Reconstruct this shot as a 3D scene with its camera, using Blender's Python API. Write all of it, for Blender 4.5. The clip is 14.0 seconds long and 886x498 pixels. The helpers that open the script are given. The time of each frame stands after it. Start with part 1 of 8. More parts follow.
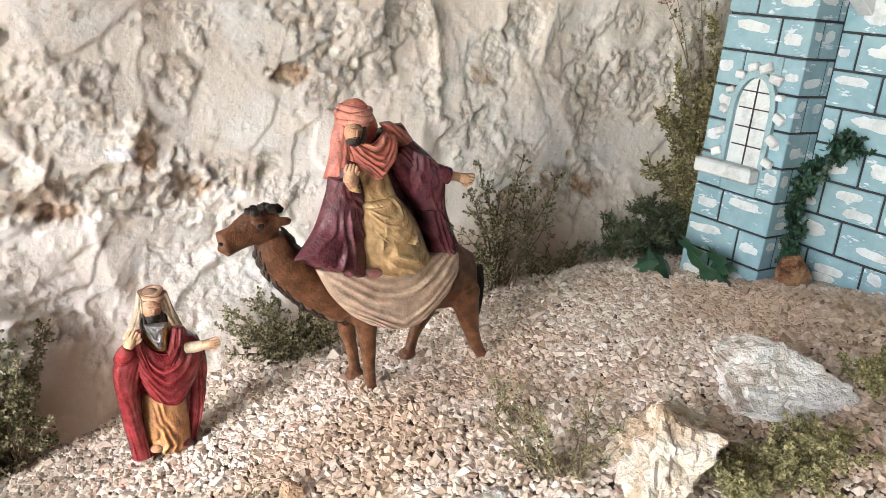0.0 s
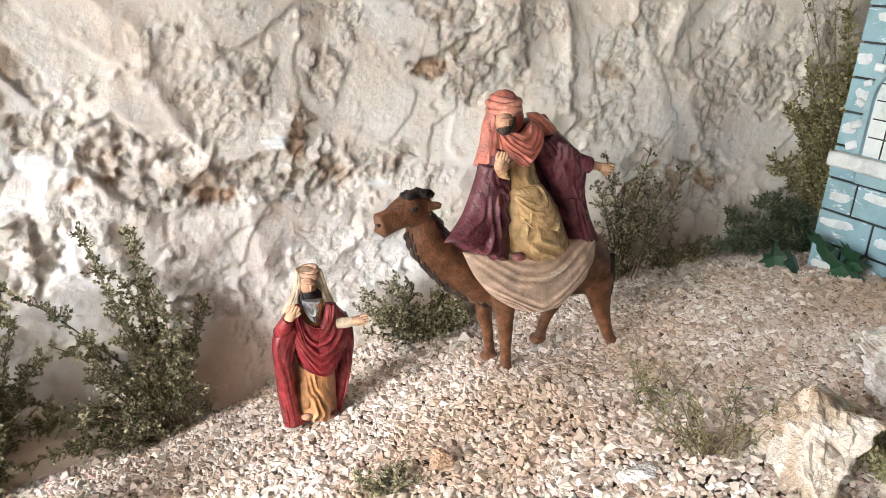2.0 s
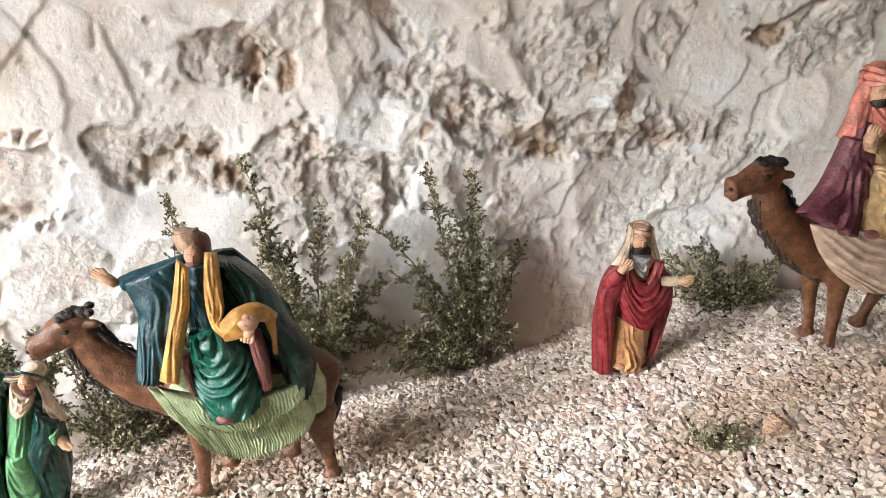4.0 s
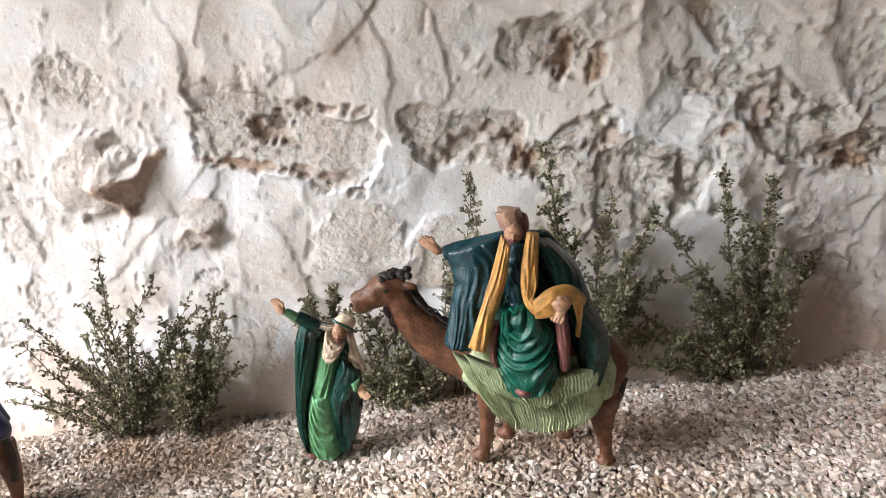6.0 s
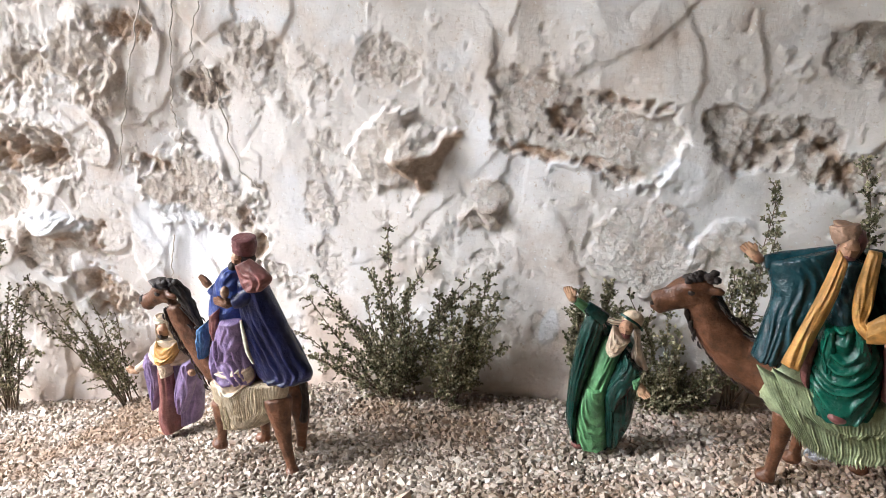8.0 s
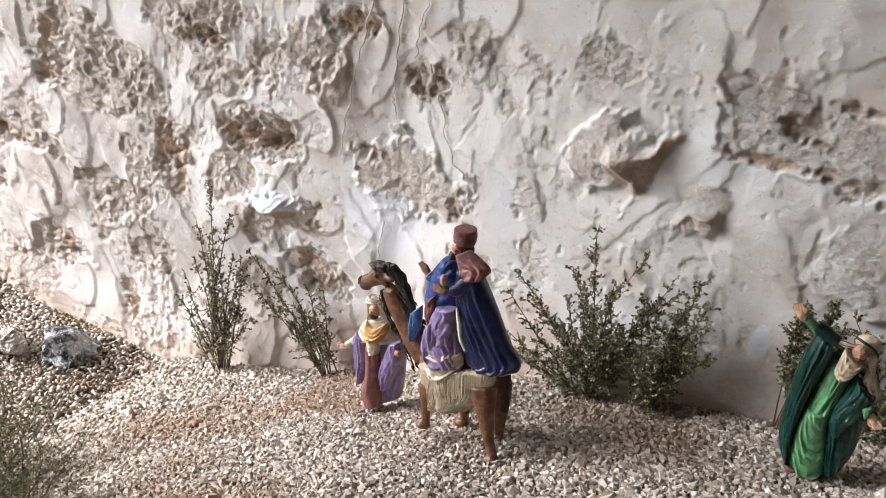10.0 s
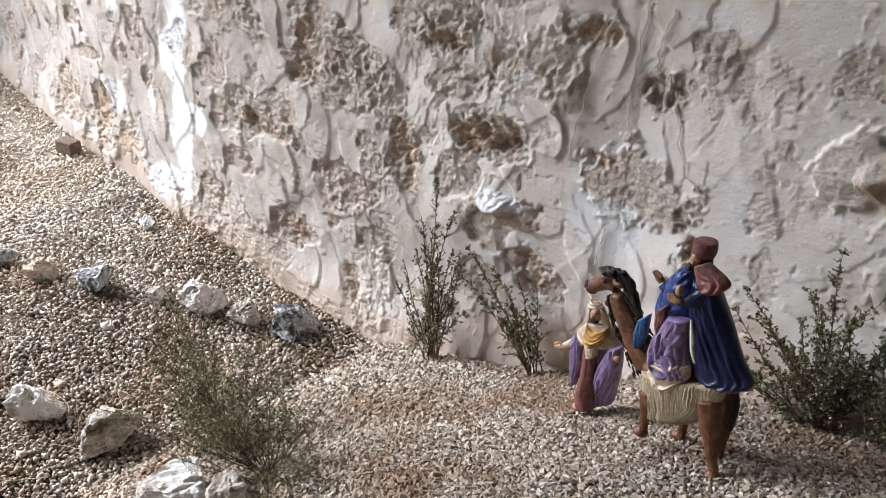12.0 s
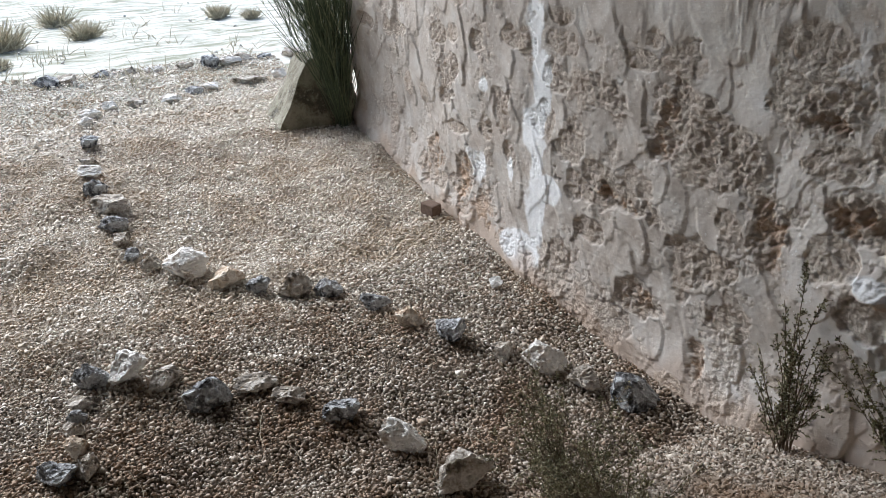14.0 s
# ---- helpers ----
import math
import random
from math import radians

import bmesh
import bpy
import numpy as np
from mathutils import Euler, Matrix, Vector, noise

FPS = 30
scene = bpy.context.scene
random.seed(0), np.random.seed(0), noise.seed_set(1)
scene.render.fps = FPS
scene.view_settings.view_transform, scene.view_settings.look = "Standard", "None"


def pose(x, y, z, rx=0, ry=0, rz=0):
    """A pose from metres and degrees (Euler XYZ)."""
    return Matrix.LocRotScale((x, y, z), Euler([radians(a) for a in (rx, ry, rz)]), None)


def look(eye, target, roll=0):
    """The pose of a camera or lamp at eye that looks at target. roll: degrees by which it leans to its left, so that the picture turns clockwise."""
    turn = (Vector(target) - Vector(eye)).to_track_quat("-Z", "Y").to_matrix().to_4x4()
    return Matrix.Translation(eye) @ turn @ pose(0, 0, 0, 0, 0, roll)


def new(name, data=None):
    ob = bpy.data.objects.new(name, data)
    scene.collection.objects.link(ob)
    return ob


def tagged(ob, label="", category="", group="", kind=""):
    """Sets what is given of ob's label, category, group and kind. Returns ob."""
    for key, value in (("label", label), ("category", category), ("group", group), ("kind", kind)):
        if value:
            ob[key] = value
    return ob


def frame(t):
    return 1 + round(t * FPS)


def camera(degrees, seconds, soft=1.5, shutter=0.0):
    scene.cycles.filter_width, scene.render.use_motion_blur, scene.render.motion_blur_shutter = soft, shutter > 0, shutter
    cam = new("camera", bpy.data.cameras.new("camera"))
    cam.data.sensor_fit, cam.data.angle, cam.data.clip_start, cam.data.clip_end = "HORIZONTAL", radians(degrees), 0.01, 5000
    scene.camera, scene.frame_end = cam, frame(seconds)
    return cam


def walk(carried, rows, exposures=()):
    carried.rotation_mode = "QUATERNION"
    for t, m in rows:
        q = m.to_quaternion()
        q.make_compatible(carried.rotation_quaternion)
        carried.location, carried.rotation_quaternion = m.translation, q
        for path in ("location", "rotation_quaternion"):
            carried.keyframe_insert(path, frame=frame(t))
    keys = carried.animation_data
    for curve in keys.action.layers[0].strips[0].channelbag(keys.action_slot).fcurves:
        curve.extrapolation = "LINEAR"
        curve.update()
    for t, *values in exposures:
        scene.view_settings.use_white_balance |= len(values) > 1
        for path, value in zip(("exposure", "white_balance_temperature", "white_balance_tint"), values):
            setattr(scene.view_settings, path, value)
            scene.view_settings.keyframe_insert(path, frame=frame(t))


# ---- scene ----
cam = camera(59.0, 14.0, soft=0.8)
METRES, EYE, TILT, LEAN, TURN = 1.0, 1.4, -18.5, -5.0, -32.5
ROWS = [
    (0.0, 0.0, 0.0, 0.0, 0.0, 0.0, -0.0),
    (0.5, -0.0053, -0.0019, -0.0033, 0.11, 0.01, 0.14),
    (1.0, -0.022, -0.0131, -0.006, 1.17, 0.06, 0.12),
    (1.5, -0.0433, -0.0287, -0.0123, 3.25, 0.06, -0.46),
    (2.0, -0.0763, -0.0486, -0.0203, 5.97, -0.08, -1.3),
    (2.5, -0.1157, -0.0719, -0.0227, 8.52, -0.26, -2.16),
    (3.0, -0.1633, -0.0965, -0.0342, 11.94, -0.98, -3.53),
    (3.5, -0.2149, -0.1165, -0.0432, 16.16, -2.38, -5.31),
    (6.0, -0.3737, -0.2274, -0.0816, 34.38, -6.33, -11.88),
    (6.5, -0.4079, -0.2602, -0.0967, 38.68, -7.35, -13.37),
    (7.0, -0.4349, -0.2922, -0.1052, 42.68, -8.5, -14.62),
    (7.5, -0.4634, -0.3216, -0.1169, 46.52, -9.52, -15.72),
    (8.0, -0.4829, -0.3372, -0.1264, 48.99, -10.29, -16.59),
    (10.5, -0.5286, -0.4476, -0.1567, 64.53, -15.4, -18.55),
    (11.0, -0.5318, -0.4672, -0.1636, 67.5, -16.34, -18.75),
    (11.5, -0.5289, -0.4913, -0.1717, 71.08, -17.2, -18.92),
    (12.0, -0.5208, -0.5312, -0.1795, 75.46, -18.41, -19.04),
    (12.5, -0.5202, -0.5745, -0.19, 79.59, -19.41, -18.94),
    (13.0, -0.5089, -0.6161, -0.1935, 84.58, -20.25, -18.52),
    (13.5, -0.4851, -0.6534, -0.1893, 90.92, -20.96, -16.97),
    (14.0, -0.4596, -0.6871, -0.1809, 98.39, -20.75, -16.07),
]
EXPOSURES = [(0, 3.38, 6560, 10), (3.5, 3.02, 6420, 9), (6, 2.28, 6300, 10), (8, 1.90, 6230, 10), (10.5, 1.36, 6200, 10), (12.5, 0.62, 6170, 9), (14, -0.08, 6150, 7)]
walk(cam, [(t, pose(0, 0, EYE, TILT, LEAN, TURN) @ pose(METRES * x, METRES * y, METRES * z, 90 + pitch, roll, yaw)) for t, x, y, z, yaw, pitch, roll in ROWS], EXPOSURES)

# ---------------------------------------------------------------- light
SUN_FROM = Vector((-0.718, -0.275, 0.64))
world = bpy.data.worlds.new("sky")
scene.world = world
world.use_nodes = True
wn = world.node_tree.nodes
sky = wn.new("ShaderNodeTexSky")
sky.sky_type = "NISHITA"
sky.sun_disc = False
sky.sun_elevation = radians(40)
sky.sun_rotation = math.atan2(SUN_FROM.x, SUN_FROM.y)
world.node_tree.links.new(sky.outputs[0], wn["Background"].inputs[0])
wn["Background"].inputs[1].default_value = 0.15
sun_data = bpy.data.lights.new("sun", "SUN")
sun_data.energy, sun_data.angle, sun_data.color = 8.2, radians(47), (1.0, 0.975, 0.985)
sun = new("sun", sun_data)
sun.matrix_world = look((0, 0, 6), Vector((0, 0, 6)) - SUN_FROM)


# ---------------------------------------------------------------- noise on arrays
def hash2(ix, iy, seed):
    h = np.sin(ix * 127.1 + iy * 311.7 + seed * 74.7) * 43758.5453
    return h - np.floor(h)


def value_noise(x, y, seed=0):
    x, y = np.asarray(x, float), np.asarray(y, float)
    ix, iy = np.floor(x), np.floor(y)
    fx, fy = x - ix, y - iy
    fx, fy = fx * fx * (3 - 2 * fx), fy * fy * (3 - 2 * fy)
    a, b = hash2(ix, iy, seed), hash2(ix + 1, iy, seed)
    c, d = hash2(ix, iy + 1, seed), hash2(ix + 1, iy + 1, seed)
    return (a * (1 - fx) + b * fx) * (1 - fy) + (c * (1 - fx) + d * fx) * fy - 0.5


def fbm(x, y, octaves=4, seed=0, gain=0.5):
    total, amp = 0.0, 1.0
    for k in range(octaves):
        total = total + amp * value_noise(x * 2 ** k + 17.3 * k, y * 2 ** k - 9.1 * k, seed + k)
        amp *= gain
    return total


def step01(a, b, v):
    w = np.clip((v - a) / (b - a), 0, 1)
    return w * w * (3 - 2 * w)


# ---------------------------------------------------------------- mesh helpers
def mesh_from(name, verts, faces, mats, smooth=True, index=None):
    me = bpy.data.meshes.new(name)
    me.from_pydata([tuple(v) for v in verts], [], [tuple(f) for f in faces])
    for m in (mats if isinstance(mats, (list, tuple)) else [mats]):
        me.materials.append(m)
    me.polygons.foreach_set("use_smooth", [smooth] * len(me.polygons))
    if index is not None:
        me.polygons.foreach_set("material_index", index)
    me.update()
    return me


def big_mesh(name, verts, faces, mats, smooth=True):
    """A mesh from arrays: verts (n, 3), faces (m, 3 or 4)."""
    verts, faces = np.asarray(verts, np.float32), np.asarray(faces, np.int32)
    me = bpy.data.meshes.new(name)
    n, k = faces.shape
    me.vertices.add(len(verts))
    me.vertices.foreach_set("co", verts.ravel())
    me.loops.add(n * k)
    me.loops.foreach_set("vertex_index", faces.ravel())
    me.polygons.add(n)
    me.polygons.foreach_set("loop_start", np.arange(0, n * k, k, dtype=np.int32))
    me.polygons.foreach_set("use_smooth", np.full(n, smooth))
    me.update(calc_edges=True)
    for m in (mats if isinstance(mats, (list, tuple)) else [mats]):
        me.materials.append(m)
    return me


def grid_faces(nu, nv, start=0):
    i = np.arange(nu - 1)[:, None] * nv + np.arange(nv - 1)[None, :]
    return np.stack([i, i + nv, i + nv + 1, i + 1], -1).reshape(-1, 4) + start


def attribute(me, name, values):
    at = me.attributes.new(name, "FLOAT", "POINT")
    at.data.foreach_set("value", np.asarray(values, np.float32).ravel())


def part(name, bm, material, parent, label="", smooth=False):
    me = bpy.data.meshes.new(name)
    bm.to_mesh(me)
    bm.free()
    me.materials.append(material)
    me.polygons.foreach_set("use_smooth", [smooth] * len(me.polygons))
    ob = new(name, me)
    ob.parent = parent
    if label:
        ob["label"] = label
    return ob


def box_into(bm, lo, hi, bevel=0.0):
    lo, hi = Vector(lo), Vector(hi)
    made = bmesh.ops.create_cube(bm, size=1.0, matrix=Matrix.Translation((lo + hi) / 2) @ Matrix.Diagonal((*(hi - lo), 1)))
    if bevel:
        edges = list({e for v in made["verts"] for e in v.link_edges})
        bmesh.ops.bevel(bm, geom=edges, offset=bevel, segments=1, affect="EDGES")


# ---------------------------------------------------------------- materials
def node_material(name, rough=0.8, metallic=0.0):
    m = bpy.data.materials.new(name)
    m.use_nodes = True
    nt = m.node_tree
    b = nt.nodes["Principled BSDF"]
    b.inputs["Roughness"].default_value = rough
    b.inputs["Metallic"].default_value = metallic
    return m, nt, b


def coords(nt, scale=(1, 1, 1), kind="Object"):
    tc, mp = nt.nodes.new("ShaderNodeTexCoord"), nt.nodes.new("ShaderNodeMapping")
    mp.inputs["Scale"].default_value = scale
    nt.links.new(tc.outputs[kind], mp.inputs["Vector"])
    return mp.outputs[0]


def tex_noise(nt, vec, scale, detail=4.0, rough=0.55, distort=0.0):
    n = nt.nodes.new("ShaderNodeTexNoise")
    n.inputs["Scale"].default_value, n.inputs["Detail"].default_value = scale, detail
    n.inputs["Roughness"].default_value, n.inputs["Distortion"].default_value = rough, distort
    nt.links.new(vec, n.inputs["Vector"])
    return n.outputs["Fac"]


def ramp(nt, fac, stops):
    r = nt.nodes.new("ShaderNodeValToRGB")
    els = r.color_ramp.elements
    while len(els) < len(stops):
        els.new(0.5)
    for e, (p, c) in zip(els, stops):
        e.position, e.color = p, (*c, 1) if len(c) == 3 else c
    nt.links.new(fac, r.inputs["Fac"])
    return r.outputs["Color"]


def grey(nt, fac, a, b):
    return ramp(nt, fac, [(a, (0, 0, 0)), (b, (1, 1, 1))])


def mix(nt, fac, a, b, blend="MIX"):
    n = nt.nodes.new("ShaderNodeMix")
    n.data_type, n.blend_type = "RGBA", blend
    for sock, v in ((n.inputs[0], fac), (n.inputs[6], a), (n.inputs[7], b)):
        if isinstance(v, bpy.types.NodeSocket):
            nt.links.new(v, sock)
        elif isinstance(v, (int, float)):
            sock.default_value = v
        else:
            sock.default_value = (*v, 1)
    return n.outputs[2]


def bump(nt, b, height, strength, distance):
    n = nt.nodes.new("ShaderNodeBump")
    n.inputs["Strength"].default_value, n.inputs["Distance"].default_value = strength, distance
    nt.links.new(height, n.inputs["Height"])
    nt.links.new(n.outputs[0], b.inputs["Normal"])


def attr(nt, name):
    n = nt.nodes.new("ShaderNodeAttribute")
    n.attribute_name = name
    return n.outputs["Fac"]


def island(nt):
    return nt.nodes.new("ShaderNodeNewGeometry").outputs["Random Per Island"]


def wall_material():
    m, nt, b = node_material("lime_plaster", 0.75)
    v = coords(nt)
    large = tex_noise(nt, v, 2.3, 3)
    mid = tex_noise(nt, v, 14, 5, 0.6)
    fine = tex_noise(nt, v, 160, 4, 0.65)
    plaster = ramp(nt, large, [(0.3, (0.83, 0.765, 0.71)), (0.5, (0.86, 0.815, 0.77)), (0.7, (0.81, 0.72, 0.645))])
    plaster = mix(nt, grey(nt, tex_noise(nt, v, 8, 5, 0.6), 0.54, 0.70), plaster, (0.72, 0.62, 0.54))
    plaster = mix(nt, grey(nt, tex_noise(nt, v, 5, 4), 0.50, 0.64), plaster, (0.87, 0.86, 0.855))
    plaster = mix(nt, grey(nt, tex_noise(nt, v, 90, 4, 0.7), 0.60, 0.72), plaster, (0.66, 0.56, 0.47))
    rubble = ramp(nt, mid, [(0.3, (0.60, 0.49, 0.41)), (0.45, (0.72, 0.64, 0.57)), (0.60, (0.80, 0.75, 0.70)), (0.75, (0.67, 0.55, 0.46))])
    rubble = mix(nt, grey(nt, tex_noise(nt, v, 60, 4, 0.7), 0.48, 0.60), rubble, (0.82, 0.78, 0.73))
    rubble = mix(nt, grey(nt, tex_noise(nt, v, 6, 3, 0.6), 0.60, 0.72), rubble, (0.50, 0.37, 0.26))
    brown = ramp(nt, tex_noise(nt, v, 32, 6, 0.7), [(0.3, (0.40, 0.30, 0.225)), (0.46, (0.58, 0.485, 0.40)), (0.60, (0.72, 0.645, 0.57)), (0.78, (0.48, 0.375, 0.29))])
    rubble = mix(nt, attr(nt, "aged"), rubble, brown)
    # weathered tan, darkened further in colour for the dim light at this end
    rubble = mix(nt, mix(nt, 0.55, attr(nt, "weathered"), (0, 0, 0)), rubble, (0.27, 0.205, 0.155))
    mortar = ramp(nt, tex_noise(nt, v, 45, 5, 0.7), [(0.35, (0.44, 0.28, 0.18)), (0.55, (0.60, 0.44, 0.32)), (0.72, (0.72, 0.60, 0.49))])
    plaster = mix(nt, attr(nt, "weathered"), plaster, ramp(nt, mid, [(0.35, (0.38, 0.32, 0.27)), (0.5, (0.49, 0.435, 0.385)), (0.68, (0.57, 0.535, 0.495))]))
    plaster = mix(nt, grey(nt, tex_noise(nt, v, 130, 2, 0.5), 0.68, 0.72), plaster, (0.93, 0.92, 0.905))
    col = mix(nt, attr(nt, "exposed"), plaster, rubble)
    col = mix(nt, attr(nt, "earth"), col, mortar)
    col = mix(nt, attr(nt, "whitewash"), col, (0.90, 0.905, 0.915))
    col = mix(nt, attr(nt, "soil"), col, (0.50, 0.375, 0.285))
    nt.links.new(col, b.inputs["Base Color"])
    vor = nt.nodes.new("ShaderNodeTexVoronoi")
    vor.inputs["Scale"].default_value = 110
    nt.links.new(v, vor.inputs["Vector"])
    crust = mix(nt, 0.45, tex_noise(nt, v, 70, 7, 0.78), vor.outputs["Distance"])
    skin = mix(nt, 0.5, mid, fine)
    h = mix(nt, attr(nt, "exposed"), mix(nt, 0.955, crust, mix(nt, 0.80, skin, (0.5, 0.5, 0.5))), crust)
    h = mix(nt, mix(nt, 0.5, attr(nt, "exposed"), (0.24, 0.24, 0.24)), h, tex_noise(nt, v, 48, 8, 0.74))
    bump(nt, b, h, 0.8, 0.015)
    return m


def ground_material():
    m, nt, b = node_material("gravel_bed", 0.95)
    v = coords(nt)
    vor = nt.nodes.new("ShaderNodeTexVoronoi")
    vor.inputs["Scale"].default_value = 85
    nt.links.new(v, vor.inputs["Vector"])
    gravel = ramp(nt, vor.outputs["Color"], [(0.0, (0.08, 0.06, 0.042)), (0.5, (0.15, 0.115, 0.082)), (1.0, (0.27, 0.22, 0.165))])
    gravel = mix(nt, grey(nt, tex_noise(nt, v, 3, 4), 0.45, 0.7), gravel, (0.15, 0.105, 0.068))
    field = ramp(nt, tex_noise(nt, v, 1.8, 6, 0.65), [(0.32, (0.52, 0.53, 0.46)), (0.46, (0.66, 0.65, 0.60)), (0.58, (0.78, 0.765, 0.72)), (0.75, (0.60, 0.60, 0.53))])
    # paler towards the field: daylight put into the bed's colour
    gravel = mix(nt, attr(nt, "daylight_tint"), gravel, ramp(nt, vor.outputs["Color"], [(0.0, (0.44, 0.38, 0.31)), (1.0, (0.66, 0.60, 0.52))]))
    field = mix(nt, grey(nt, tex_noise(nt, coords(nt, (1, 0.25, 1)), 9, 6, 0.7), 0.42, 0.62), field, (0.24, 0.25, 0.18))
    col = mix(nt, attr(nt, "field"), gravel, field)
    nt.links.new(col, b.inputs["Base Color"])
    bump(nt, b, vor.outputs["Distance"], 0.8, 0.006)
    return m


def gravel_material(name, stops, dirt_c):
    m, nt, b = node_material(name, 0.85)
    r = island(nt)
    v = coords(nt)
    col = ramp(nt, r, stops)
    dirt = grey(nt, tex_noise(nt, v, 3.4, 5, 0.6), 0.46, 0.60)
    col = mix(nt, dirt, col, mix(nt, 0.72, col, dirt_c))
    col = mix(nt, grey(nt, tex_noise(nt, v, 300, 3), 0.45, 0.75), col, mix(nt, 0.4, col, (0.3, 0.22, 0.16)))
    nt.links.new(col, b.inputs["Base Color"])
    return m


def rock_material(name, light, mid_c, dark, scale=14):
    m, nt, b = node_material(name, 0.85)
    v = coords(nt)
    n = tex_noise(nt, v, scale, 6, 0.65)
    col = ramp(nt, n, [(0.40, dark), (0.47, mid_c), (0.56, light), (0.70, mid_c), (0.80, dark)])
    col = mix(nt, grey(nt, tex_noise(nt, v, scale * 5, 5, 0.7), 0.54, 0.66), col, light)
    nt.links.new(col, b.inputs["Base Color"])
    bump(nt, b, mix(nt, 0.5, n, tex_noise(nt, v, scale * 6, 5, 0.7)), 1.0, 0.016)
    return m


def painted(name, colour, rough=0.42, dark=0.62, light=1.35, scale=60, wash_shade=False):
    """Hand-painted clay: worn highlights painted on crests; a dark wash may shade the folds."""
    m, nt, b = node_material(name, rough)
    v = coords(nt)
    n = tex_noise(nt, v, scale, 4, 0.6)
    c0 = tuple(c * dark for c in colour)
    c1 = tuple(min(c * light + 0.02, 0.9) for c in colour)
    col = ramp(nt, n, [(0.28, c0), (0.5, colour), (0.74, c1)])
    # highlight of the fold crests put into the colour, broken up as wear
    worn_highlight = grey(nt, mix(nt, 0.35, attr(nt, "ridge"), tex_noise(nt, v, 180, 3, 0.6)), 0.50, 0.72)
    col = mix(nt, worn_highlight, col, tuple(min(c * 1.9 + 0.018, 0.85) for c in colour))
    # shade of the folds put into the colour as a dark wash
    if wash_shade:
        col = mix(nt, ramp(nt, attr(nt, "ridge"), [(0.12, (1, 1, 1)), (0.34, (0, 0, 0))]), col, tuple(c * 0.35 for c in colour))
    grime = grey(nt, tex_noise(nt, v, 28, 6, 0.7), 0.50, 0.68)
    col = mix(nt, grime, col, mix(nt, 0.45, col, tuple(c * 0.35 for c in colour)))
    nt.links.new(col, b.inputs["Base Color"])
    bump(nt, b, mix(nt, 0.5, tex_noise(nt, v, 260, 3, 0.6), tex_noise(nt, v, 70, 4, 0.6)), 0.7, 0.004)
    return m


def foliage(name, stops, rough=0.6):
    m, nt, b = node_material(name, rough)
    col = ramp(nt, island(nt), stops)
    nt.links.new(col, b.inputs["Base Color"])
    return m


M_WALL, M_GROUND = wall_material(), ground_material()
M_GRAVEL = gravel_material("limestone_chips", [(0.0, (0.40, 0.29, 0.22)), (0.22, (0.60, 0.49, 0.41)), (0.5, (0.72, 0.63, 0.55)), (0.8, (0.82, 0.77, 0.71)), (1.0, (0.60, 0.45, 0.35))], (0.45, 0.32, 0.22))
M_GRAVEL_BROWN = gravel_material("brown_chips", [(0.0, (0.17, 0.135, 0.105)), (0.3, (0.37, 0.31, 0.25)), (0.6, (0.52, 0.455, 0.385)), (0.85, (0.67, 0.61, 0.54)), (1.0, (0.38, 0.285, 0.205))], (0.26, 0.165, 0.095))
# paler chips, their colour standing in for the daylight at the far end
M_GRAVEL_FAR = gravel_material("daylight_tinted_chips", [(0.0, (0.50, 0.44, 0.37)), (0.3, (0.66, 0.60, 0.52)), (0.6, (0.77, 0.72, 0.65)), (1.0, (0.86, 0.82, 0.77))], (0.46, 0.37, 0.27))
M_ROCK = rock_material("pale_limestone", (0.66, 0.62, 0.57), (0.36, 0.31, 0.25), (0.12, 0.10, 0.08))
M_ROCK_WHITE = rock_material("white_quartz_rock", (0.90, 0.895, 0.885), (0.80, 0.77, 0.73), (0.46, 0.39, 0.33))
M_ROCK_MOSSY = rock_material("mossy_stone", (0.25, 0.235, 0.175), (0.145, 0.125, 0.085), (0.06, 0.052, 0.035), 9)
M_PEBBLE = painted("tan_pebble", (0.40, 0.26, 0.165), 0.7, 0.75, 1.3, 40)
M_BARK = rock_material("red_brown_bark", (0.42, 0.24, 0.14), (0.26, 0.12, 0.06), (0.09, 0.04, 0.02), 30)
M_ROCK_GREY = rock_material("grey_karst_rock", (0.60, 0.62, 0.64), (0.22, 0.22, 0.225), (0.05, 0.05, 0.055), 24)
M_ROCK_TAN = rock_material("tan_sandstone", (0.76, 0.70, 0.62), (0.58, 0.46, 0.34), (0.30, 0.21, 0.14), 11)
M_STEM = painted("twig_bark", (0.16, 0.115, 0.075), 0.9)
M_LEAF = foliage("thyme_leaf", [(0.0, (0.05, 0.055, 0.025)), (0.35, (0.17, 0.165, 0.08)), (0.7, (0.35, 0.33, 0.19)), (1.0, (0.58, 0.52, 0.36))])
M_LEAF_MOSS = foliage("moss_thyme_leaf", [(0.0, (0.11, 0.10, 0.04)), (0.5, (0.27, 0.25, 0.11)), (1.0, (0.50, 0.45, 0.26))])
M_LEAF_DRY = foliage("dry_leaf", [(0.0, (0.09, 0.09, 0.04)), (0.5, (0.21, 0.19, 0.09)), (1.0, (0.38, 0.34, 0.19))])

M_BROOM = foliage("broom_stem", [(0.0, (0.035, 0.055, 0.030)), (0.7, (0.11, 0.145, 0.08)), (1.0, (0.24, 0.25, 0.14))])
M_STRAW = foliage("straw_stalk", [(0.0, (0.44, 0.39, 0.28)), (1.0, (0.70, 0.65, 0.52))], 0.8)
M_ROOT = painted("creeper_bark", (0.74, 0.68, 0.61), 0.8, 0.8, 1.15, 60)
M_QUARTZ = painted("white_quartz", (0.80, 0.80, 0.78), 0.35, 0.9, 1.05, 30)
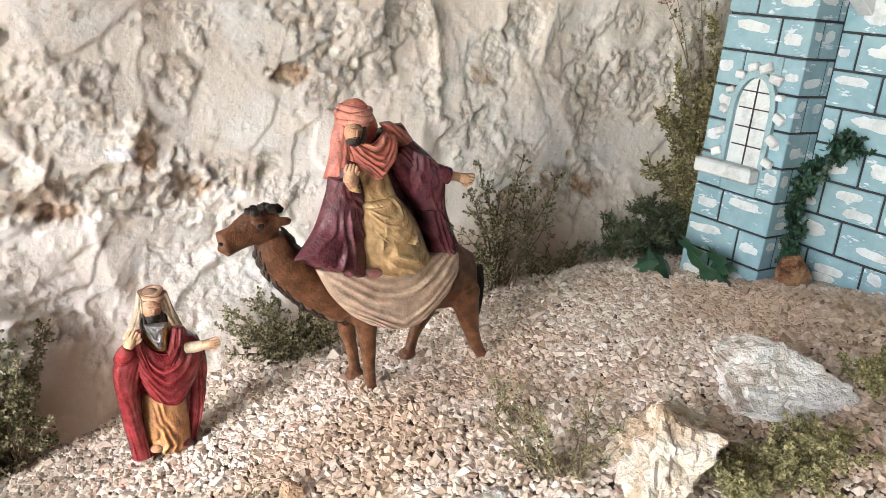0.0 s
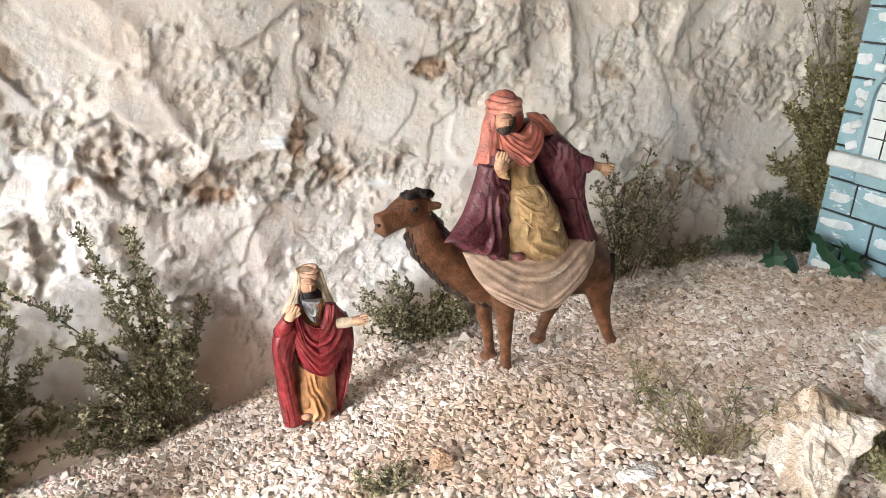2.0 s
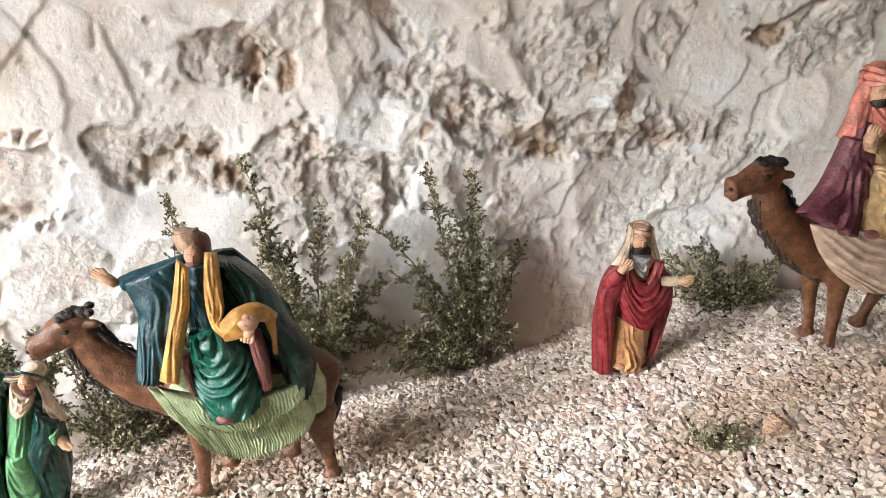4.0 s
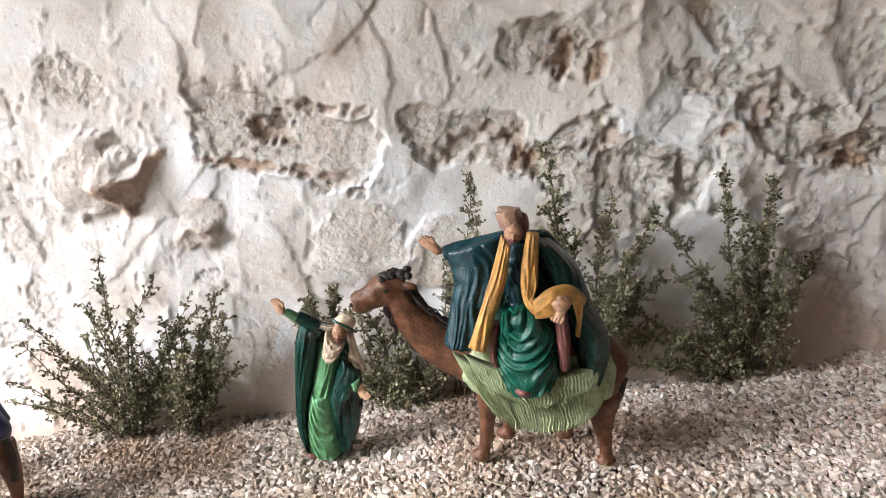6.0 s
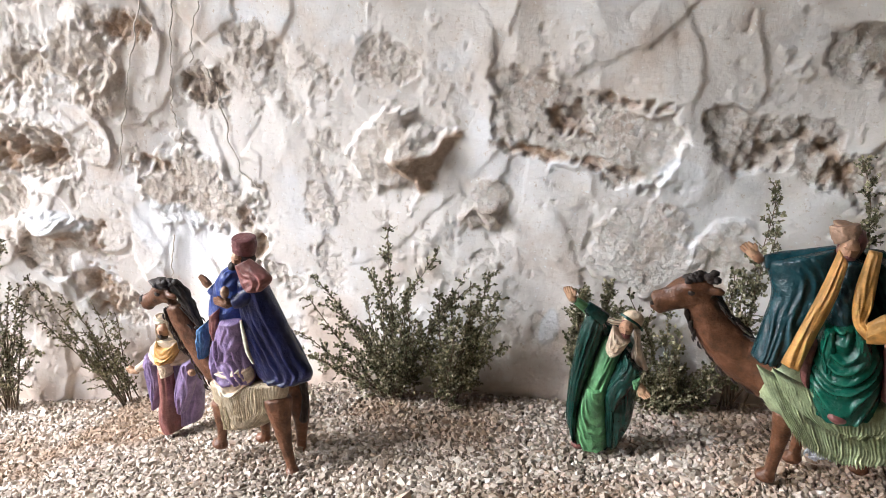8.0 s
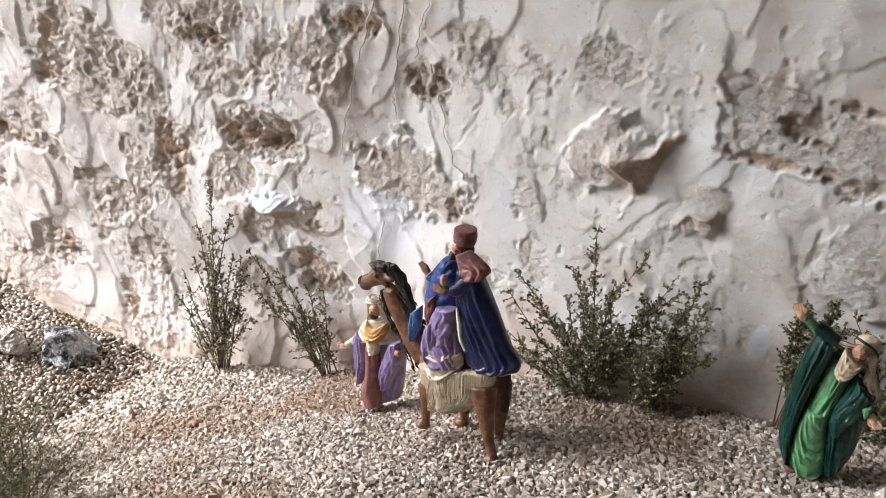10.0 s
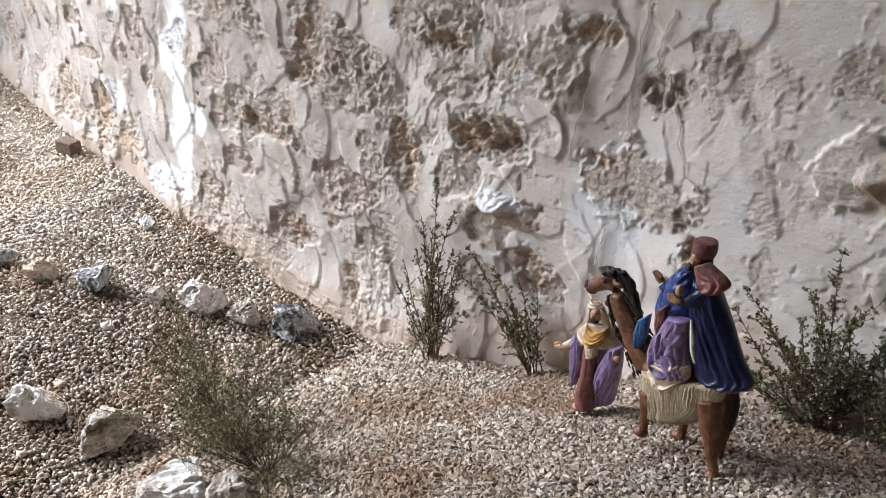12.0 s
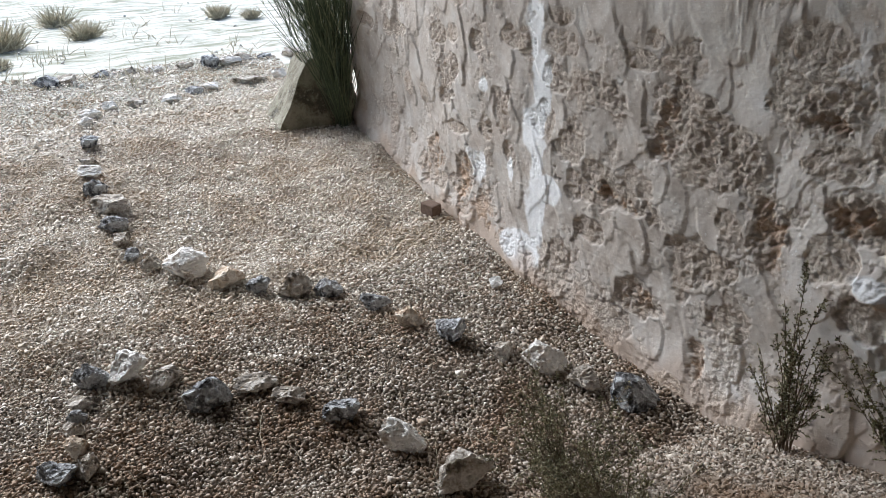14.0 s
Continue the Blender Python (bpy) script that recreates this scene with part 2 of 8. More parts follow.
M_BRICK = painted("brown_clay", (0.15, 0.10, 0.075), 0.9, 0.7, 1.3, 50)
# dark grey for the unseen added walls, to cut bounced light
M_PLAIN = painted("unseen_plaster", (0.20, 0.18, 0.16), 0.9, 0.85, 1.1, 4)

# ---------------------------------------------------------------- ground
PROFILE_X = (-60, -15, -7, -5, -4.4, -3.9, -3.5, -3.1, -2.6, -2.2, -1.9, -1.16, -1.02, -0.61, -0.39, -0.22, 0.03, 0.25, 0.47, 0.65, 0.85, 1.05, 1.3, 3.0)
PROFILE_Z = (1.0, 0.7, 0.5, 0.38, 0.27, 0.17, 0.13, 0.08, 0.01, 0.0, 0.12, 0.415, 0.45, 0.56, 0.625, 0.655, 0.715, 0.79, 0.86, 0.885, 0.915, 0.94, 0.95, 0.95)


def ground_z(x, y, rough=True):
    x, y = np.asarray(x, float), np.asarray(y, float)
    z = np.interp(x, PROFILE_X, PROFILE_Z)
    z = z + step01(-2.2, -1.6, x) * 0.2 * np.clip(0.9 - y, -0.35, 0.45)
    z = z - step01(-2.3, 0.5, x) * 0.55 * np.clip(0.35 - y, 0, 1.0)
    if rough:
        z = z + 0.022 * fbm(x * 3.1, y * 3.1, 3, 5) + step01(-1.8, -2.6, x) * 0.022 * fbm(x * 5.5, y * 5.5, 2, 15)
    return z


def wall_y(x):
    return np.interp(x, (-6, -5, -3.4, -2.2, -1.5, -0.1, 0.3, 0.9, 1.6, 3), (0.95, 0.985, 1.05, 1.12, 1.20, 1.20, 1.18, 1.10, 1.03, 0.95))


def build_ground():
    xs = np.concatenate([-np.geomspace(60, 5.5, 60), np.arange(-5.45, 2.6, 0.03), np.geomspace(2.7, 40, 14)])
    ys = np.concatenate([-np.geomspace(60, 2.6, 30), np.arange(-2.5, 1.45, 0.03), np.geomspace(1.6, 60, 30)])
    gx, gy = np.meshgrid(xs, ys, indexing="ij")
    z = ground_z(gx, gy) - 0.006
    z = z + step01(-7, -14, gx) * 0.12 * fbm(gx * 0.6, gy * 0.6, 4, 9)
    me = big_mesh("ground", np.stack([gx, gy, z], -1).reshape(-1, 3), grid_faces(len(xs), len(ys)), M_GROUND)
    attribute(me, "field", step01(-5.2, -6.6, gx + 0.6 * fbm(gx * 1.5, gy * 1.5, 3, 3)))
    # mask of the daylight painted on the ground, growing towards the field
    attribute(me, "daylight_tint", step01(-2.6, -4.4, gx + 0.5 * fbm(gx * 2, gy * 2, 3, 8)))
    return tagged(new("ground", me), "sloping bed of beige gravel running out to pale dry grassland", "ground", kind="structure")


build_ground()


def chip_templates(count, rng, near):
    """Low-poly broken stone chips; those near the eye have two corners more."""
    base = [Vector(v).normalized() for v in ((1, 0.1, 0.3), (-1, 0, 0.2), (0.2, 1, -0.1), (0.1, -1, 0.2), (0.1, 0, -1), (-0.15, 0.2, 1))]
    if near:
        base = [Vector((a, b, c)).normalized() for a in (-1, 1) for b in (-1, 1) for c in (-1, 1)]
    out = []
    for _ in range(count):
        bm = bmesh.new()
        for v in base:
            bm.verts.new((v + Vector((rng.gauss(0, 0.16), rng.gauss(0, 0.16), rng.gauss(0, 0.16)))) * (0.8 + 0.4 * rng.random()))
        bmesh.ops.convex_hull(bm, input=bm.verts)
        loose = [v for v in bm.verts if not v.link_faces]
        bmesh.ops.delete(bm, geom=loose, context="VERTS")
        bmesh.ops.triangulate(bm, faces=bm.faces)
        bm.verts.index_update()
        out.append((np.array([v.co[:] for v in bm.verts]), np.array([[v.index for v in f.verts] for f in bm.faces])))
        bm.free()
    return out


def scatter_chips(name, px, py, size, seed, label, material, lift=0.25, near=False):
    rng = np.random.default_rng(seed)
    temps = chip_templates(16, random.Random(seed), near)
    n = len(px)
    kind = rng.integers(0, len(temps), n)
    s = size * np.exp(rng.normal(0, 0.28, n))
    pz = ground_z(px, py) + s * lift * 0.5 + rng.random(n) * 0.004
    verts, faces, off = [], [], 0
    for k, (tv, tf) in enumerate(temps):
        idx = np.nonzero(kind == k)[0]
        if not len(idx):
            continue
        q = rng.normal(size=(len(idx), 4))
        q /= np.linalg.norm(q, axis=1, keepdims=True)
        w, x, y, z = q.T
        R = np.stack([1 - 2 * (y * y + z * z), 2 * (x * y - z * w), 2 * (x * z + y * w), 2 * (x * y + z * w), 1 - 2 * (x * x + z * z), 2 * (y * z - x * w), 2 * (x * z - y * w), 2 * (y * z + x * w), 1 - 2 * (x * x + y * y)], -1).reshape(-1, 3, 3)
        sc = np.stack([s[idx] * 0.66, s[idx] * 0.56, s[idx] * 0.46], -1)
        v = np.einsum("nij,nkj->nki", R, tv[None] * sc[:, None, :]) * np.array([1, 1, 0.8])
        v += np.stack([px[idx], py[idx], pz[idx]], -1)[:, None, :]
        f = tf[None] + (np.arange(len(idx)) * len(tv))[:, None, None] + off
        off += len(idx) * len(tv)
        verts.append(v.reshape(-1, 3))
        faces.append(f.reshape(-1, 3))
    me = big_mesh(name, np.concatenate(verts), np.concatenate(faces), material, smooth=not near)
    return tagged(new(name, me), label, "gravel", kind="stuff")


def build_gravel():
    rng = np.random.default_rng(3)

    def jitter(x0, x1, y0, y1, pitch):
        gx, gy = np.meshgrid(np.arange(x0, x1, pitch), np.arange(y0, y1, pitch), indexing="ij")
        gx = gx + (rng.random(gx.shape) - 0.5) * pitch * 1.1
        gy = gy + (rng.random(gy.shape) - 0.5) * pitch * 1.1
        keep = gy < wall_y(gx) + 0.01
        return gx[keep], gy[keep]
    x, y = jitter(-2.4, 1.35, 0.26, 1.25, 0.0057)
    keep = (x > -2.0 + 0.75 * (rng.random(len(x)) - 0.5) + 0.3 * fbm(x * 2, y * 2, 2, 44)) & ((y > 0.42) | (x > 0.1) | (x < -0.9))
    x, y = x[keep], y[keep]
    brown = rng.random(len(x)) < 0.06 + 0.86 * step01(0.25, -1.0, x + 0.9 * fbm(x * 2.2, y * 2.2, 3, 46))
    scatter_chips("gravel", x[~brown], y[~brown], 0.0080, 1, "coarse beige and pinkish limestone gravel", M_GRAVEL, near=True)
    scatter_chips("gravel", x[brown], y[brown], 0.0078, 7, "brownish chips mixed into the pale gravel", M_GRAVEL_BROWN, near=True)
    x, y = jitter(-3.4, -1.3, -0.9, 1.2, 0.0096)
    keep = (x < -2.0 + 0.75 * (rng.random(len(x)) - 0.5) + 0.3 * fbm(x * 2, y * 2, 2, 44)) | (y < 0.26)
    x, y = x[keep], y[keep]
    # share of chips coloured paler for daylight, here and further out
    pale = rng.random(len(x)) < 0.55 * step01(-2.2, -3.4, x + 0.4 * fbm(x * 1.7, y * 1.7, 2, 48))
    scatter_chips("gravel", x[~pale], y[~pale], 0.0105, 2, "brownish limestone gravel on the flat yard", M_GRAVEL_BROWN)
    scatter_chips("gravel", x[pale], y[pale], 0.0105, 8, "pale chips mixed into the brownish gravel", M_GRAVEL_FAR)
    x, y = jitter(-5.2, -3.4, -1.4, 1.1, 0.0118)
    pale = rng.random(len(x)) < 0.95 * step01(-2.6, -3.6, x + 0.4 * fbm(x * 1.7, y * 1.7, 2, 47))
    scatter_chips("gravel", x[~pale], y[~pale], 0.0112, 4, "brownish gravel at the wall's open end", M_GRAVEL_BROWN)
    scatter_chips("gravel", x[pale], y[pale], 0.0112, 5, "pale gravel at the wall's open end", M_GRAVEL_FAR)
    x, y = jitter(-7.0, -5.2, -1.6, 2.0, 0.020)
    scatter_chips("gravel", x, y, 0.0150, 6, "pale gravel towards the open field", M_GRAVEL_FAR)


build_gravel()

# ---------------------------------------------------------------- wall
PATCHES, HOLLOWS, LEDGES, WHITEWASH = [], [], [], []


def broken(x, z, half_w, half_h, turn, depth):
    """A place where the plaster has come off; a negative depth is a stone that stands proud."""
    PATCHES.append((x, z, half_w, half_h, turn, depth))


def hollow(x, z, half_w, half_h, depth):
    """A hole in the rubble where the brown earth mortar shows."""
    HOLLOWS.append((x, z, half_w, half_h, depth))


def ledge(height, *points):
    """The torn edge of a coat of plaster along a line; it stands out on one side."""
    LEDGES.append((height, points))


def whitened(x, z, half_w, half_h):
    WHITEWASH.append((x, z, half_w, half_h))


broken(0.297, 1.240, 0.031, 0.045, 0, 0.006)
broken(0.097, 1.088, 0.047, 0.047, 20, 0.010)
broken(0.231, 1.137, 0.031, 0.025, 20, -0.010)
broken(0.253, 1.077, 0.095, 0.028, 5, 0.007)
broken(0.569, 1.250, 0.069, 0.042, 0, 0.010)
broken(0.401, 1.104, 0.068, 0.020, 15, 0.005)
broken(0.482, 1.347, 0.051, 0.020, 0, 0.006)
broken(0.813, 1.292, 0.044, 0.042, -60, 0.006)
broken(0.869, 1.356, 0.030, 0.039, 0, 0.005)
broken(1.023, 1.266, 0.064, 0.038, 0, 0.007)
broken(1.146, 1.260, 0.069, 0.063, 0, 0.007)
broken(0.991, 1.050, 0.133, 0.047, 8, 0.012)
broken(-0.335, 1.168, 0.049, 0.037, 0, 0.008)
broken(-0.105, 1.148, 0.042, 0.032, -30, 0.007)
broken(-0.015, 1.115, 0.041, 0.037, 0, 0.014)
broken(0.068, 1.089, 0.082, 0.047, 15, 0.008)
broken(-0.203, 0.975, 0.144, 0.077, 0, 0.003)
broken(0.117, 0.875, 0.058, 0.023, 0, 0.006)
broken(-1.080, 1.031, 0.076, 0.042, -5, 0.007)
broken(-1.071, 0.879, 0.049, 0.081, -35, -0.036)
broken(-0.886, 0.814, 0.031, 0.042, -30, -0.014)
broken(-0.750, 0.983, 0.143, 0.062, -12, 0.010)
broken(-0.459, 1.016, 0.082, 0.044, 0, 0.007)
broken(-0.356, 0.986, 0.063, 0.035, 0, 0.006)
broken(-0.611, 0.789, 0.092, 0.072, 0, -0.010)
broken(-0.476, 0.806, 0.057, 0.061, 0, -0.006)
broken(-0.355, 1.168, 0.052, 0.033, 0, 0.008)
broken(-0.187, 0.952, 0.100, 0.076, 0, 0.004)
broken(-1.712, 0.924, 0.085, 0.070, 0, 0.006)
broken(-1.675, 0.879, 0.044, 0.046, 30, -0.026)
broken(-1.626, 1.021, 0.058, 0.026, 0, 0.010)
broken(-1.451, 0.930, 0.050, 0.039, 0, 0.010)
broken(-1.847, 0.740, 0.082, 0.051, 0, 0.008)
broken(-1.474, 0.706, 0.154, 0.085, -15, -0.008)
broken(-1.806, 0.566, 0.095, 0.036, 8, -0.050)
broken(-1.365, 1.018, 0.042, 0.041, 0, 0.005)
broken(-1.228, 1.010, 0.058, 0.018, -40, 0.006)
broken(-1.700, 0.427, 0.086, 0.059, 0, 0.006)
broken(-1.983, 0.944, 0.071, 0.045, 0, 0.009)
broken(-1.859, 0.739, 0.143, 0.046, -12, 0.009)
broken(-2.444, 0.854, 0.087, 0.106, -50, 0.008)
broken(-2.653, 0.563, 0.154, 0.049, 0, 0.008)
broken(-2.128, 0.642, 0.033, 0.070, 0, 0.008)
broken(-2.371, 0.417, 0.056, 0.110, 0, 0.006)
broken(-2.582, 0.262, 0.117, 0.060, 0, 0.009)
broken(-2.712, 0.110, 0.110, 0.135, -50, 0.007)
broken(-3.002, 0.210, 0.090, 0.137, -30, 0.006)
broken(-1.693, 0.427, 0.053, 0.061, 0, 0.006)
broken(-2.413, 0.773, 0.135, 0.076, -30, 0.005)
broken(-2.834, 0.879, 0.131, 0.070, 0, -0.008)
broken(-2.494, 0.851, 0.056, 0.099, 0, 0.009)
broken(-2.435, 1.014, 0.086, 0.050, 0, 0.007)
broken(-2.030, 0.972, 0.105, 0.069, 0, 0.008)
broken(-2.807, 0.541, 0.158, 0.055, 0, 0.008)
broken(-1.877, 0.720, 0.115, 0.043, -8, 0.009)
broken(-2.102, 0.610, 0.031, 0.080, 0, 0.006)
broken(-2.332, 0.470, 0.067, 0.063, 0, 0.006)
broken(-2.600, 0.237, 0.095, 0.053, 0, 0.008)
broken(-2.229, 0.764, 0.118, 0.090, 0, 0.004)
broken(-3.667, 0.351, 0.078, 0.130, 0, 0.008)
broken(-3.981, 0.377, 0.107, 0.110, 0, 0.007)
broken(-3.352, 0.718, 0.057, 0.090, 0, 0.005)
broken(-2.317, 0.852, 0.061, 0.060, 0, 0.006)
broken(-3.795, 0.780, 0.083, 0.094, 0, 0.006)
broken(-2.929, 0.697, 0.077, 0.077, -30, 0.005)
broken(-1.840, 1.083, 0.074, 0.045, 0, 0.010)
broken(-1.834, 0.890, 0.064, 0.049, 0, 0.008)
broken(-0.010, 1.128, 0.145, 0.042, -14, 0.009)
broken(0.175, 1.075, 0.105, 0.028, 8, 0.007)
broken(-0.120, 1.230, 0.055, 0.020, -52, 0.008)
broken(0.190, 1.215, 0.030, 0.050, 10, -0.012)
hollow(0.476, 1.251, 0.022, 0.015, 0.022)
hollow(0.258, 1.134, 0.013, 0.022, 0.012)
hollow(0.121, 1.071, 0.017, 0.025, 0.018)
hollow(0.918, 1.047, 0.060, 0.050, 0.010)
hollow(0.330, 1.074, 0.025, 0.013, 0.012)
hollow(1.040, 1.060, 0.039, 0.018, 0.012)
hollow(-0.325, 1.157, 0.017, 0.019, 0.016)
hollow(-0.268, 1.158, 0.013, 0.030, 0.010)
hollow(-0.015, 1.119, 0.029, 0.032, 0.014)
hollow(0.110, 1.054, 0.033, 0.013, 0.018)
hollow(-0.233, 1.046, 0.014, 0.024, 0.014)
hollow(0.097, 0.886, 0.048, 0.014, 0.008)
hollow(-0.057, 1.075, 0.012, 0.014, 0.014)
hollow(-0.759, 0.999, 0.024, 0.022, 0.024)
hollow(-0.673, 1.038, 0.036, 0.009, 0.012)
hollow(-0.447, 1.003, 0.036, 0.026, 0.014)
hollow(-0.352, 0.986, 0.029, 0.024, 0.012)
hollow(-0.318, 1.151, 0.012, 0.020, 0.016)
hollow(-0.749, 0.926, 0.085, 0.008, 0.010)
hollow(-1.451, 0.930, 0.030, 0.026, 0.024)
hollow(-1.568, 0.755, 0.044, 0.020, 0.014)
hollow(-1.362, 0.694, 0.018, 0.037, 0.016)
hollow(-1.334, 0.626, 0.014, 0.033, 0.014)
hollow(-1.714, 0.584, 0.029, 0.022, 0.016)
hollow(-1.849, 0.727, 0.053, 0.023, 0.010)
hollow(-1.609, 1.013, 0.035, 0.017, 0.014)
hollow(-1.983, 0.929, 0.047, 0.018, 0.014)
hollow(-1.923, 0.718, 0.055, 0.031, 0.014)
hollow(-1.813, 0.736, 0.045, 0.022, 0.012)
hollow(-2.502, 0.866, 0.031, 0.038, 0.014)
hollow(-2.128, 0.642, 0.022, 0.052, 0.014)
hollow(-2.582, 0.262, 0.090, 0.040, 0.014)
hollow(-1.693, 0.427, 0.043, 0.049, 0.010)
hollow(-2.629, 0.560, 0.076, 0.025, 0.010)
hollow(-2.305, 0.187, 0.024, 0.051, 0.012)
hollow(-2.494, 0.851, 0.033, 0.077, 0.016)
hollow(-2.010, 0.933, 0.053, 0.023, 0.016)
hollow(-1.820, 0.725, 0.037, 0.021, 0.014)
hollow(-2.600, 0.247, 0.078, 0.041, 0.014)
hollow(-3.671, 0.325, 0.052, 0.100, 0.012)
hollow(-3.981, 0.377, 0.071, 0.083, 0.012)
hollow(-3.606, 0.267, 0.132, 0.052, 0.010)
hollow(-2.084, 0.600, 0.017, 0.061, 0.010)
hollow(-2.748, 0.557, 0.088, 0.027, 0.010)
ledge(0.006, (0.151, 1.270), (0.164, 1.248), (0.184, 1.229))
ledge(0.008, (0.272, 1.344), (0.260, 1.301), (0.257, 1.262), (0.269, 1.215), (0.260, 1.182))
ledge(0.008, (0.341, 1.353), (0.333, 1.321), (0.353, 1.298), (0.376, 1.279))
ledge(0.009, (0.457, 1.237), (0.453, 1.185), (0.435, 1.154), (0.409, 1.127), (0.375, 1.114), (0.334, 1.105))
ledge(-0.006, (0.472, 1.220), (0.500, 1.181), (0.515, 1.150))
ledge(0.007, (0.315, 1.161), (0.306, 1.131), (0.290, 1.114))
ledge(0.009, (0.147, 0.971), (0.171, 0.991), (0.195, 1.002), (0.234, 1.003))
ledge(0.007, (0.147, 0.971), (0.160, 0.929))
ledge(0.007, (0.300, 1.007), (0.321, 1.033), (0.330, 1.060))
ledge(-0.006, (0.462, 1.095), (0.503, 1.075), (0.527, 1.056))
ledge(0.007, (0.889, 1.291), (0.911, 1.253), (0.936, 1.209), (0.951, 1.183), (0.943, 1.163))
ledge(0.010, (0.768, 1.267), (0.791, 1.201), (0.823, 1.157))
ledge(0.006, (0.720, 1.346), (0.749, 1.303))
ledge(0.007, (0.803, 1.324), (0.827, 1.302), (0.861, 1.337))
ledge(0.008, (0.615, 1.339), (0.638, 1.279), (0.632, 1.225))
ledge(0.007, (0.699, 1.246), (0.720, 1.180))
ledge(0.008, (0.944, 1.342), (0.967, 1.275))
ledge(0.010, (-0.205, 1.302), (-0.156, 1.243), (-0.139, 1.193), (-0.160, 1.155))
ledge(-0.010, (-0.139, 1.193), (-0.104, 1.164), (-0.073, 1.131))
ledge(0.010, (-0.156, 1.139), (-0.138, 1.105), (-0.090, 1.084), (-0.074, 1.053))
ledge(0.006, (0.145, 1.274), (0.174, 1.233))
ledge(0.009, (0.183, 0.999), (0.151, 0.975), (0.176, 0.944), (0.174, 0.904))
ledge(0.009, (0.048, 1.001), (0.093, 1.029), (0.166, 1.042))
ledge(-0.009, (-0.056, 1.182), (0.036, 1.151), (0.107, 1.134))
ledge(0.007, (-0.266, 1.146), (-0.247, 1.097), (-0.234, 1.063))
ledge(0.007, (-0.226, 1.186), (-0.210, 1.146))
ledge(-0.008, (-0.366, 1.198), (-0.297, 1.200))
ledge(0.006, (-0.259, 1.239), (-0.275, 1.220))
ledge(0.006, (-0.304, 1.282), (-0.322, 1.229))
ledge(-0.012, (-0.893, 1.100), (-0.904, 1.059), (-0.879, 0.997), (-0.857, 0.947), (-0.816, 0.918), (-0.730, 0.910), (-0.618, 0.926))
ledge(-0.008, (-0.706, 0.851), (-0.699, 0.788), (-0.693, 0.724))
ledge(0.007, (-0.706, 0.851), (-0.653, 0.862), (-0.567, 0.867))
ledge(0.009, (-1.212, 0.811), (-1.188, 0.761), (-1.168, 0.720), (-1.177, 0.685))
ledge(0.006, (-0.847, 0.797), (-0.797, 0.803))
ledge(0.006, (-0.618, 1.115), (-0.603, 1.082))
ledge(0.008, (-0.444, 1.200), (-0.412, 1.179))
ledge(-0.008, (-0.412, 1.183), (-0.358, 1.191), (-0.301, 1.199))
ledge(0.007, (-0.809, 0.687), (-0.804, 0.641))
ledge(0.010, (-0.942, 0.863), (-0.906, 0.795), (-0.847, 0.770))
ledge(0.008, (-1.285, 1.050), (-1.228, 1.010), (-1.160, 0.961))
ledge(0.006, (-1.365, 0.987), (-1.330, 0.919), (-1.295, 0.904))
ledge(0.007, (-1.411, 0.837), (-1.380, 0.798), (-1.282, 0.784))
ledge(0.007, (-1.814, 0.964), (-1.815, 0.875), (-1.782, 0.845))
ledge(0.007, (-1.525, 0.456), (-1.559, 0.546), (-1.635, 0.572))
ledge(0.008, (-2.307, 0.168), (-2.260, 0.051), (-2.280, -0.059))
ledge(0.007, (-2.510, 0.564), (-2.454, 0.478))
ledge(0.007, (-2.849, 0.371), (-2.817, 0.265), (-2.756, 0.166))
ledge(0.008, (-2.387, 0.807), (-2.354, 0.740), (-2.296, 0.708))
ledge(0.008, (-2.689, 0.503), (-2.628, 0.431), (-2.538, 0.385))
ledge(0.006, (-2.407, 0.491), (-2.369, 0.435), (-2.358, 0.333))
ledge(0.006, (-2.096, 0.574), (-2.080, 0.531))
ledge(0.008, (-2.177, 0.141), (-2.162, 0.031))
ledge(0.007, (-2.693, 0.842), (-2.618, 0.748))
ledge(0.008, (-2.428, 0.510), (-2.449, 0.448), (-2.397, 0.392))
ledge(0.007, (-2.387, 0.931), (-2.361, 0.874), (-2.377, 0.793))
ledge(0.008, (-2.661, 0.475), (-2.524, 0.423))
ledge(0.009, (-2.778, 0.211), (-2.625, 0.100), (-2.510, 0.065))
ledge(0.008, (-3.010, 0.261), (-2.842, 0.164))
ledge(0.007, (-2.290, 1.003), (-2.321, 0.897))
ledge(0.007, (-3.504, 0.842), (-3.348, 0.760))
ledge(0.007, (-2.867, 0.672), (-2.749, 0.623))
ledge(0.007, (-3.290, 0.537), (-3.265, 0.364))
whitened(-3.134, 1.058, 0.060, 0.130)
whitened(-3.115, 0.800, 0.050, 0.200)
whitened(-3.125, 0.590, 0.055, 0.200)
whitened(-3.140, 0.340, 0.070, 0.180)
whitened(-3.085, 0.875, 0.047, 0.135)
whitened(-3.138, 0.707, 0.071, 0.123)
whitened(-3.121, 0.478, 0.051, 0.174)
whitened(-3.219, 0.196, 0.168, 0.082)
whitened(-3.563, 0.463, 0.082, 0.089)
whitened(-3.487, 0.795, 0.045, 0.044)
whitened(-0.572, 0.937, 0.044, 0.035)
whitened(-3.312, 0.495, 0.032, 0.059)
whitened(-0.739, 0.616, 0.023, 0.041)
whitened(0.392, 1.064, 0.026, 0.009)
whitened(-1.803, 0.592, 0.085, 0.032)
whitened(-1.518, 0.594, 0.079, 0.080)
whitened(0.227, 1.133, 0.026, 0.015)
whitened(-3.044, 0.489, 0.074, 0.059)
whitened(-1.581, 0.608, 0.051, 0.066)


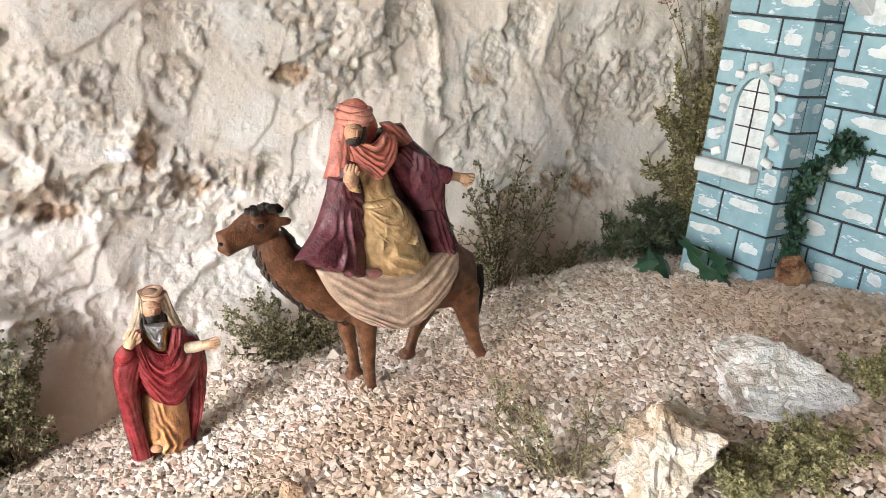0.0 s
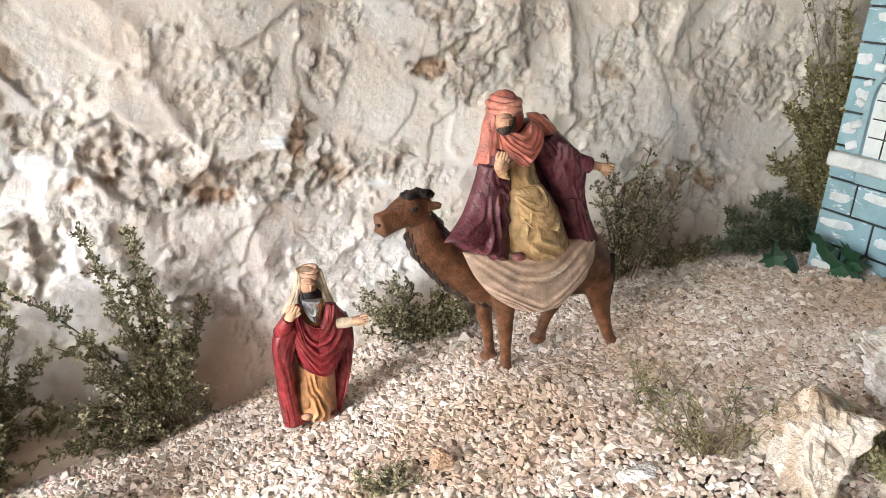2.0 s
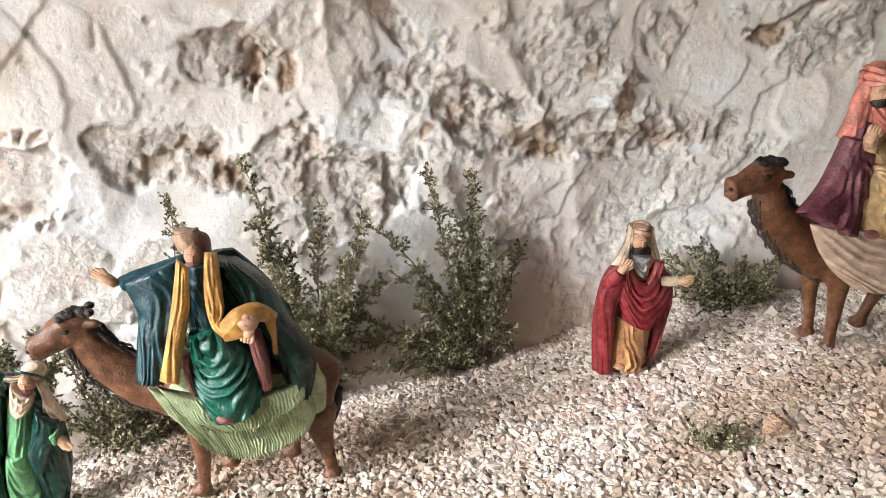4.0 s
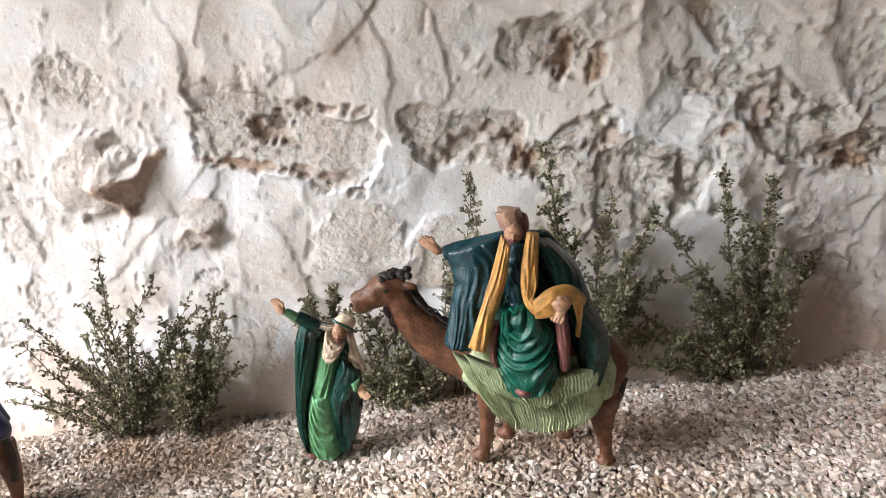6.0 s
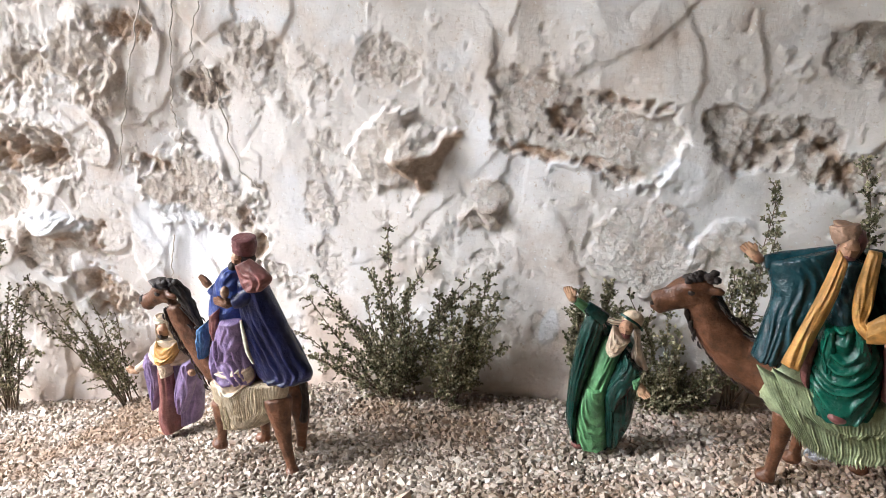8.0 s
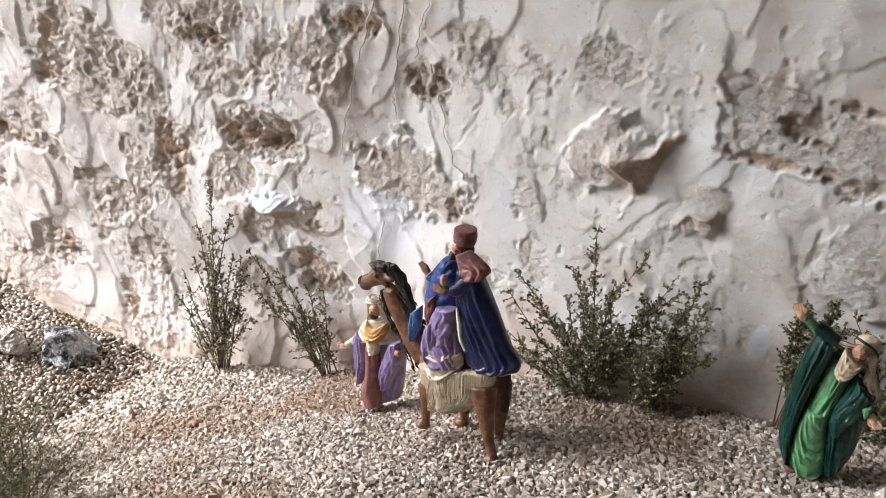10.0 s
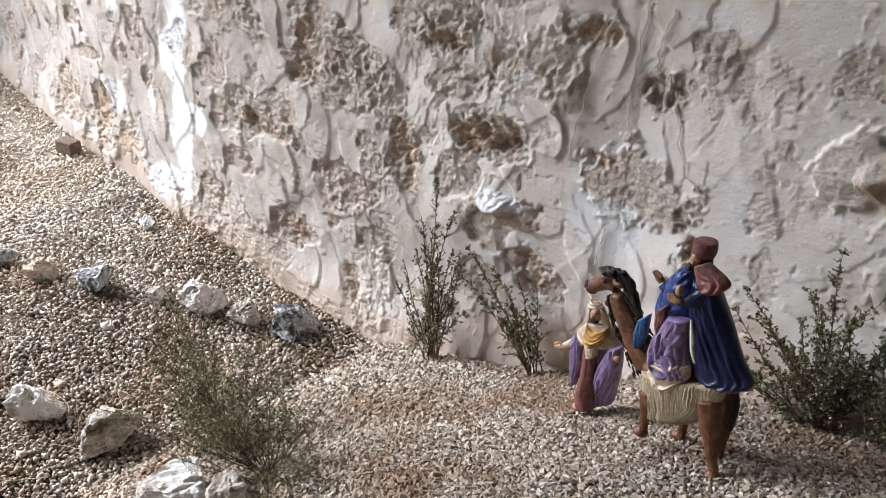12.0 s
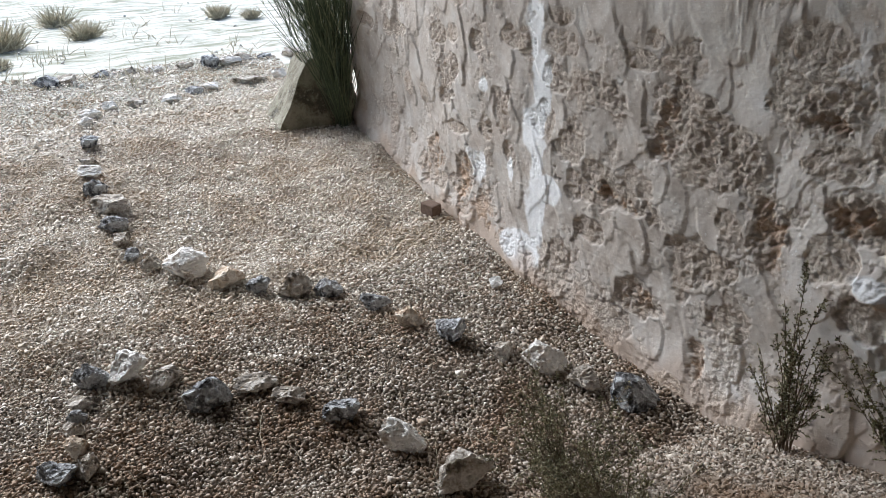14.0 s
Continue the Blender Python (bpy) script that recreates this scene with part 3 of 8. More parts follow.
def facets(x, z, cell, seed, tilt, step):
    """Broken stone: cells with random planes, the highest of them showing."""
    u, v = x / cell, z / cell
    iu, iv = np.floor(u), np.floor(v)
    best = np.full_like(x, -9.0)
    for a in (-1, 0, 1):
        for b in (-1, 0, 1):
            cu, cv = iu + a, iv + b
            du, dv = (u - cu - hash2(cu, cv, seed)) * cell, (v - cv - hash2(cu, cv, seed + 1)) * cell
            h = step * hash2(cu, cv, seed + 2) + tilt * ((hash2(cu, cv, seed + 3) - 0.5) * du + (hash2(cu, cv, seed + 4) - 0.5) * dv)
            best = np.maximum(best, h - 0.12 / cell * step * (du * du + dv * dv) / cell)
    return best


def coat(gx, gz_, wx, wz, cell, stretch, angle, seed, high, cover):
    """Dabs of plaster laid over one another: each thickens towards one end and stops there in a torn lip."""
    ca, sa = math.cos(radians(angle)), math.sin(radians(angle))
    p, q = gx * ca + gz_ * sa + wx, -gx * sa + gz_ * ca + wz
    u, v = p / (cell * stretch), q / cell
    iu, iv = np.floor(u), np.floor(v)
    out = np.zeros_like(gx)
    for a in (-1, 0, 1):
        for b in (-1, 0, 1):
            cu, cv = iu + a, iv + b
            du = (u - cu - 0.2 - 0.6 * hash2(cu, cv, seed)) * cell * stretch
            dv = (v - cv - 0.2 - 0.6 * hash2(cu, cv, seed + 1)) * cell
            size = cell * (0.42 + 0.42 * hash2(cu, cv, seed + 2))
            d = np.hypot(du / (size * stretch), dv / size)
            way = radians(-40) - radians(angle) + 2.4 * (hash2(cu, cv, seed + 3) - 0.5)
            t = np.clip(0.5 + 0.5 * (du * np.cos(way) / stretch + dv * np.sin(way)) / size, 0, 1)
            lip = step01(0.0, 0.0045, (1 - d) * size)
            thick = high * (0.35 + 0.65 * hash2(cu, cv, seed + 4)) * np.where(hash2(cu, cv, seed + 5) < cover, 1, 0)
            out = np.maximum(out, thick * lip * t ** 1.4)
    return out


def block(gx, gz_, cx, cz, planes):
    """A stone that juts out of the wall: the lowest of its faces, each as height over the centre, slope along x, slope along z."""
    h = np.full_like(gx, 9.0)
    for top, sx, sz in planes:
        h = np.minimum(h, top + sx * (gx - cx) + sz * (gz_ - cz))
    return h


BLOCKS = [
    # x, z, faces
    (-1.030, 0.865, ((0.058, 1.15, -0.12), (0.044, -0.70, 0.18), (0.046, 0.10, 1.0), (0.056, 0.05, -0.95))),
    (-0.880, 0.815, ((0.026, 0.5, -0.2), (0.024, -0.9, 0.2), (0.026, -0.1, 0.7), (0.026, 0.2, -0.8))),
    (-1.806, 0.572, ((0.060, 0.10, -1.6), (0.070, 0.0, 2.0), (0.070, 0.3, 2.2), (0.060, -0.8, 0.2), (0.062, 0.75, 0.3), (0.060, 0.05, 0.10))),
    (-1.672, 0.885, ((0.020, 0.35, -0.3), (0.018, -0.6, 0.1), (0.019, 0.0, 0.7))),
    (0.235, 1.135, ((0.022, 0.45, -0.5), (0.022, -0.6, -0.1), (0.022, 0.0, 0.9))),
    (0.118, 1.100, ((0.022, 0.35, -0.4), (0.022, -0.6, 0.0), (0.022, 0.1, 0.7))),
]


def wall_relief(gx, gz_):
    """How far the plaster stands out of the wall's plane, where the stones lie bare, and where earth mortar and brown
    stone faces show.
    """
    wx, wz = 0.16 * fbm(gx * 3.3, gz_ * 3.3, 3, 21), 0.16 * fbm(gx * 3.3, gz_ * 3.3, 3, 31)
    tx, tz = 0.020 * fbm(gx * 17, gz_ * 17, 4, 171, 0.6), 0.020 * fbm(gx * 17, gz_ * 17, 4, 181, 0.6)
    lumpy = 0.7 + 0.5 * step01(-0.3, 0.4, gx) + 0.15 * step01(-1.2, -1.8, gx)
    right = step01(-0.45, 0.05, gx)
    out = 0.022 * fbm(gx * 1.9, gz_ * 2.2, 2, 40) + (0.012 + 0.008 * right) * fbm(gx * 5.2 + wx * 3, gz_ * 5.2, 2, 44)
    # scoops of the hand between rounded crests
    crest = 1 - np.abs(fbm(gx * 7.5 + gz_ * 2.5 + 5 * wx + 6 * tx, gz_ * 4.6 - gx * 1.5 + 5 * wz + 6 * tz, 2, 241)) / 0.5
    out = out + (0.004 + 0.006 * right) * np.clip(crest, 0, 1) ** 2.2
    # coats of plaster dabbed over one another, coarse to fine
    some = step01(-0.12, 0.22, fbm(gx * 3.1 + 4, gz_ * 3.1, 2, 215))
    out = out + lumpy * coat(gx, gz_, 0.6 * wx + tx, 0.6 * wz + tz, 0.26, 1.5, 55, 501, 0.0065, 0.75)
    steep = step01(0.1, -0.3, gx)
    out = out + lumpy * (1 - steep) * coat(gx, gz_, 0.5 * wx + tx, 0.5 * wz + tz, 0.13, 1.7, 62, 521, 0.0040, 0.50) * (0.15 + 0.85 * some)
    left = step01(-1.1, -1.7, gx)
    out = out + (0.55 + 0.9 * left) * steep * coat(gx, gz_, 0.35 * wx + 0.8 * tx, 0.35 * wz + 0.8 * tz, 0.10, 2.3, -58, 561, 0.0070, 0.55 + 0.15 * left)
    # streaks that the trowel left
    p, q = gx * 0.55 + gz_ * 0.83, -gx * 0.83 + gz_ * 0.55
    out = out + 0.0016 * fbm(p * 3.5 + 0.8 * wx, q * 30 + 3 * wz, 3, 135) * step01(-0.15, 0.2, fbm(gx * 2.9, gz_ * 2.9, 2, 137))
    for height, pts in LEDGES:
        px, pz = [p[0] for p in pts], [p[1] for p in pts]
        sel = (gx > min(px) - 0.12) & (gx < max(px) + 0.12) & (gz_ > min(pz) - 0.12) & (gz_ < max(pz) + 0.12)
        if not sel.any():
            continue
        qx, qz = gx[sel] + 0.5 * tx[sel], gz_[sel] + 0.5 * tz[sel]
        near, side = np.full(qx.shape, 9.0), np.zeros(qx.shape)
        for (x0, z0), (x1, z1) in zip(pts, pts[1:]):
            dx, dz = x1 - x0, z1 - z0
            w = np.clip(((qx - x0) * dx + (qz - z0) * dz) / (dx * dx + dz * dz), 0, 1)
            d = np.hypot(qx - x0 - w * dx, qz - z0 - w * dz)
            s = np.sign(dx * (qz - z0) - dz * (qx - x0)) * (1 if dz + 0.8 * dx > 0 else -1)
            side = np.where(d < near, s, side)
            near = np.minimum(near, d)
        ends = np.minimum(np.hypot(qx - px[0], qz - pz[0]), np.hypot(qx - px[-1], qz - pz[-1]))
        fade = step01(0.0, 0.03, ends)
        out[sel] += fade * (0.34 * abs(height) * np.where(side > 0, 1.0, 0.0) * np.exp(-near / 0.075) * step01(0.0, 0.007, near) - 0.0004 * np.exp(-(near / 0.0028) ** 2))
    pit = fbm(gx * 47, gz_ * 47, 2, 77)
    out = out - 0.0026 * step01(0.50, 0.56, pit) + 0.0016 * step01(0.50, 0.56, -pit)
    exposed, earth = np.zeros_like(gx), np.zeros_like(gx)
    wq, wr = 0.020 * fbm(gx * 30, gz_ * 30, 3, 87), 0.020 * fbm(gx * 30, gz_ * 30, 3, 88)
    rough_all = 0.10 * facets(gx + wq, gz_ + wr, 0.060, 301, 1.2, 0.022) + 0.06 * facets(gx + wq, gz_ + wr, 0.024, 311, 1.4, 0.014) - 0.0040
    rough_all = rough_all + 0.0032 * fbm(gx * 34, gz_ * 34, 4, 131, 0.62) + 0.0042 * fbm(gx * 105, gz_ * 105, 2, 97)
    rough_all = rough_all * (0.62 + 0.5 * left + 0.8 * right)
    edge_all = 1.1 * fbm(gx * 8, gz_ * 8, 2, 80) + 0.9 * fbm(gx * 24, gz_ * 24, 4, 84, 0.6)
    for cx, cz, rx, rz, turn, depth in PATCHES:
        sel = (np.abs(gx - cx) < 2.0 * max(rx, rz)) & (np.abs(gz_ - cz) < 2.0 * max(rx, rz))
        a = radians(turn)
        dx, dz = gx[sel] - cx, gz_[sel] - cz
        lx, lz = dx * math.cos(a) + dz * math.sin(a), -dx * math.sin(a) + dz * math.cos(a)
        d = ((np.abs(lx) / rx) ** 2.5 + (np.abs(lz) / rz) ** 2.5) ** 0.4 + 0.55 * edge_all[sel]
        inside = step01(1.05, 0.97, d)
        if depth > 0:
            out[sel] = out[sel] * (1 - 0.5 * inside) + inside * (-0.55 * depth + rough_all[sel])
        else:
            out[sel] = out[sel] * (1 - 0.5 * inside) + inside * (-0.5 * depth * (1 - 0.5 * np.clip(d, 0, 1)) + 0.8 * rough_all[sel])
        exposed[sel] = np.maximum(exposed[sel], inside * step01(1.1, 0.75, d + 0.3 * tx[sel] / 0.02))
    for cx, cz, planes in BLOCKS:
        sel = (np.abs(gx - cx) < 0.16) & (np.abs(gz_ - cz) < 0.16)
        bx, bz = gx[sel] + 1.3 * wq[sel], gz_[sel] + 1.3 * wr[sel]
        h = block(bx, bz, cx, cz, planes)
        # the stone's right and lower faces, which turn brown
        under = step01(0.010, 0.0, block(bx, bz, cx, cz, planes[1:3]) - h)
        h = h + 0.5 * rough_all[sel]
        over = step01(-0.004, 0.004, h - out[sel])
        out[sel] = np.maximum(out[sel], h)
        exposed[sel] = np.maximum(exposed[sel], 0.55 * over)
        earth[sel] = np.maximum(earth[sel], (0.3 if planes[0][0] < 0.04 else 0.8) * over * under)
    tear = fbm(gx * 62, gz_ * 62, 3, 271, 0.6)
    for cx, cz, rx, rz, depth in HOLLOWS:
        sel = (np.abs(gx - cx) < 2.0 * max(rx, rz)) & (np.abs(gz_ - cz) < 2.0 * max(rx, rz))
        d = np.sqrt(((gx[sel] - cx) / rx) ** 2 + ((gz_[sel] - cz) / rz) ** 2) + 1.2 * edge_all[sel] + 1.3 * tear[sel]
        inside = step01(1.1, 0.35, d)
        out[sel] += inside * (-0.60 * depth + 0.6 * rough_all[sel])
        earth[sel] = np.maximum(earth[sel], inside * np.clip(0.75 + 1.2 * tx[sel] / 0.02, 0.25, 1))
        exposed[sel] = np.maximum(exposed[sel], inside)
    # stones of the rubble that show through towards the wall's open end
    zone = step01(-1.55, -1.95, gx)
    u, v = (gx + 0.3 * wx) / 0.19, (gz_ + 0.3 * wz) / 0.13
    iu, iv = np.floor(u), np.floor(v)
    bare = np.zeros_like(gx)
    for a in (-1, 0, 1):
        for b in (-1, 0, 1):
            cu, cv = iu + a, iv + b
            du, dv = (u - cu - 0.2 - 0.6 * hash2(cu, cv, 401)) / (0.22 + 0.28 * hash2(cu, cv, 403)), (v - cv - 0.2 - 0.6 * hash2(cu, cv, 405)) / (0.22 + 0.26 * hash2(cu, cv, 407))
            d = np.hypot(du, dv) + 0.34 * edge_all + np.where(hash2(cu, cv, 409) > 0.56, 0, 9)
            bare = np.maximum(bare, step01(1.05, 0.93, d))
    bare = bare * zone
    out = out * (1 - 0.5 * bare) + bare * (rough_all - 0.004)
    exposed = np.maximum(exposed, bare)
    # weathered skin between the larger breaks
    crumb = step01(0.17, 0.26, -0.05 - 0.02 * step01(-0.6, -0.3, gx) + fbm(gx * 5.1 + wx * 4, gz_ * 5.1 + wz * 4, 3, 101) + 0.6 * fbm(gx * 24, gz_ * 24, 4, 104, 0.6))
    out = out + crumb * (0.75 * rough_all - 0.003 + 0.003 * right)
    exposed = np.maximum(exposed, 0.5 * crumb)
    grit = step01(0.05, 0.30, fbm(gx * 9 + 3 * wx, gz_ * 9, 3, 261)) * step01(0.22, 0.40, fbm(gx * 85, gz_ * 85, 2, 263))
    out = out + 0.0026 * grit + 0.0007 * fbm(gx * 45, gz_ * 45, 2, 99, 0.6)
    return out, exposed, earth


def build_wall():
    xs = np.concatenate([np.arange(-4.95, -2.3, 0.0056), np.arange(-2.3, 1.35, 0.0035), np.arange(1.352, 1.75, 0.012)])
    rows = np.concatenate([np.arange(0, 1.12, 0.0038), 1.12 + np.geomspace(0.01, 1.0, 30)])
    foot = ground_z(xs, wall_y(xs), False) - 0.08
    gx, s = np.meshgrid(xs, rows, indexing="ij")
    head = np.clip(s - 1.12, 0, 1)
    gz_ = (foot[:, None] + np.minimum(s, 1.12)) * (1 - head) + 3.148 * head
    out, exposed, earth = wall_relief(gx, gz_)
    white = np.zeros_like(gx)
    ragged = 0.6 * fbm(gx * 14, gz_ * 14, 4, 120)
    for cx, cz, rx, rz in WHITEWASH:
        d = np.sqrt(((gx - cx) / rx) ** 2 + ((gz_ - cz) / rz) ** 2) + ragged
        white = np.maximum(white, step01(1.0, 0.75, d))
    base = ground_z(gx, wall_y(gx), False)
    soil = step01(0.17, 0.03, gz_ - base + 0.22 * fbm(gx * 6, gz_ * 6, 3, 140)) * (0.62 + 0.25 * step01(-0.4, 0.0, gx))
    out = out + step01(0.22, 0.0, gz_ - base) * 0.03
    y = wall_y(gx) - out
    nx, nz = gx.shape
    n = gx.size
    verts = np.stack([gx, y, gz_], -1).reshape(-1, 3)
    idx = np.arange(n).reshape(nx, nz)
    rim = np.concatenate([idx[:-1, 0], idx[-1, :-1], idx[1:, -1][::-1], idx[0, 1:][::-1]])
    rv = verts[rim].copy()
    rv[:, 1] = 1.75
    k = np.arange(len(rim)) + n
    side = np.stack([np.roll(rim, -1), rim, k, np.roll(k, -1)], -1)
    # mask of the tan weathering and the shade painted in with it
    weathered = step01(-1.9, -2.7, gx + 0.7 * fbm(gx * 2.1, gz_ * 2.1, 3, 150)) * 0.9
    aged = 0.70 * step01(-0.65, -1.5, gx + 0.5 * fbm(gx * 2.3, gz_ * 2.3, 2, 152))
    me = big_mesh("wall_north", np.concatenate([verts, rv]), np.concatenate([grid_faces(nx, nz), side]), M_WALL)
    pad = np.zeros(len(rim))
    for key, arr in (("exposed", exposed), ("earth", earth), ("whitewash", white), ("soil", soil), ("weathered", weathered), ("aged", aged)):
        attribute(me, key, np.concatenate([arr.ravel(), pad]))
    return tagged(new("wall_north", me), "old rubble wall under lumpy cream lime plaster, broken away in patches", "wall", kind="structure")


build_wall()


# Unseen slab and walls, added to block light and set its falloff.
def build_light_blockers():
    bm = bmesh.new()
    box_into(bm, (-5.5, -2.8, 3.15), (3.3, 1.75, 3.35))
    tagged(part("ceiling", bm, M_PLAIN, None), "plain unseen ceiling added to block light", "ceiling", kind="structure")
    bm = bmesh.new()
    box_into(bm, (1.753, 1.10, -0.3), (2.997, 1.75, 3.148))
    tagged(part("unseen_wall_north", bm, M_PLAIN, None), "plain unseen wall added beyond the toy castle to block light", "wall", kind="structure")
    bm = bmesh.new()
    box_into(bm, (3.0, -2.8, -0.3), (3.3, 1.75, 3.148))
    tagged(part("unseen_wall_east", bm, M_PLAIN, None), "plain unseen end wall added to block light", "wall", kind="structure")
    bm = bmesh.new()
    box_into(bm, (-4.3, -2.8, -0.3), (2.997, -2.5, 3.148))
    tagged(part("unseen_wall_south", bm, M_PLAIN, None), "plain unseen rear wall added to block light", "wall", kind="structure")


build_light_blockers()


# ---------------------------------------------------------------- rocks
def rock_mesh(name, size, seed, mat, facets=12, detail=3):
    """A broken field stone: a ball cut by random planes, then roughened."""
    rng = random.Random(seed)
    bm = bmesh.new()
    bmesh.ops.create_icosphere(bm, subdivisions=detail, radius=1.0)
    planes = []
    for _ in range(facets):
        d = Vector((rng.gauss(0, 1), rng.gauss(0, 1), rng.gauss(0, 0.9))).normalized()
        planes.append((d, 0.42 + 0.40 * rng.random()))
    off = Vector((rng.random() * 50, rng.random() * 50, rng.random() * 50))
    for v in bm.verts:
        p = v.co.copy()
        for d, h in planes:
            over = p.dot(d) - h
            if over > 0:
                p -= d * over * 0.97
        cleft = abs(noise.noise(p * 3.1 + off * 2))
        p *= 1 + 0.14 * noise.noise(p * 2.3 + off) + 0.11 * noise.noise(p * 6 + off) + 0.08 * noise.noise(p * 13 + off) - 0.16 * max(0.0, 1 - cleft / 0.09)
        v.co = Vector((p.x * size[0], p.y * size[1], p.z * size[2]))
    me = bpy.data.meshes.new(name)
    bm.to_mesh(me)
    bm.free()
    me.materials.append(mat)
    me.polygons.foreach_set("use_smooth", [False] * len(me.polygons))
    return me


def put_rock(name, x, y, w, d, h, seed, mat, label, group="", turn=0, sink=0.25, detail=4):
    ob = new(name, rock_mesh(name, (w / 2, d / 2, h / 2), seed, mat, detail=detail))
    ob.matrix_world = pose(x, y, float(ground_z(x, y)) + h * (0.5 - sink), 0, 0, turn)
    return tagged(ob, label, "rock", group)


# stones that line the paths
put_rock("rock", -2.405, 0.955, 0.186, 0.151, 0.115, 100, M_ROCK_GREY, "grey pitted limestone lump in the stone line on the gravel", "stones lining the path", 65)
put_rock("rock", -2.534, 0.876, 0.137, 0.111, 0.119, 101, M_ROCK, "pale weathered limestone lump in the stone line on the gravel", "stones lining the path", 65)
put_rock("rock", -2.688, 0.815, 0.169, 0.137, 0.116, 102, M_ROCK_WHITE, "whitish limestone lump in the stone line on the gravel", "stones lining the path", 65)
put_rock("rock", -2.802, 0.723, 0.130, 0.105, 0.090, 103, M_ROCK, "pale weathered limestone lump in the stone line on the gravel", "stones lining the path", 65)
put_rock("rock", -2.949, 0.606, 0.154, 0.124, 0.116, 104, M_ROCK_GREY, "grey pitted limestone lump in the stone line on the gravel", "stones lining the path", 65)
put_rock("rock", -3.085, 0.501, 0.129, 0.104, 0.091, 105, M_ROCK_TAN, "tan sandstone lump in the stone line on the gravel", "stones lining the path", 65)
put_rock("rock", -3.224, 0.422, 0.133, 0.107, 0.094, 106, M_ROCK_GREY, "grey pitted limestone lump in the stone line on the gravel", "stones lining the path", 65)
put_rock("rock", -3.395, 0.296, 0.133, 0.107, 0.097, 107, M_ROCK_GREY, "grey pitted limestone lump in the stone line on the gravel", "stones lining the path", 65)
put_rock("rock", -3.464, 0.202, 0.147, 0.119, 0.143, 108, M_ROCK, "pale weathered limestone lump in the stone line on the gravel", "stones lining the path", 65)
put_rock("rock", -3.527, 0.072, 0.112, 0.090, 0.084, 109, M_ROCK_GREY, "grey pitted limestone lump in the stone line on the gravel", "stones lining the path", 65)
put_rock("rock", -3.633, -0.030, 0.154, 0.124, 0.127, 110, M_ROCK_TAN, "tan sandstone lump in the stone line on the gravel", "stones lining the path", 65)
put_rock("rock", -3.777, -0.171, 0.206, 0.167, 0.143, 111, M_ROCK_WHITE, "whitish limestone lump in the stone line on the gravel", "stones lining the path", 65)
put_rock("rock", -3.864, -0.283, 0.098, 0.080, 0.093, 112, M_ROCK, "pale weathered limestone lump in the stone line on the gravel", "stones lining the path", 65)
put_rock("rock", -3.972, -0.337, 0.086, 0.070, 0.065, 113, M_ROCK_GREY, "grey pitted limestone lump in the stone line on the gravel", "stones lining the path", 65)
put_rock("rock", -4.093, -0.362, 0.113, 0.091, 0.092, 114, M_ROCK, "pale weathered limestone lump in the stone line on the gravel", "stones lining the path", 65)
put_rock("rock", -4.236, -0.386, 0.136, 0.110, 0.084, 115, M_ROCK_GREY, "grey pitted limestone lump in the stone line on the gravel", "stones lining the path", 65)
put_rock("rock", -4.390, -0.389, 0.167, 0.135, 0.098, 116, M_ROCK, "pale weathered limestone lump in the stone line on the gravel", "stones lining the path", 65)
put_rock("rock", -4.557, -0.418, 0.124, 0.101, 0.113, 117, M_ROCK_GREY, "grey pitted limestone lump in the stone line on the gravel", "stones lining the path", 65)
put_rock("rock", -4.760, -0.448, 0.152, 0.123, 0.088, 118, M_ROCK_WHITE, "whitish limestone lump in the stone line on the gravel", "stones lining the path", 65)
put_rock("rock", -4.917, -0.441, 0.128, 0.104, 0.073, 119, M_ROCK, "pale weathered limestone lump in the stone line on the gravel", "stones lining the path", 65)
put_rock("rock", -5.125, -0.423, 0.134, 0.108, 0.101, 120, M_ROCK_GREY, "grey pitted limestone lump in the stone line on the gravel", "stones lining the path", 65)
put_rock("rock", -5.574, -0.424, 0.139, 0.113, 0.062, 121, M_ROCK_WHITE, "whitish limestone lump in the stone line on the gravel", "stones lining the path", 65)
put_rock("rock", -5.735, -0.377, 0.151, 0.122, 0.078, 122, M_ROCK_WHITE, "whitish limestone lump in the stone line on the gravel", "stones lining the path", 65)
put_rock("rock", -5.922, -0.275, 0.136, 0.110, 0.074, 123, M_ROCK_WHITE, "whitish limestone lump in the stone line on the gravel", "stones lining the path", 65)
put_rock("rock", -5.937, -0.108, 0.167, 0.135, 0.053, 124, M_ROCK, "pale weathered limestone lump in the stone line on the gravel", "stones lining the path", 65)
put_rock("rock", -5.881, 0.080, 0.153, 0.124, 0.064, 125, M_ROCK_WHITE, "whitish limestone lump in the stone line on the gravel", "stones lining the path", 65)
put_rock("rock", -6.019, 0.244, 0.136, 0.110, 0.063, 126, M_ROCK_GREY, "grey pitted limestone lump in the stone line on the gravel", "stones lining the path", 65)
put_rock("rock", -6.113, 0.376, 0.162, 0.131, 0.056, 127, M_ROCK_WHITE, "whitish limestone lump in the stone line on the gravel", "stones lining the path", 65)
put_rock("rock", -6.138, 0.590, 0.204, 0.165, 0.074, 128, M_ROCK, "pale weathered limestone lump in the stone line on the gravel", "stones lining the path", 65)
put_rock("rock", -6.156, 0.710, 0.128, 0.103, 0.058, 129, M_ROCK, "pale weathered limestone lump in the stone line on the gravel", "stones lining the path", 65)
put_rock("rock", -6.175, 0.852, 0.161, 0.131, 0.109, 130, M_ROCK_WHITE, "whitish limestone lump in the stone line on the gravel", "stones lining the path", 65)
put_rock("rock", -6.171, 1.028, 0.139, 0.112, 0.085, 131, M_ROCK, "pale weathered limestone lump in the stone line on the gravel", "stones lining the path", 65)
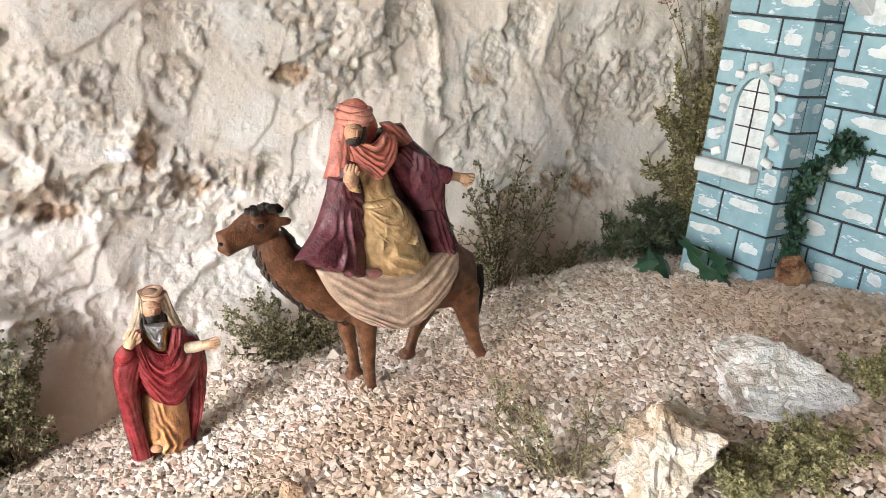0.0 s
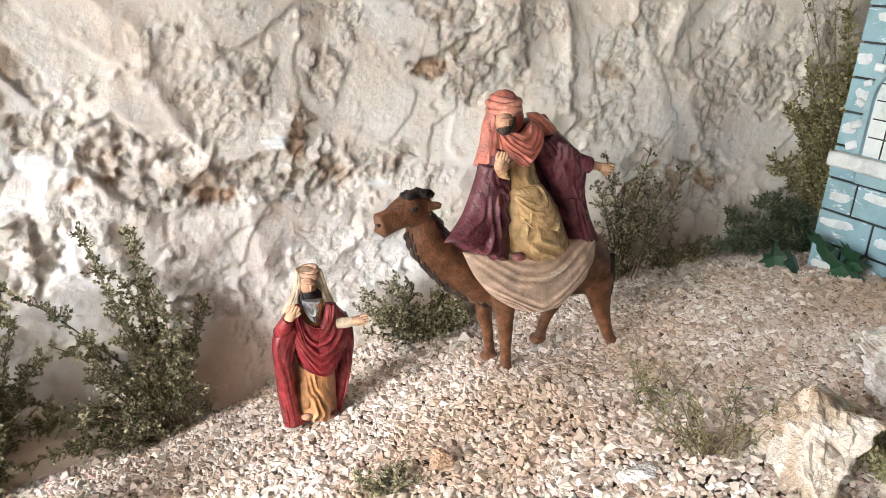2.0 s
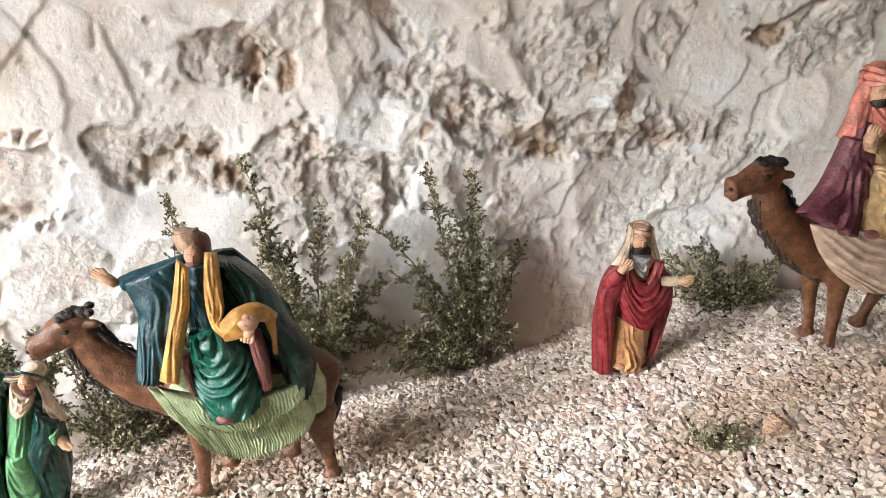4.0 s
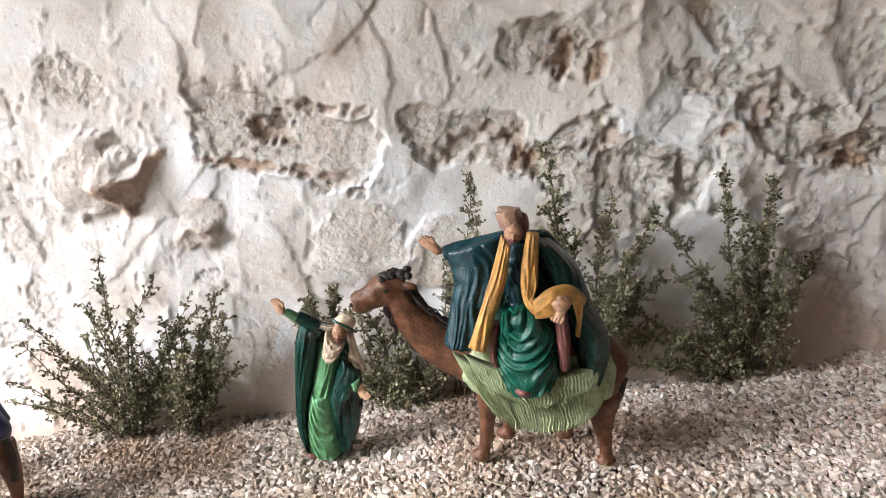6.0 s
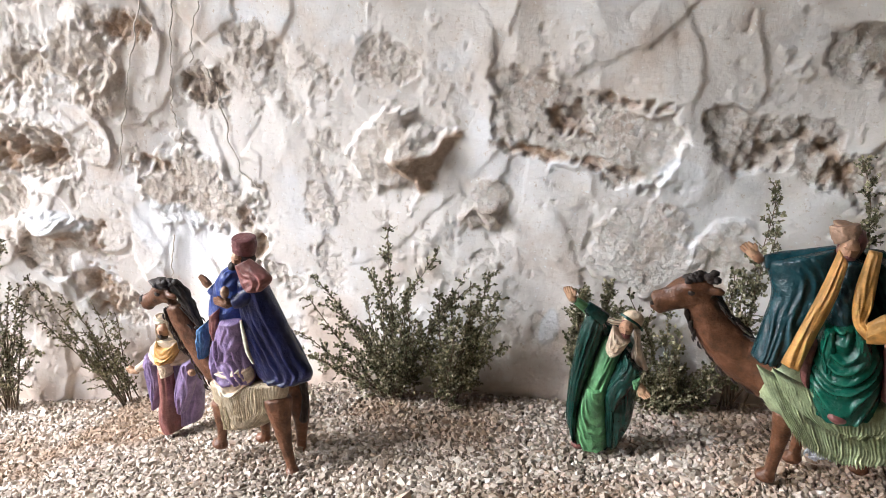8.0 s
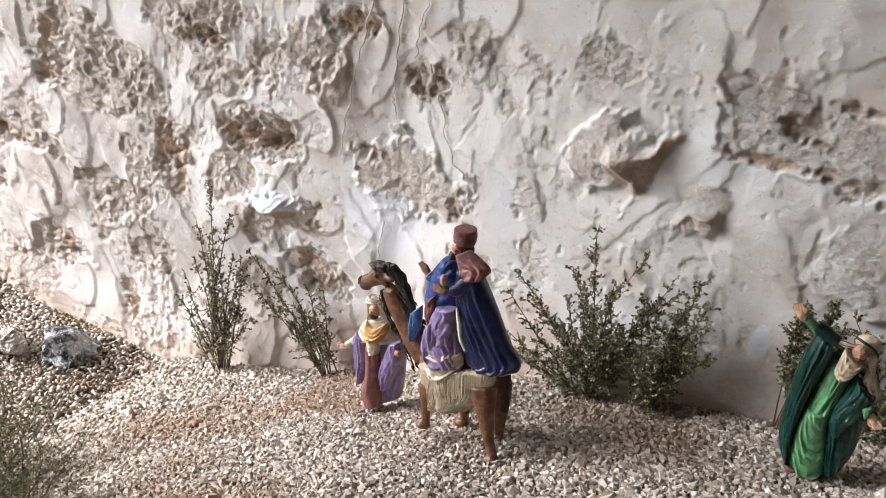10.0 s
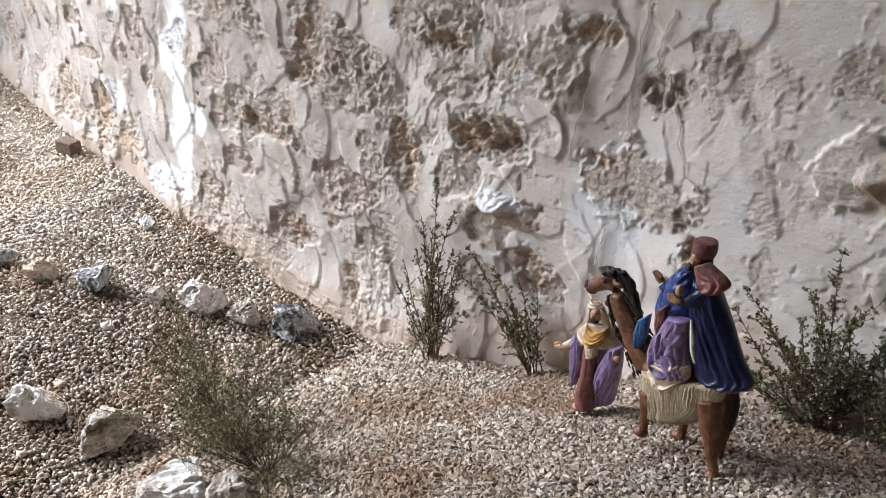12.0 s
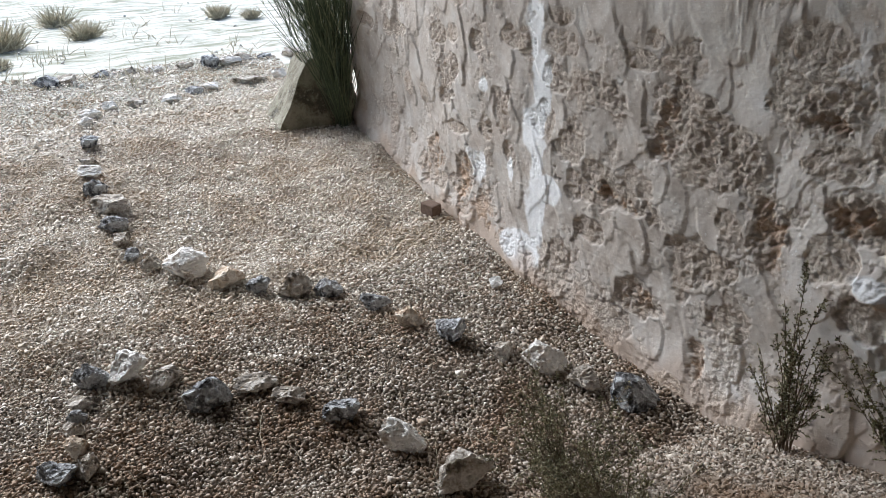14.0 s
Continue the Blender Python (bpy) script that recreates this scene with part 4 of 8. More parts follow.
put_rock("rock", -2.321, 0.343, 0.194, 0.157, 0.129, 200, M_ROCK, "pale weathered limestone lump in the short stone line on the gravel", "stones of the short line", 65)
put_rock("rock", -2.521, 0.248, 0.143, 0.116, 0.135, 201, M_ROCK_WHITE, "whitish limestone lump in the short stone line on the gravel", "stones of the short line", 65)
put_rock("rock", -2.725, 0.146, 0.141, 0.114, 0.099, 202, M_ROCK_GREY, "grey pitted limestone lump in the short stone line on the gravel", "stones of the short line", 65)
put_rock("rock", -2.864, 0.021, 0.127, 0.103, 0.076, 203, M_ROCK, "pale weathered limestone lump in the short stone line on the gravel", "stones of the short line", 65)
put_rock("rock", -2.965, -0.068, 0.140, 0.114, 0.065, 204, M_ROCK, "pale weathered limestone lump in the short stone line on the gravel", "stones of the short line", 65)
put_rock("rock", -2.964, -0.208, 0.162, 0.131, 0.161, 205, M_ROCK_GREY, "grey pitted limestone lump in the short stone line on the gravel", "stones of the short line", 65)
put_rock("rock", -3.094, -0.331, 0.126, 0.102, 0.104, 206, M_ROCK, "pale weathered limestone lump in the short stone line on the gravel", "stones of the short line", 65)
put_rock("rock", -3.159, -0.433, 0.160, 0.129, 0.124, 207, M_ROCK_WHITE, "whitish limestone lump in the short stone line on the gravel", "stones of the short line", 65)
put_rock("rock", -3.180, -0.541, 0.115, 0.093, 0.139, 208, M_ROCK_GREY, "grey pitted limestone lump in the short stone line on the gravel", "stones of the short line", 65)
put_rock("rock", -3.097, -0.570, 0.115, 0.093, 0.063, 209, M_ROCK, "pale weathered limestone lump in the short stone line on the gravel", "stones of the short line", 65)
put_rock("rock", -3.034, -0.590, 0.081, 0.065, 0.048, 210, M_ROCK_GREY, "grey pitted limestone lump in the short stone line on the gravel", "stones of the short line", 65)
put_rock("rock", -2.980, -0.598, 0.090, 0.072, 0.050, 211, M_ROCK, "pale weathered limestone lump in the short stone line on the gravel", "stones of the short line", 65)
put_rock("rock", -2.890, -0.599, 0.110, 0.089, 0.076, 212, M_ROCK_TAN, "tan sandstone lump in the short stone line on the gravel", "stones of the short line", 65)
put_rock("rock", -2.787, -0.647, 0.133, 0.108, 0.095, 213, M_ROCK_GREY, "grey pitted limestone lump in the short stone line on the gravel", "stones of the short line", 65)
put_rock("rock", -2.786, -0.571, 0.100, 0.081, 0.087, 214, M_ROCK, "pale weathered limestone lump in the short stone line on the gravel", "stones of the short line", 65)
put_rock("rock", -6.693, -0.611, 0.244, 0.197, 0.106, 300, M_ROCK_GREY, "grey pitted limestone lump at the edge of the field", "stones along the field", 65)
put_rock("rock", -6.774, -0.495, 0.193, 0.156, 0.084, 301, M_ROCK, "pale weathered limestone lump at the edge of the field", "stones along the field", 65)
put_rock("rock", -6.790, -0.257, 0.140, 0.113, 0.077, 302, M_ROCK_GREY, "grey pitted limestone lump at the edge of the field", "stones along the field", 65)
put_rock("rock", -6.841, -0.089, 0.143, 0.115, 0.079, 303, M_ROCK, "pale weathered limestone lump at the edge of the field", "stones along the field", 65)
put_rock("rock", -6.862, 0.102, 0.187, 0.151, 0.062, 304, M_ROCK_WHITE, "whitish limestone lump at the edge of the field", "stones along the field", 65)
put_rock("rock", -6.782, 0.303, 0.145, 0.117, 0.058, 305, M_ROCK, "pale weathered limestone lump at the edge of the field", "stones along the field", 65)
put_rock("rock", -6.743, 0.459, 0.180, 0.145, 0.120, 306, M_ROCK_GREY, "grey pitted limestone lump at the edge of the field", "stones along the field", 65)
put_rock("rock", -6.735, 0.607, 0.181, 0.147, 0.090, 307, M_ROCK_WHITE, "whitish limestone lump at the edge of the field", "stones along the field", 65)
put_rock("rock", -6.789, 0.734, 0.193, 0.156, 0.068, 308, M_ROCK, "pale weathered limestone lump at the edge of the field", "stones along the field", 65)
put_rock("rock", -6.779, 0.897, 0.150, 0.122, 0.064, 309, M_ROCK_GREY, "grey pitted limestone lump at the edge of the field", "stones along the field", 65)
put_rock("rock", -6.824, 1.084, 0.216, 0.174, 0.075, 310, M_ROCK, "pale weathered limestone lump at the edge of the field", "stones along the field", 65)
put_rock("rock", -6.818, 1.257, 0.182, 0.147, 0.066, 311, M_ROCK_WHITE, "whitish limestone lump at the edge of the field", "stones along the field", 65)
put_rock("rock", -1.842, 0.282, 0.184, 0.149, 0.134, 400, M_ROCK_WHITE, "whitish limestone lump in the short stone line on the gravel", "stones of the short line", 47)
put_rock("rock", -1.685, 0.300, 0.124, 0.101, 0.097, 401, M_ROCK, "pale weathered limestone lump in the short stone line on the gravel", "stones of the short line", 47)
# the big rocks by the castle, pebbles and the half brick
put_rock("rock", 0.580, 0.430, 0.150, 0.220, 0.125, 11, M_ROCK_TAN, "large tan and white rock among thyme in the gravel", turn=-60, sink=0.3, detail=5)
put_rock("rock", 0.765, 0.440, 0.260, 0.170, 0.115, 12, M_ROCK_WHITE, "large crusted white rock in the gravel", turn=-25, sink=0.38, detail=5)
put_rock("rock", 0.800, 0.300, 0.140, 0.100, 0.080, 27, M_ROCK_TAN, "brown earthy stone under the thyme", turn=20, sink=0.35, detail=5)
put_rock("pebble", 0.294, 0.688, 0.040, 0.032, 0.032, 13, M_PEBBLE, "rounded tan pebble lying on the gravel", sink=0.1)
put_rock("pebble", -3.170, 0.900, 0.080, 0.060, 0.055, 14, M_QUARTZ, "smooth white quartz pebble on the gravel", sink=0.05)
put_rock("bark", 1.130, 0.660, 0.070, 0.040, 0.070, 15, M_BARK, "brown piece of bark at the foot of the toy castle", turn=-40, sink=0.2)
put_rock("rock", 0.420, 0.500, 0.050, 0.040, 0.030, 16, M_ROCK_WHITE, "small white stone in the gravel", sink=0.3)
put_rock("rock", -0.30, 0.99, 0.045, 0.035, 0.030, 17, M_ROCK_GREY, "dark grey stone under the camel figure", sink=0.3)


def build_half_brick():
    bm = bmesh.new()
    box_into(bm, (-0.04, -0.03, 0), (0.04, 0.03, 0.06), 0.004)
    for v in bm.verts:
        v.co += Vector(noise.noise_vector(v.co * 60)) * 0.002
    ob = part("brick", bm, M_BRICK, None)
    ob.matrix_world = pose(-3.84, 0.93, float(ground_z(-3.84, 0.93)) - 0.012, 0, 4, 20)
    tagged(ob, "half a brown clay brick on the gravel by the wall", "brick")


build_half_brick()


# ---------------------------------------------------------------- plaster buttress at the wall's end
def build_buttress():
    rng = random.Random(3)
    bm = bmesh.new()
    box_into(bm, (-0.17, -0.22, -0.1), (0.17, 0.23, 0.36))
    bmesh.ops.subdivide_edges(bm, edges=bm.edges[:], cuts=11, use_grid_fill=True)
    for v in bm.verts:
        p = v.co
        # the near side leans back and the free end slopes down to the gravel
        slope = min(max((p.y + 0.22) / 0.22, 0), 1)
        if p.z > -0.05:
            p.z = -0.05 + (p.z + 0.05) * (0.16 + 0.84 * slope)
        p.x -= 0.10 * max(p.z, 0) / 0.36 * (1 if p.x > 0 else 0.2)
        v.co = p + Vector(noise.noise_vector(p * 9)) * 0.022 + Vector(noise.noise_vector(p * 30)) * 0.007
    ob = part("wall_foot", bm, M_ROCK_MOSSY, None, smooth=False)
    ob.matrix_world = pose(-5.12, 0.76, 0.37, 0, 0, 0)
    tagged(ob, "sloping foot of mossy stone at the wall's end", "buttress", kind="structure")


build_buttress()


# ---------------------------------------------------------------- plants
def tube_into(verts, faces, pts, r0, r1, sides=4):
    start = len(verts)
    n = len(pts)
    for i, p in enumerate(pts):
        t = (pts[min(i + 1, n - 1)] - pts[max(i - 1, 0)])
        t = t.normalized() if t.length > 1e-9 else Vector((0, 0, 1))
        a = t.orthogonal().normalized()
        b = t.cross(a)
        r = r0 + (r1 - r0) * i / (n - 1)
        for k in range(sides):
            w = 2 * math.pi * k / sides
            verts.append(p + (a * math.cos(w) + b * math.sin(w)) * r)
    for i in range(n - 1):
        for k in range(sides):
            q = start + i * sides
            faces.append((q + k, q + (k + 1) % sides, q + sides + (k + 1) % sides, q + sides + k))


def leaf_into(verts, faces, p, d, length, width, rng):
    side = d.cross(Vector((rng.gauss(0, 1), rng.gauss(0, 1), rng.gauss(0, 1))))
    if side.length < 1e-6:
        return
    side.normalize()
    lift = d.cross(side) * width * 0.35
    k = len(verts)
    verts.extend((p, p + d * length * 0.5 + side * width + lift, p + d * length, p + d * length * 0.5 - side * width + lift))
    faces.extend(((k, k + 1, k + 2), (k, k + 2, k + 3)))


def grow(pts_start, direction, length, rng, wander, rise, steps=9):
    p, d = Vector(pts_start), Vector(direction).normalized()
    out = [p.copy()]
    for _ in range(steps):
        d = (d + Vector((rng.gauss(0, wander), rng.gauss(0, wander), rng.gauss(0, wander) + rise))).normalized()
        p = p + d * length / steps
        out.append(p.copy())
    return out


def shrub(x, y, height, spread, lean, stems, twigs, leaves, seed, label, name="shrub", leaf=(0.0095, 0.0030), leaf_mat=None, stem_r=0.0022, bare=0.15, group="wild shrubs", z=None, wander=0.22, side=None):
    """A wiry shrub: stems fork from the base into twigs set with tiny leaves."""
    rng = random.Random(seed)
    sv, sf, lv, lf = [], [], [], []
    limit = wall_y(x) - 0.03 - y
    for s in range(stems):
        a = rng.uniform(0, 2 * math.pi)
        d = Vector((math.cos(a) * spread + lean[0], math.sin(a) * spread * 0.5 + lean[1], 1.0 + (lean[2] if len(lean) > 2 else 0)))
        base = Vector((rng.gauss(0, 0.012), rng.gauss(0, 0.008), -0.01))
        ln = height * rng.uniform(0.6, 1.08)
        main = grow(base, d, ln, rng, wander * 0.55, 0.02, 10)
        tube_into(sv, sf, main, stem_r * rng.uniform(0.8, 1.3), stem_r * 0.3)
        for k in range(twigs):
            i = rng.uniform(bare * 10, 9.8)
            j = int(i)
            p = main[j].lerp(main[min(j + 1, 10)], i - j)
            t = (main[min(j + 1, 10)] - main[max(j - 1, 0)]).normalized()
            o = Vector((rng.gauss(0, 1), rng.gauss(0, 0.7), rng.gauss(0, 0.6)))
            td = t * 0.8 + o.normalized() * 0.9
            tl = min(height, 0.3) * rng.uniform(0.07, 0.19) * (1.15 - 0.6 * i / 10)
            tw = grow(p, td, tl, rng, wander, 0.05, 5)
            tube_into(sv, sf, tw, stem_r * 0.42, stem_r * 0.2, 3)
            for q in range(leaves):
                u = rng.uniform(0.1, 5)
                m = min(int(u), 4)
                lp = tw[m].lerp(tw[m + 1], u - m)
                ld = ((tw[m + 1] - tw[m]).normalized() + Vector((rng.gauss(0, 0.8), rng.gauss(0, 0.8), rng.gauss(0, 0.8)))).normalized()
                sc = rng.uniform(0.6, 1.3)
                leaf_into(lv, lf, lp, ld, leaf[0] * sc, leaf[1] * sc, rng)
    for vs in (sv, lv):
        for v in vs:
            if v.y > limit:
                v.y = limit - 0.15 * (v.y - limit)
    ob = new(name)
    ob.location = (x, y, float(ground_z(x, y)) if z is None else z)
    st = new("branchwork", mesh_from("branchwork", sv, sf, M_STEM))
    st.parent = ob
    if lv:
        le = new("foliage", mesh_from("foliage", lv, lf, leaf_mat or M_LEAF, smooth=False))
        le.parent = ob
    return tagged(ob, label, "shrub", group)


def bush(x, y, tips, label, seed, twigs=24, leaves=13, leaf=(0.0058, 0.0023), leaf_mat=None, stem_r=0.0019, bare=0.22, twig=0.042, gap=(0.02, 0.07), name="shrub", side_stems=1):
    """A straggling bush whose stems fan out from one foot to their tips along the wall (x, z)."""
    rng = random.Random(seed)
    sv, sf, lv, lf = [], [], [], []
    foot = Vector((x, y, float(ground_z(x, y))))
    steps = 14
    for tx, tz in tips:
        for extra in range(1 + side_stems):
            ty = float(wall_y(tx)) - rng.uniform(*gap) - 0.02
            tip = Vector((tx, ty, tz)) - foot
            if extra:
                tip = tip * rng.uniform(0.6, 0.9) + Vector((rng.gauss(0, 0.03), rng.gauss(0, 0.015), rng.gauss(0, 0.02)))
            start = Vector((rng.gauss(0, 0.012), rng.gauss(0, 0.008), -0.012))
            bend = start.lerp(tip, 0.5) + Vector((-0.16 * tip.x + rng.gauss(0, 0.012), -0.01 + rng.gauss(0, 0.01), 0.10 * abs(tip.x) + rng.gauss(0, 0.01)))
            main = []
            for i in range(steps + 1):
                w = i / steps
                p = start * (1 - w) ** 2 + bend * (2 * w * (1 - w)) + tip * w * w
                main.append(p + Vector(noise.noise_vector(Vector((w * 4.5, seed + tx * 9, extra)))) * 0.010 * w)
            ln = sum((q - p).length for p, q in zip(main, main[1:]))
            tube_into(sv, sf, main, stem_r * rng.uniform(0.85, 1.3), stem_r * 0.3)
            for k in range(max(10, int(2.1 * twigs * ln / 0.3))):
                w = bare + (1 - bare) * rng.random() ** 0.8
                i = min(int(w * steps), steps - 1)
                p = main[i].lerp(main[i + 1], w * steps - i)
                t = (main[i + 1] - main[max(i - 1, 0)]).normalized()
                o = Vector((rng.gauss(0, 1), rng.gauss(0, 0.6), rng.gauss(0, 1))).normalized()
                tl = twig * rng.uniform(0.35, 1.0) * (1.25 - 0.8 * w)
                tw = grow(p, t * 0.9 + o * 0.9, tl, rng, 0.22, 0.05, 4)
                tube_into(sv, sf, tw, stem_r * 0.40, stem_r * 0.2, 3)
                for q in range(max(5, int(2.1 * leaves * tl / twig * rng.uniform(0.6, 1.3)))):
                    u = rng.uniform(0.2, 4)
                    m = min(int(u), 3)
                    lp = tw[m].lerp(tw[m + 1], u - m)
                    ld = ((tw[m + 1] - tw[m]).normalized() + Vector((rng.gauss(0, 0.8), rng.gauss(0, 0.8), rng.gauss(0, 0.8)))).normalized()
                    sc = rng.uniform(0.6, 1.3)
                    leaf_into(lv, lf, lp, ld, leaf[0] * sc, leaf[1] * sc, rng)
    limit = float(wall_y(x)) - 0.012 - y
    for vs in (sv, lv):
        for v in vs:
            if v.y > limit:
                v.y = limit - 0.15 * (v.y - limit)
    ob = new(name)
    ob.location = foot
    st = new("branchwork", mesh_from("branchwork", sv, sf, M_STEM))
    st.parent = ob
    le = new("foliage", mesh_from("foliage", lv, lf, leaf_mat or M_LEAF, smooth=False))
    le.parent = ob
    return tagged(ob, label, "shrub", "wild shrubs")


THYME = "wiry grey-green thyme bush against the wall"
# behind and beside the red group
bush(0.455, 1.05, ((0.36, 0.89), (0.40, 0.915), (0.44, 0.90), (0.375, 0.85), (0.485, 0.89), (0.525, 0.885), (0.55, 0.90), (0.42, 0.86), (0.50, 0.87), (0.35, 0.86)), "dense low dark thyme bush behind the camel figure", 1, 34, 15, bare=0.1)
bush(0.845, 1.055, ((0.865, 1.135), (0.775, 1.13), (0.80, 1.075), (0.885, 1.075), (0.905, 1.02), (0.82, 1.005), (0.755, 1.05), (0.925, 1.10), (0.74, 0.98)), "upright sparse thyme sprigs behind the rider", 3, 20, 11)
shrub(0.95, 1.04, 0.10, 0.9, (0.0, 0.0), 14, 10, 9, 55, "small thyme tuft on the gravel", leaf=(0.007, 0.0022))
shrub(0.74, 1.06, 0.09, 0.9, (0.0, 0.0), 10, 9, 9, 33, "low dry thyme sprigs at the wall's foot", leaf=(0.007, 0.0022), leaf_mat=M_LEAF_DRY)
# the brush beside the castle
bush(1.31, 0.985, ((1.155, 1.225), (1.17, 1.30), (1.20, 1.16), (1.25, 1.40), (1.28, 1.32), (1.22, 1.25), (1.32, 1.46), (1.20, 1.07), (1.30, 1.22), (1.24, 1.12), (1.26, 1.20)), "tall tangled brownish olive brush beside the toy castle", 4, 30, 14, leaf=(0.0085, 0.0028), leaf_mat=M_LEAF_MOSS, stem_r=0.0026, bare=0.3, twig=0.06)
bush(1.34, 1.00, ((1.09, 1.43), (1.13, 1.47), (1.20, 1.45), (1.17, 1.38)), "bare dry twigs of a brush against the wall", 5, 5, 2, leaf_mat=M_LEAF_DRY, stem_r=0.0015, bare=0.5, side_stems=0)
bush(1.30, 0.965, ((1.02, 0.955), (1.06, 1.005), (1.10, 1.03), (1.14, 1.04), (1.08, 0.965), (1.18, 1.01), (1.05, 0.98)), "cut juniper branch lying at the wall's foot", 6, 36, 18, leaf=(0.011, 0.0019), leaf_mat=M_BROOM, bare=0.15, twig=0.05)
# between the red and the green group
bush(0.055, 1.15, ((-0.145, 0.935), (-0.06, 1.015), (0.00, 1.035), (0.085, 0.765), (-0.18, 0.72), (-0.11, 0.86), (0.035, 0.93), (-0.20, 0.79), (-0.03, 0.94), (-0.17, 0.67), (0.06, 0.82), (-0.02, 0.80), (0.02, 0.72), (-0.08, 0.76), (0.10, 0.90), (-0.09, 0.68)), THYME, 7, 28, 13, stem_r=0.0022, bare=0.3)
bush(-0.215, 1.15, ((-0.34, 1.025), (-0.225, 0.98), (-0.16, 0.955), (-0.325, 0.945), (-0.27, 0.90), (-0.19, 0.88), (-0.33, 0.82), (-0.12, 0.84), (-0.30, 0.74), (-0.24, 0.80), (-0.16, 0.76), (-0.28, 0.68), (-0.36, 0.70), (-0.20, 0.70)), THYME, 8, 32, 14, stem_r=0.0022)
bush(-0.405, 1.15, ((-0.445, 0.975), (-0.425, 0.90), (-0.37, 0.85), (-0.465, 0.82)), "tall thin thyme sprig behind the green rider", 9, 26, 12)
# behind the green group
bush(-0.515, 1.13, ((-0.60, 0.71), (-0.585, 0.665), (-0.55, 0.73), (-0.45, 0.69), (-0.62, 0.62), (-0.42, 0.63), (-0.52, 0.70), (-0.48, 0.62), (-0.56, 0.61), (-0.58, 0.56), (-0.50, 0.56), (-0.43, 0.57), (-0.40, 0.68)), "low tangled thyme bush behind the camel's neck", 11, 30, 14, bare=0.1)
bush(-0.655, 1.14, ((-0.685, 0.735), (-0.645, 0.745), (-0.665, 0.715), (-0.63, 0.70)), "small green tuft of thyme against the wall", 12, 40, 16, bare=0.45)
# between the green and the blue group
bush(-0.995, 1.13, ((-1.045, 0.755), (-0.945, 0.74), (-1.08, 0.665), (-1.00, 0.66), (-1.15, 0.585), (-1.11, 0.54), (-0.93, 0.62), (-1.03, 0.57), (-0.97, 0.56), (-0.90, 0.69), (-0.91, 0.55), (-1.07, 0.61), (-1.22, 0.50), (-1.25, 0.43), (-1.19, 0.62)), THYME, 13, 26, 11, stem_r=0.0020, bare=0.12)
bush(-0.895, 1.12, ((-0.85, 0.71), (-0.825, 0.68), (-0.88, 0.66), (-0.80, 0.585), (-0.845, 0.56), (-0.91, 0.57), (-0.94, 0.65), (-0.97, 0.60), (-0.915, 0.62)), THYME, 14, 32, 13, bare=0.15)
# towards the open end
bush(-1.935, 1.075, ((-1.95, 0.61), (-1.89, 0.54), (-2.00, 0.50), (-2.06, 0.33), (-1.86, 0.44), (-1.96, 0.42), (-1.83, 0.29), (-2.02, 0.24), (-1.91, 0.30)), "tall thin dark thyme sprig by the wall", 16, 19, 9, stem_r=0.0022, leaf=(0.0058, 0.0022))
bush(-1.63, 1.13, ((-1.845, 0.46), (-1.71, 0.415), (-1.78, 0.42), (-1.75, 0.36), (-1.66, 0.41), (-1.69, 0.31)), "leaning brownish thyme sprig behind the kneeling figure", 17, 20, 10, leaf_mat=M_LEAF_DRY, stem_r=0.0020, leaf=(0.0058, 0.0022))
shrub(-2.05, 0.50, 0.36, 0.95, (0.02, 0.0), 62, 26, 9, 15, "airy fine-leaved bush on the gravel among stones", leaf=(0.0075, 0.0016), stem_r=0.0014)
shrub(-1.72, 0.40, 0.24, 1.3, (0.1, 0.0, -0.3), 40, 18, 8, 115, "low spreading fine-leaved bush on the gravel", leaf=(0.0065, 0.0014), leaf_mat=M_LEAF_DRY, stem_r=0.0013)
# in the gravel before the castle
shrub(0.50, 0.48, 0.12, 0.9, (0.0, 0.15), 13, 12, 6, 16, "wispy yellowish thyme in the gravel", leaf=(0.006, 0.0013), leaf_mat=M_LEAF_DRY, stem_r=0.0008)
shrub(0.55, 0.62, 0.10, 0.9, (0.0, 0.1), 9, 9, 5, 116, "wispy yellowish thyme in the gravel", leaf=(0.006, 0.0013), leaf_mat=M_LEAF_DRY, stem_r=0.0007)
shrub(0.635, 0.365, 0.06, 1.3, (0.1, 0.0, -0.2), 50, 15, 22, 17, "mossy olive thyme cushion beside the rocks", leaf=(0.0046, 0.0016), leaf_mat=M_LEAF_MOSS, stem_r=0.001)
shrub(0.700, 0.350, 0.07, 1.2, (0.1, 0.0, -0.2), 50, 15, 22, 118, "mossy olive thyme cushion beside the rocks", leaf=(0.0046, 0.0016), leaf_mat=M_LEAF_MOSS, stem_r=0.001)
shrub(0.880, 0.375, 0.075, 1.1, (0.0, 0.0), 40, 14, 20, 18, "mossy olive thyme cushion beside the white rock", leaf=(0.0046, 0.0016), leaf_mat=M_LEAF_MOSS, stem_r=0.001)
shrub(0.225, 0.70, 0.06, 0.7, (0.0, 0.0), 18, 9, 9, 19, "small green tuft in the gravel", leaf=(0.006, 0.0013), stem_r=0.0007)


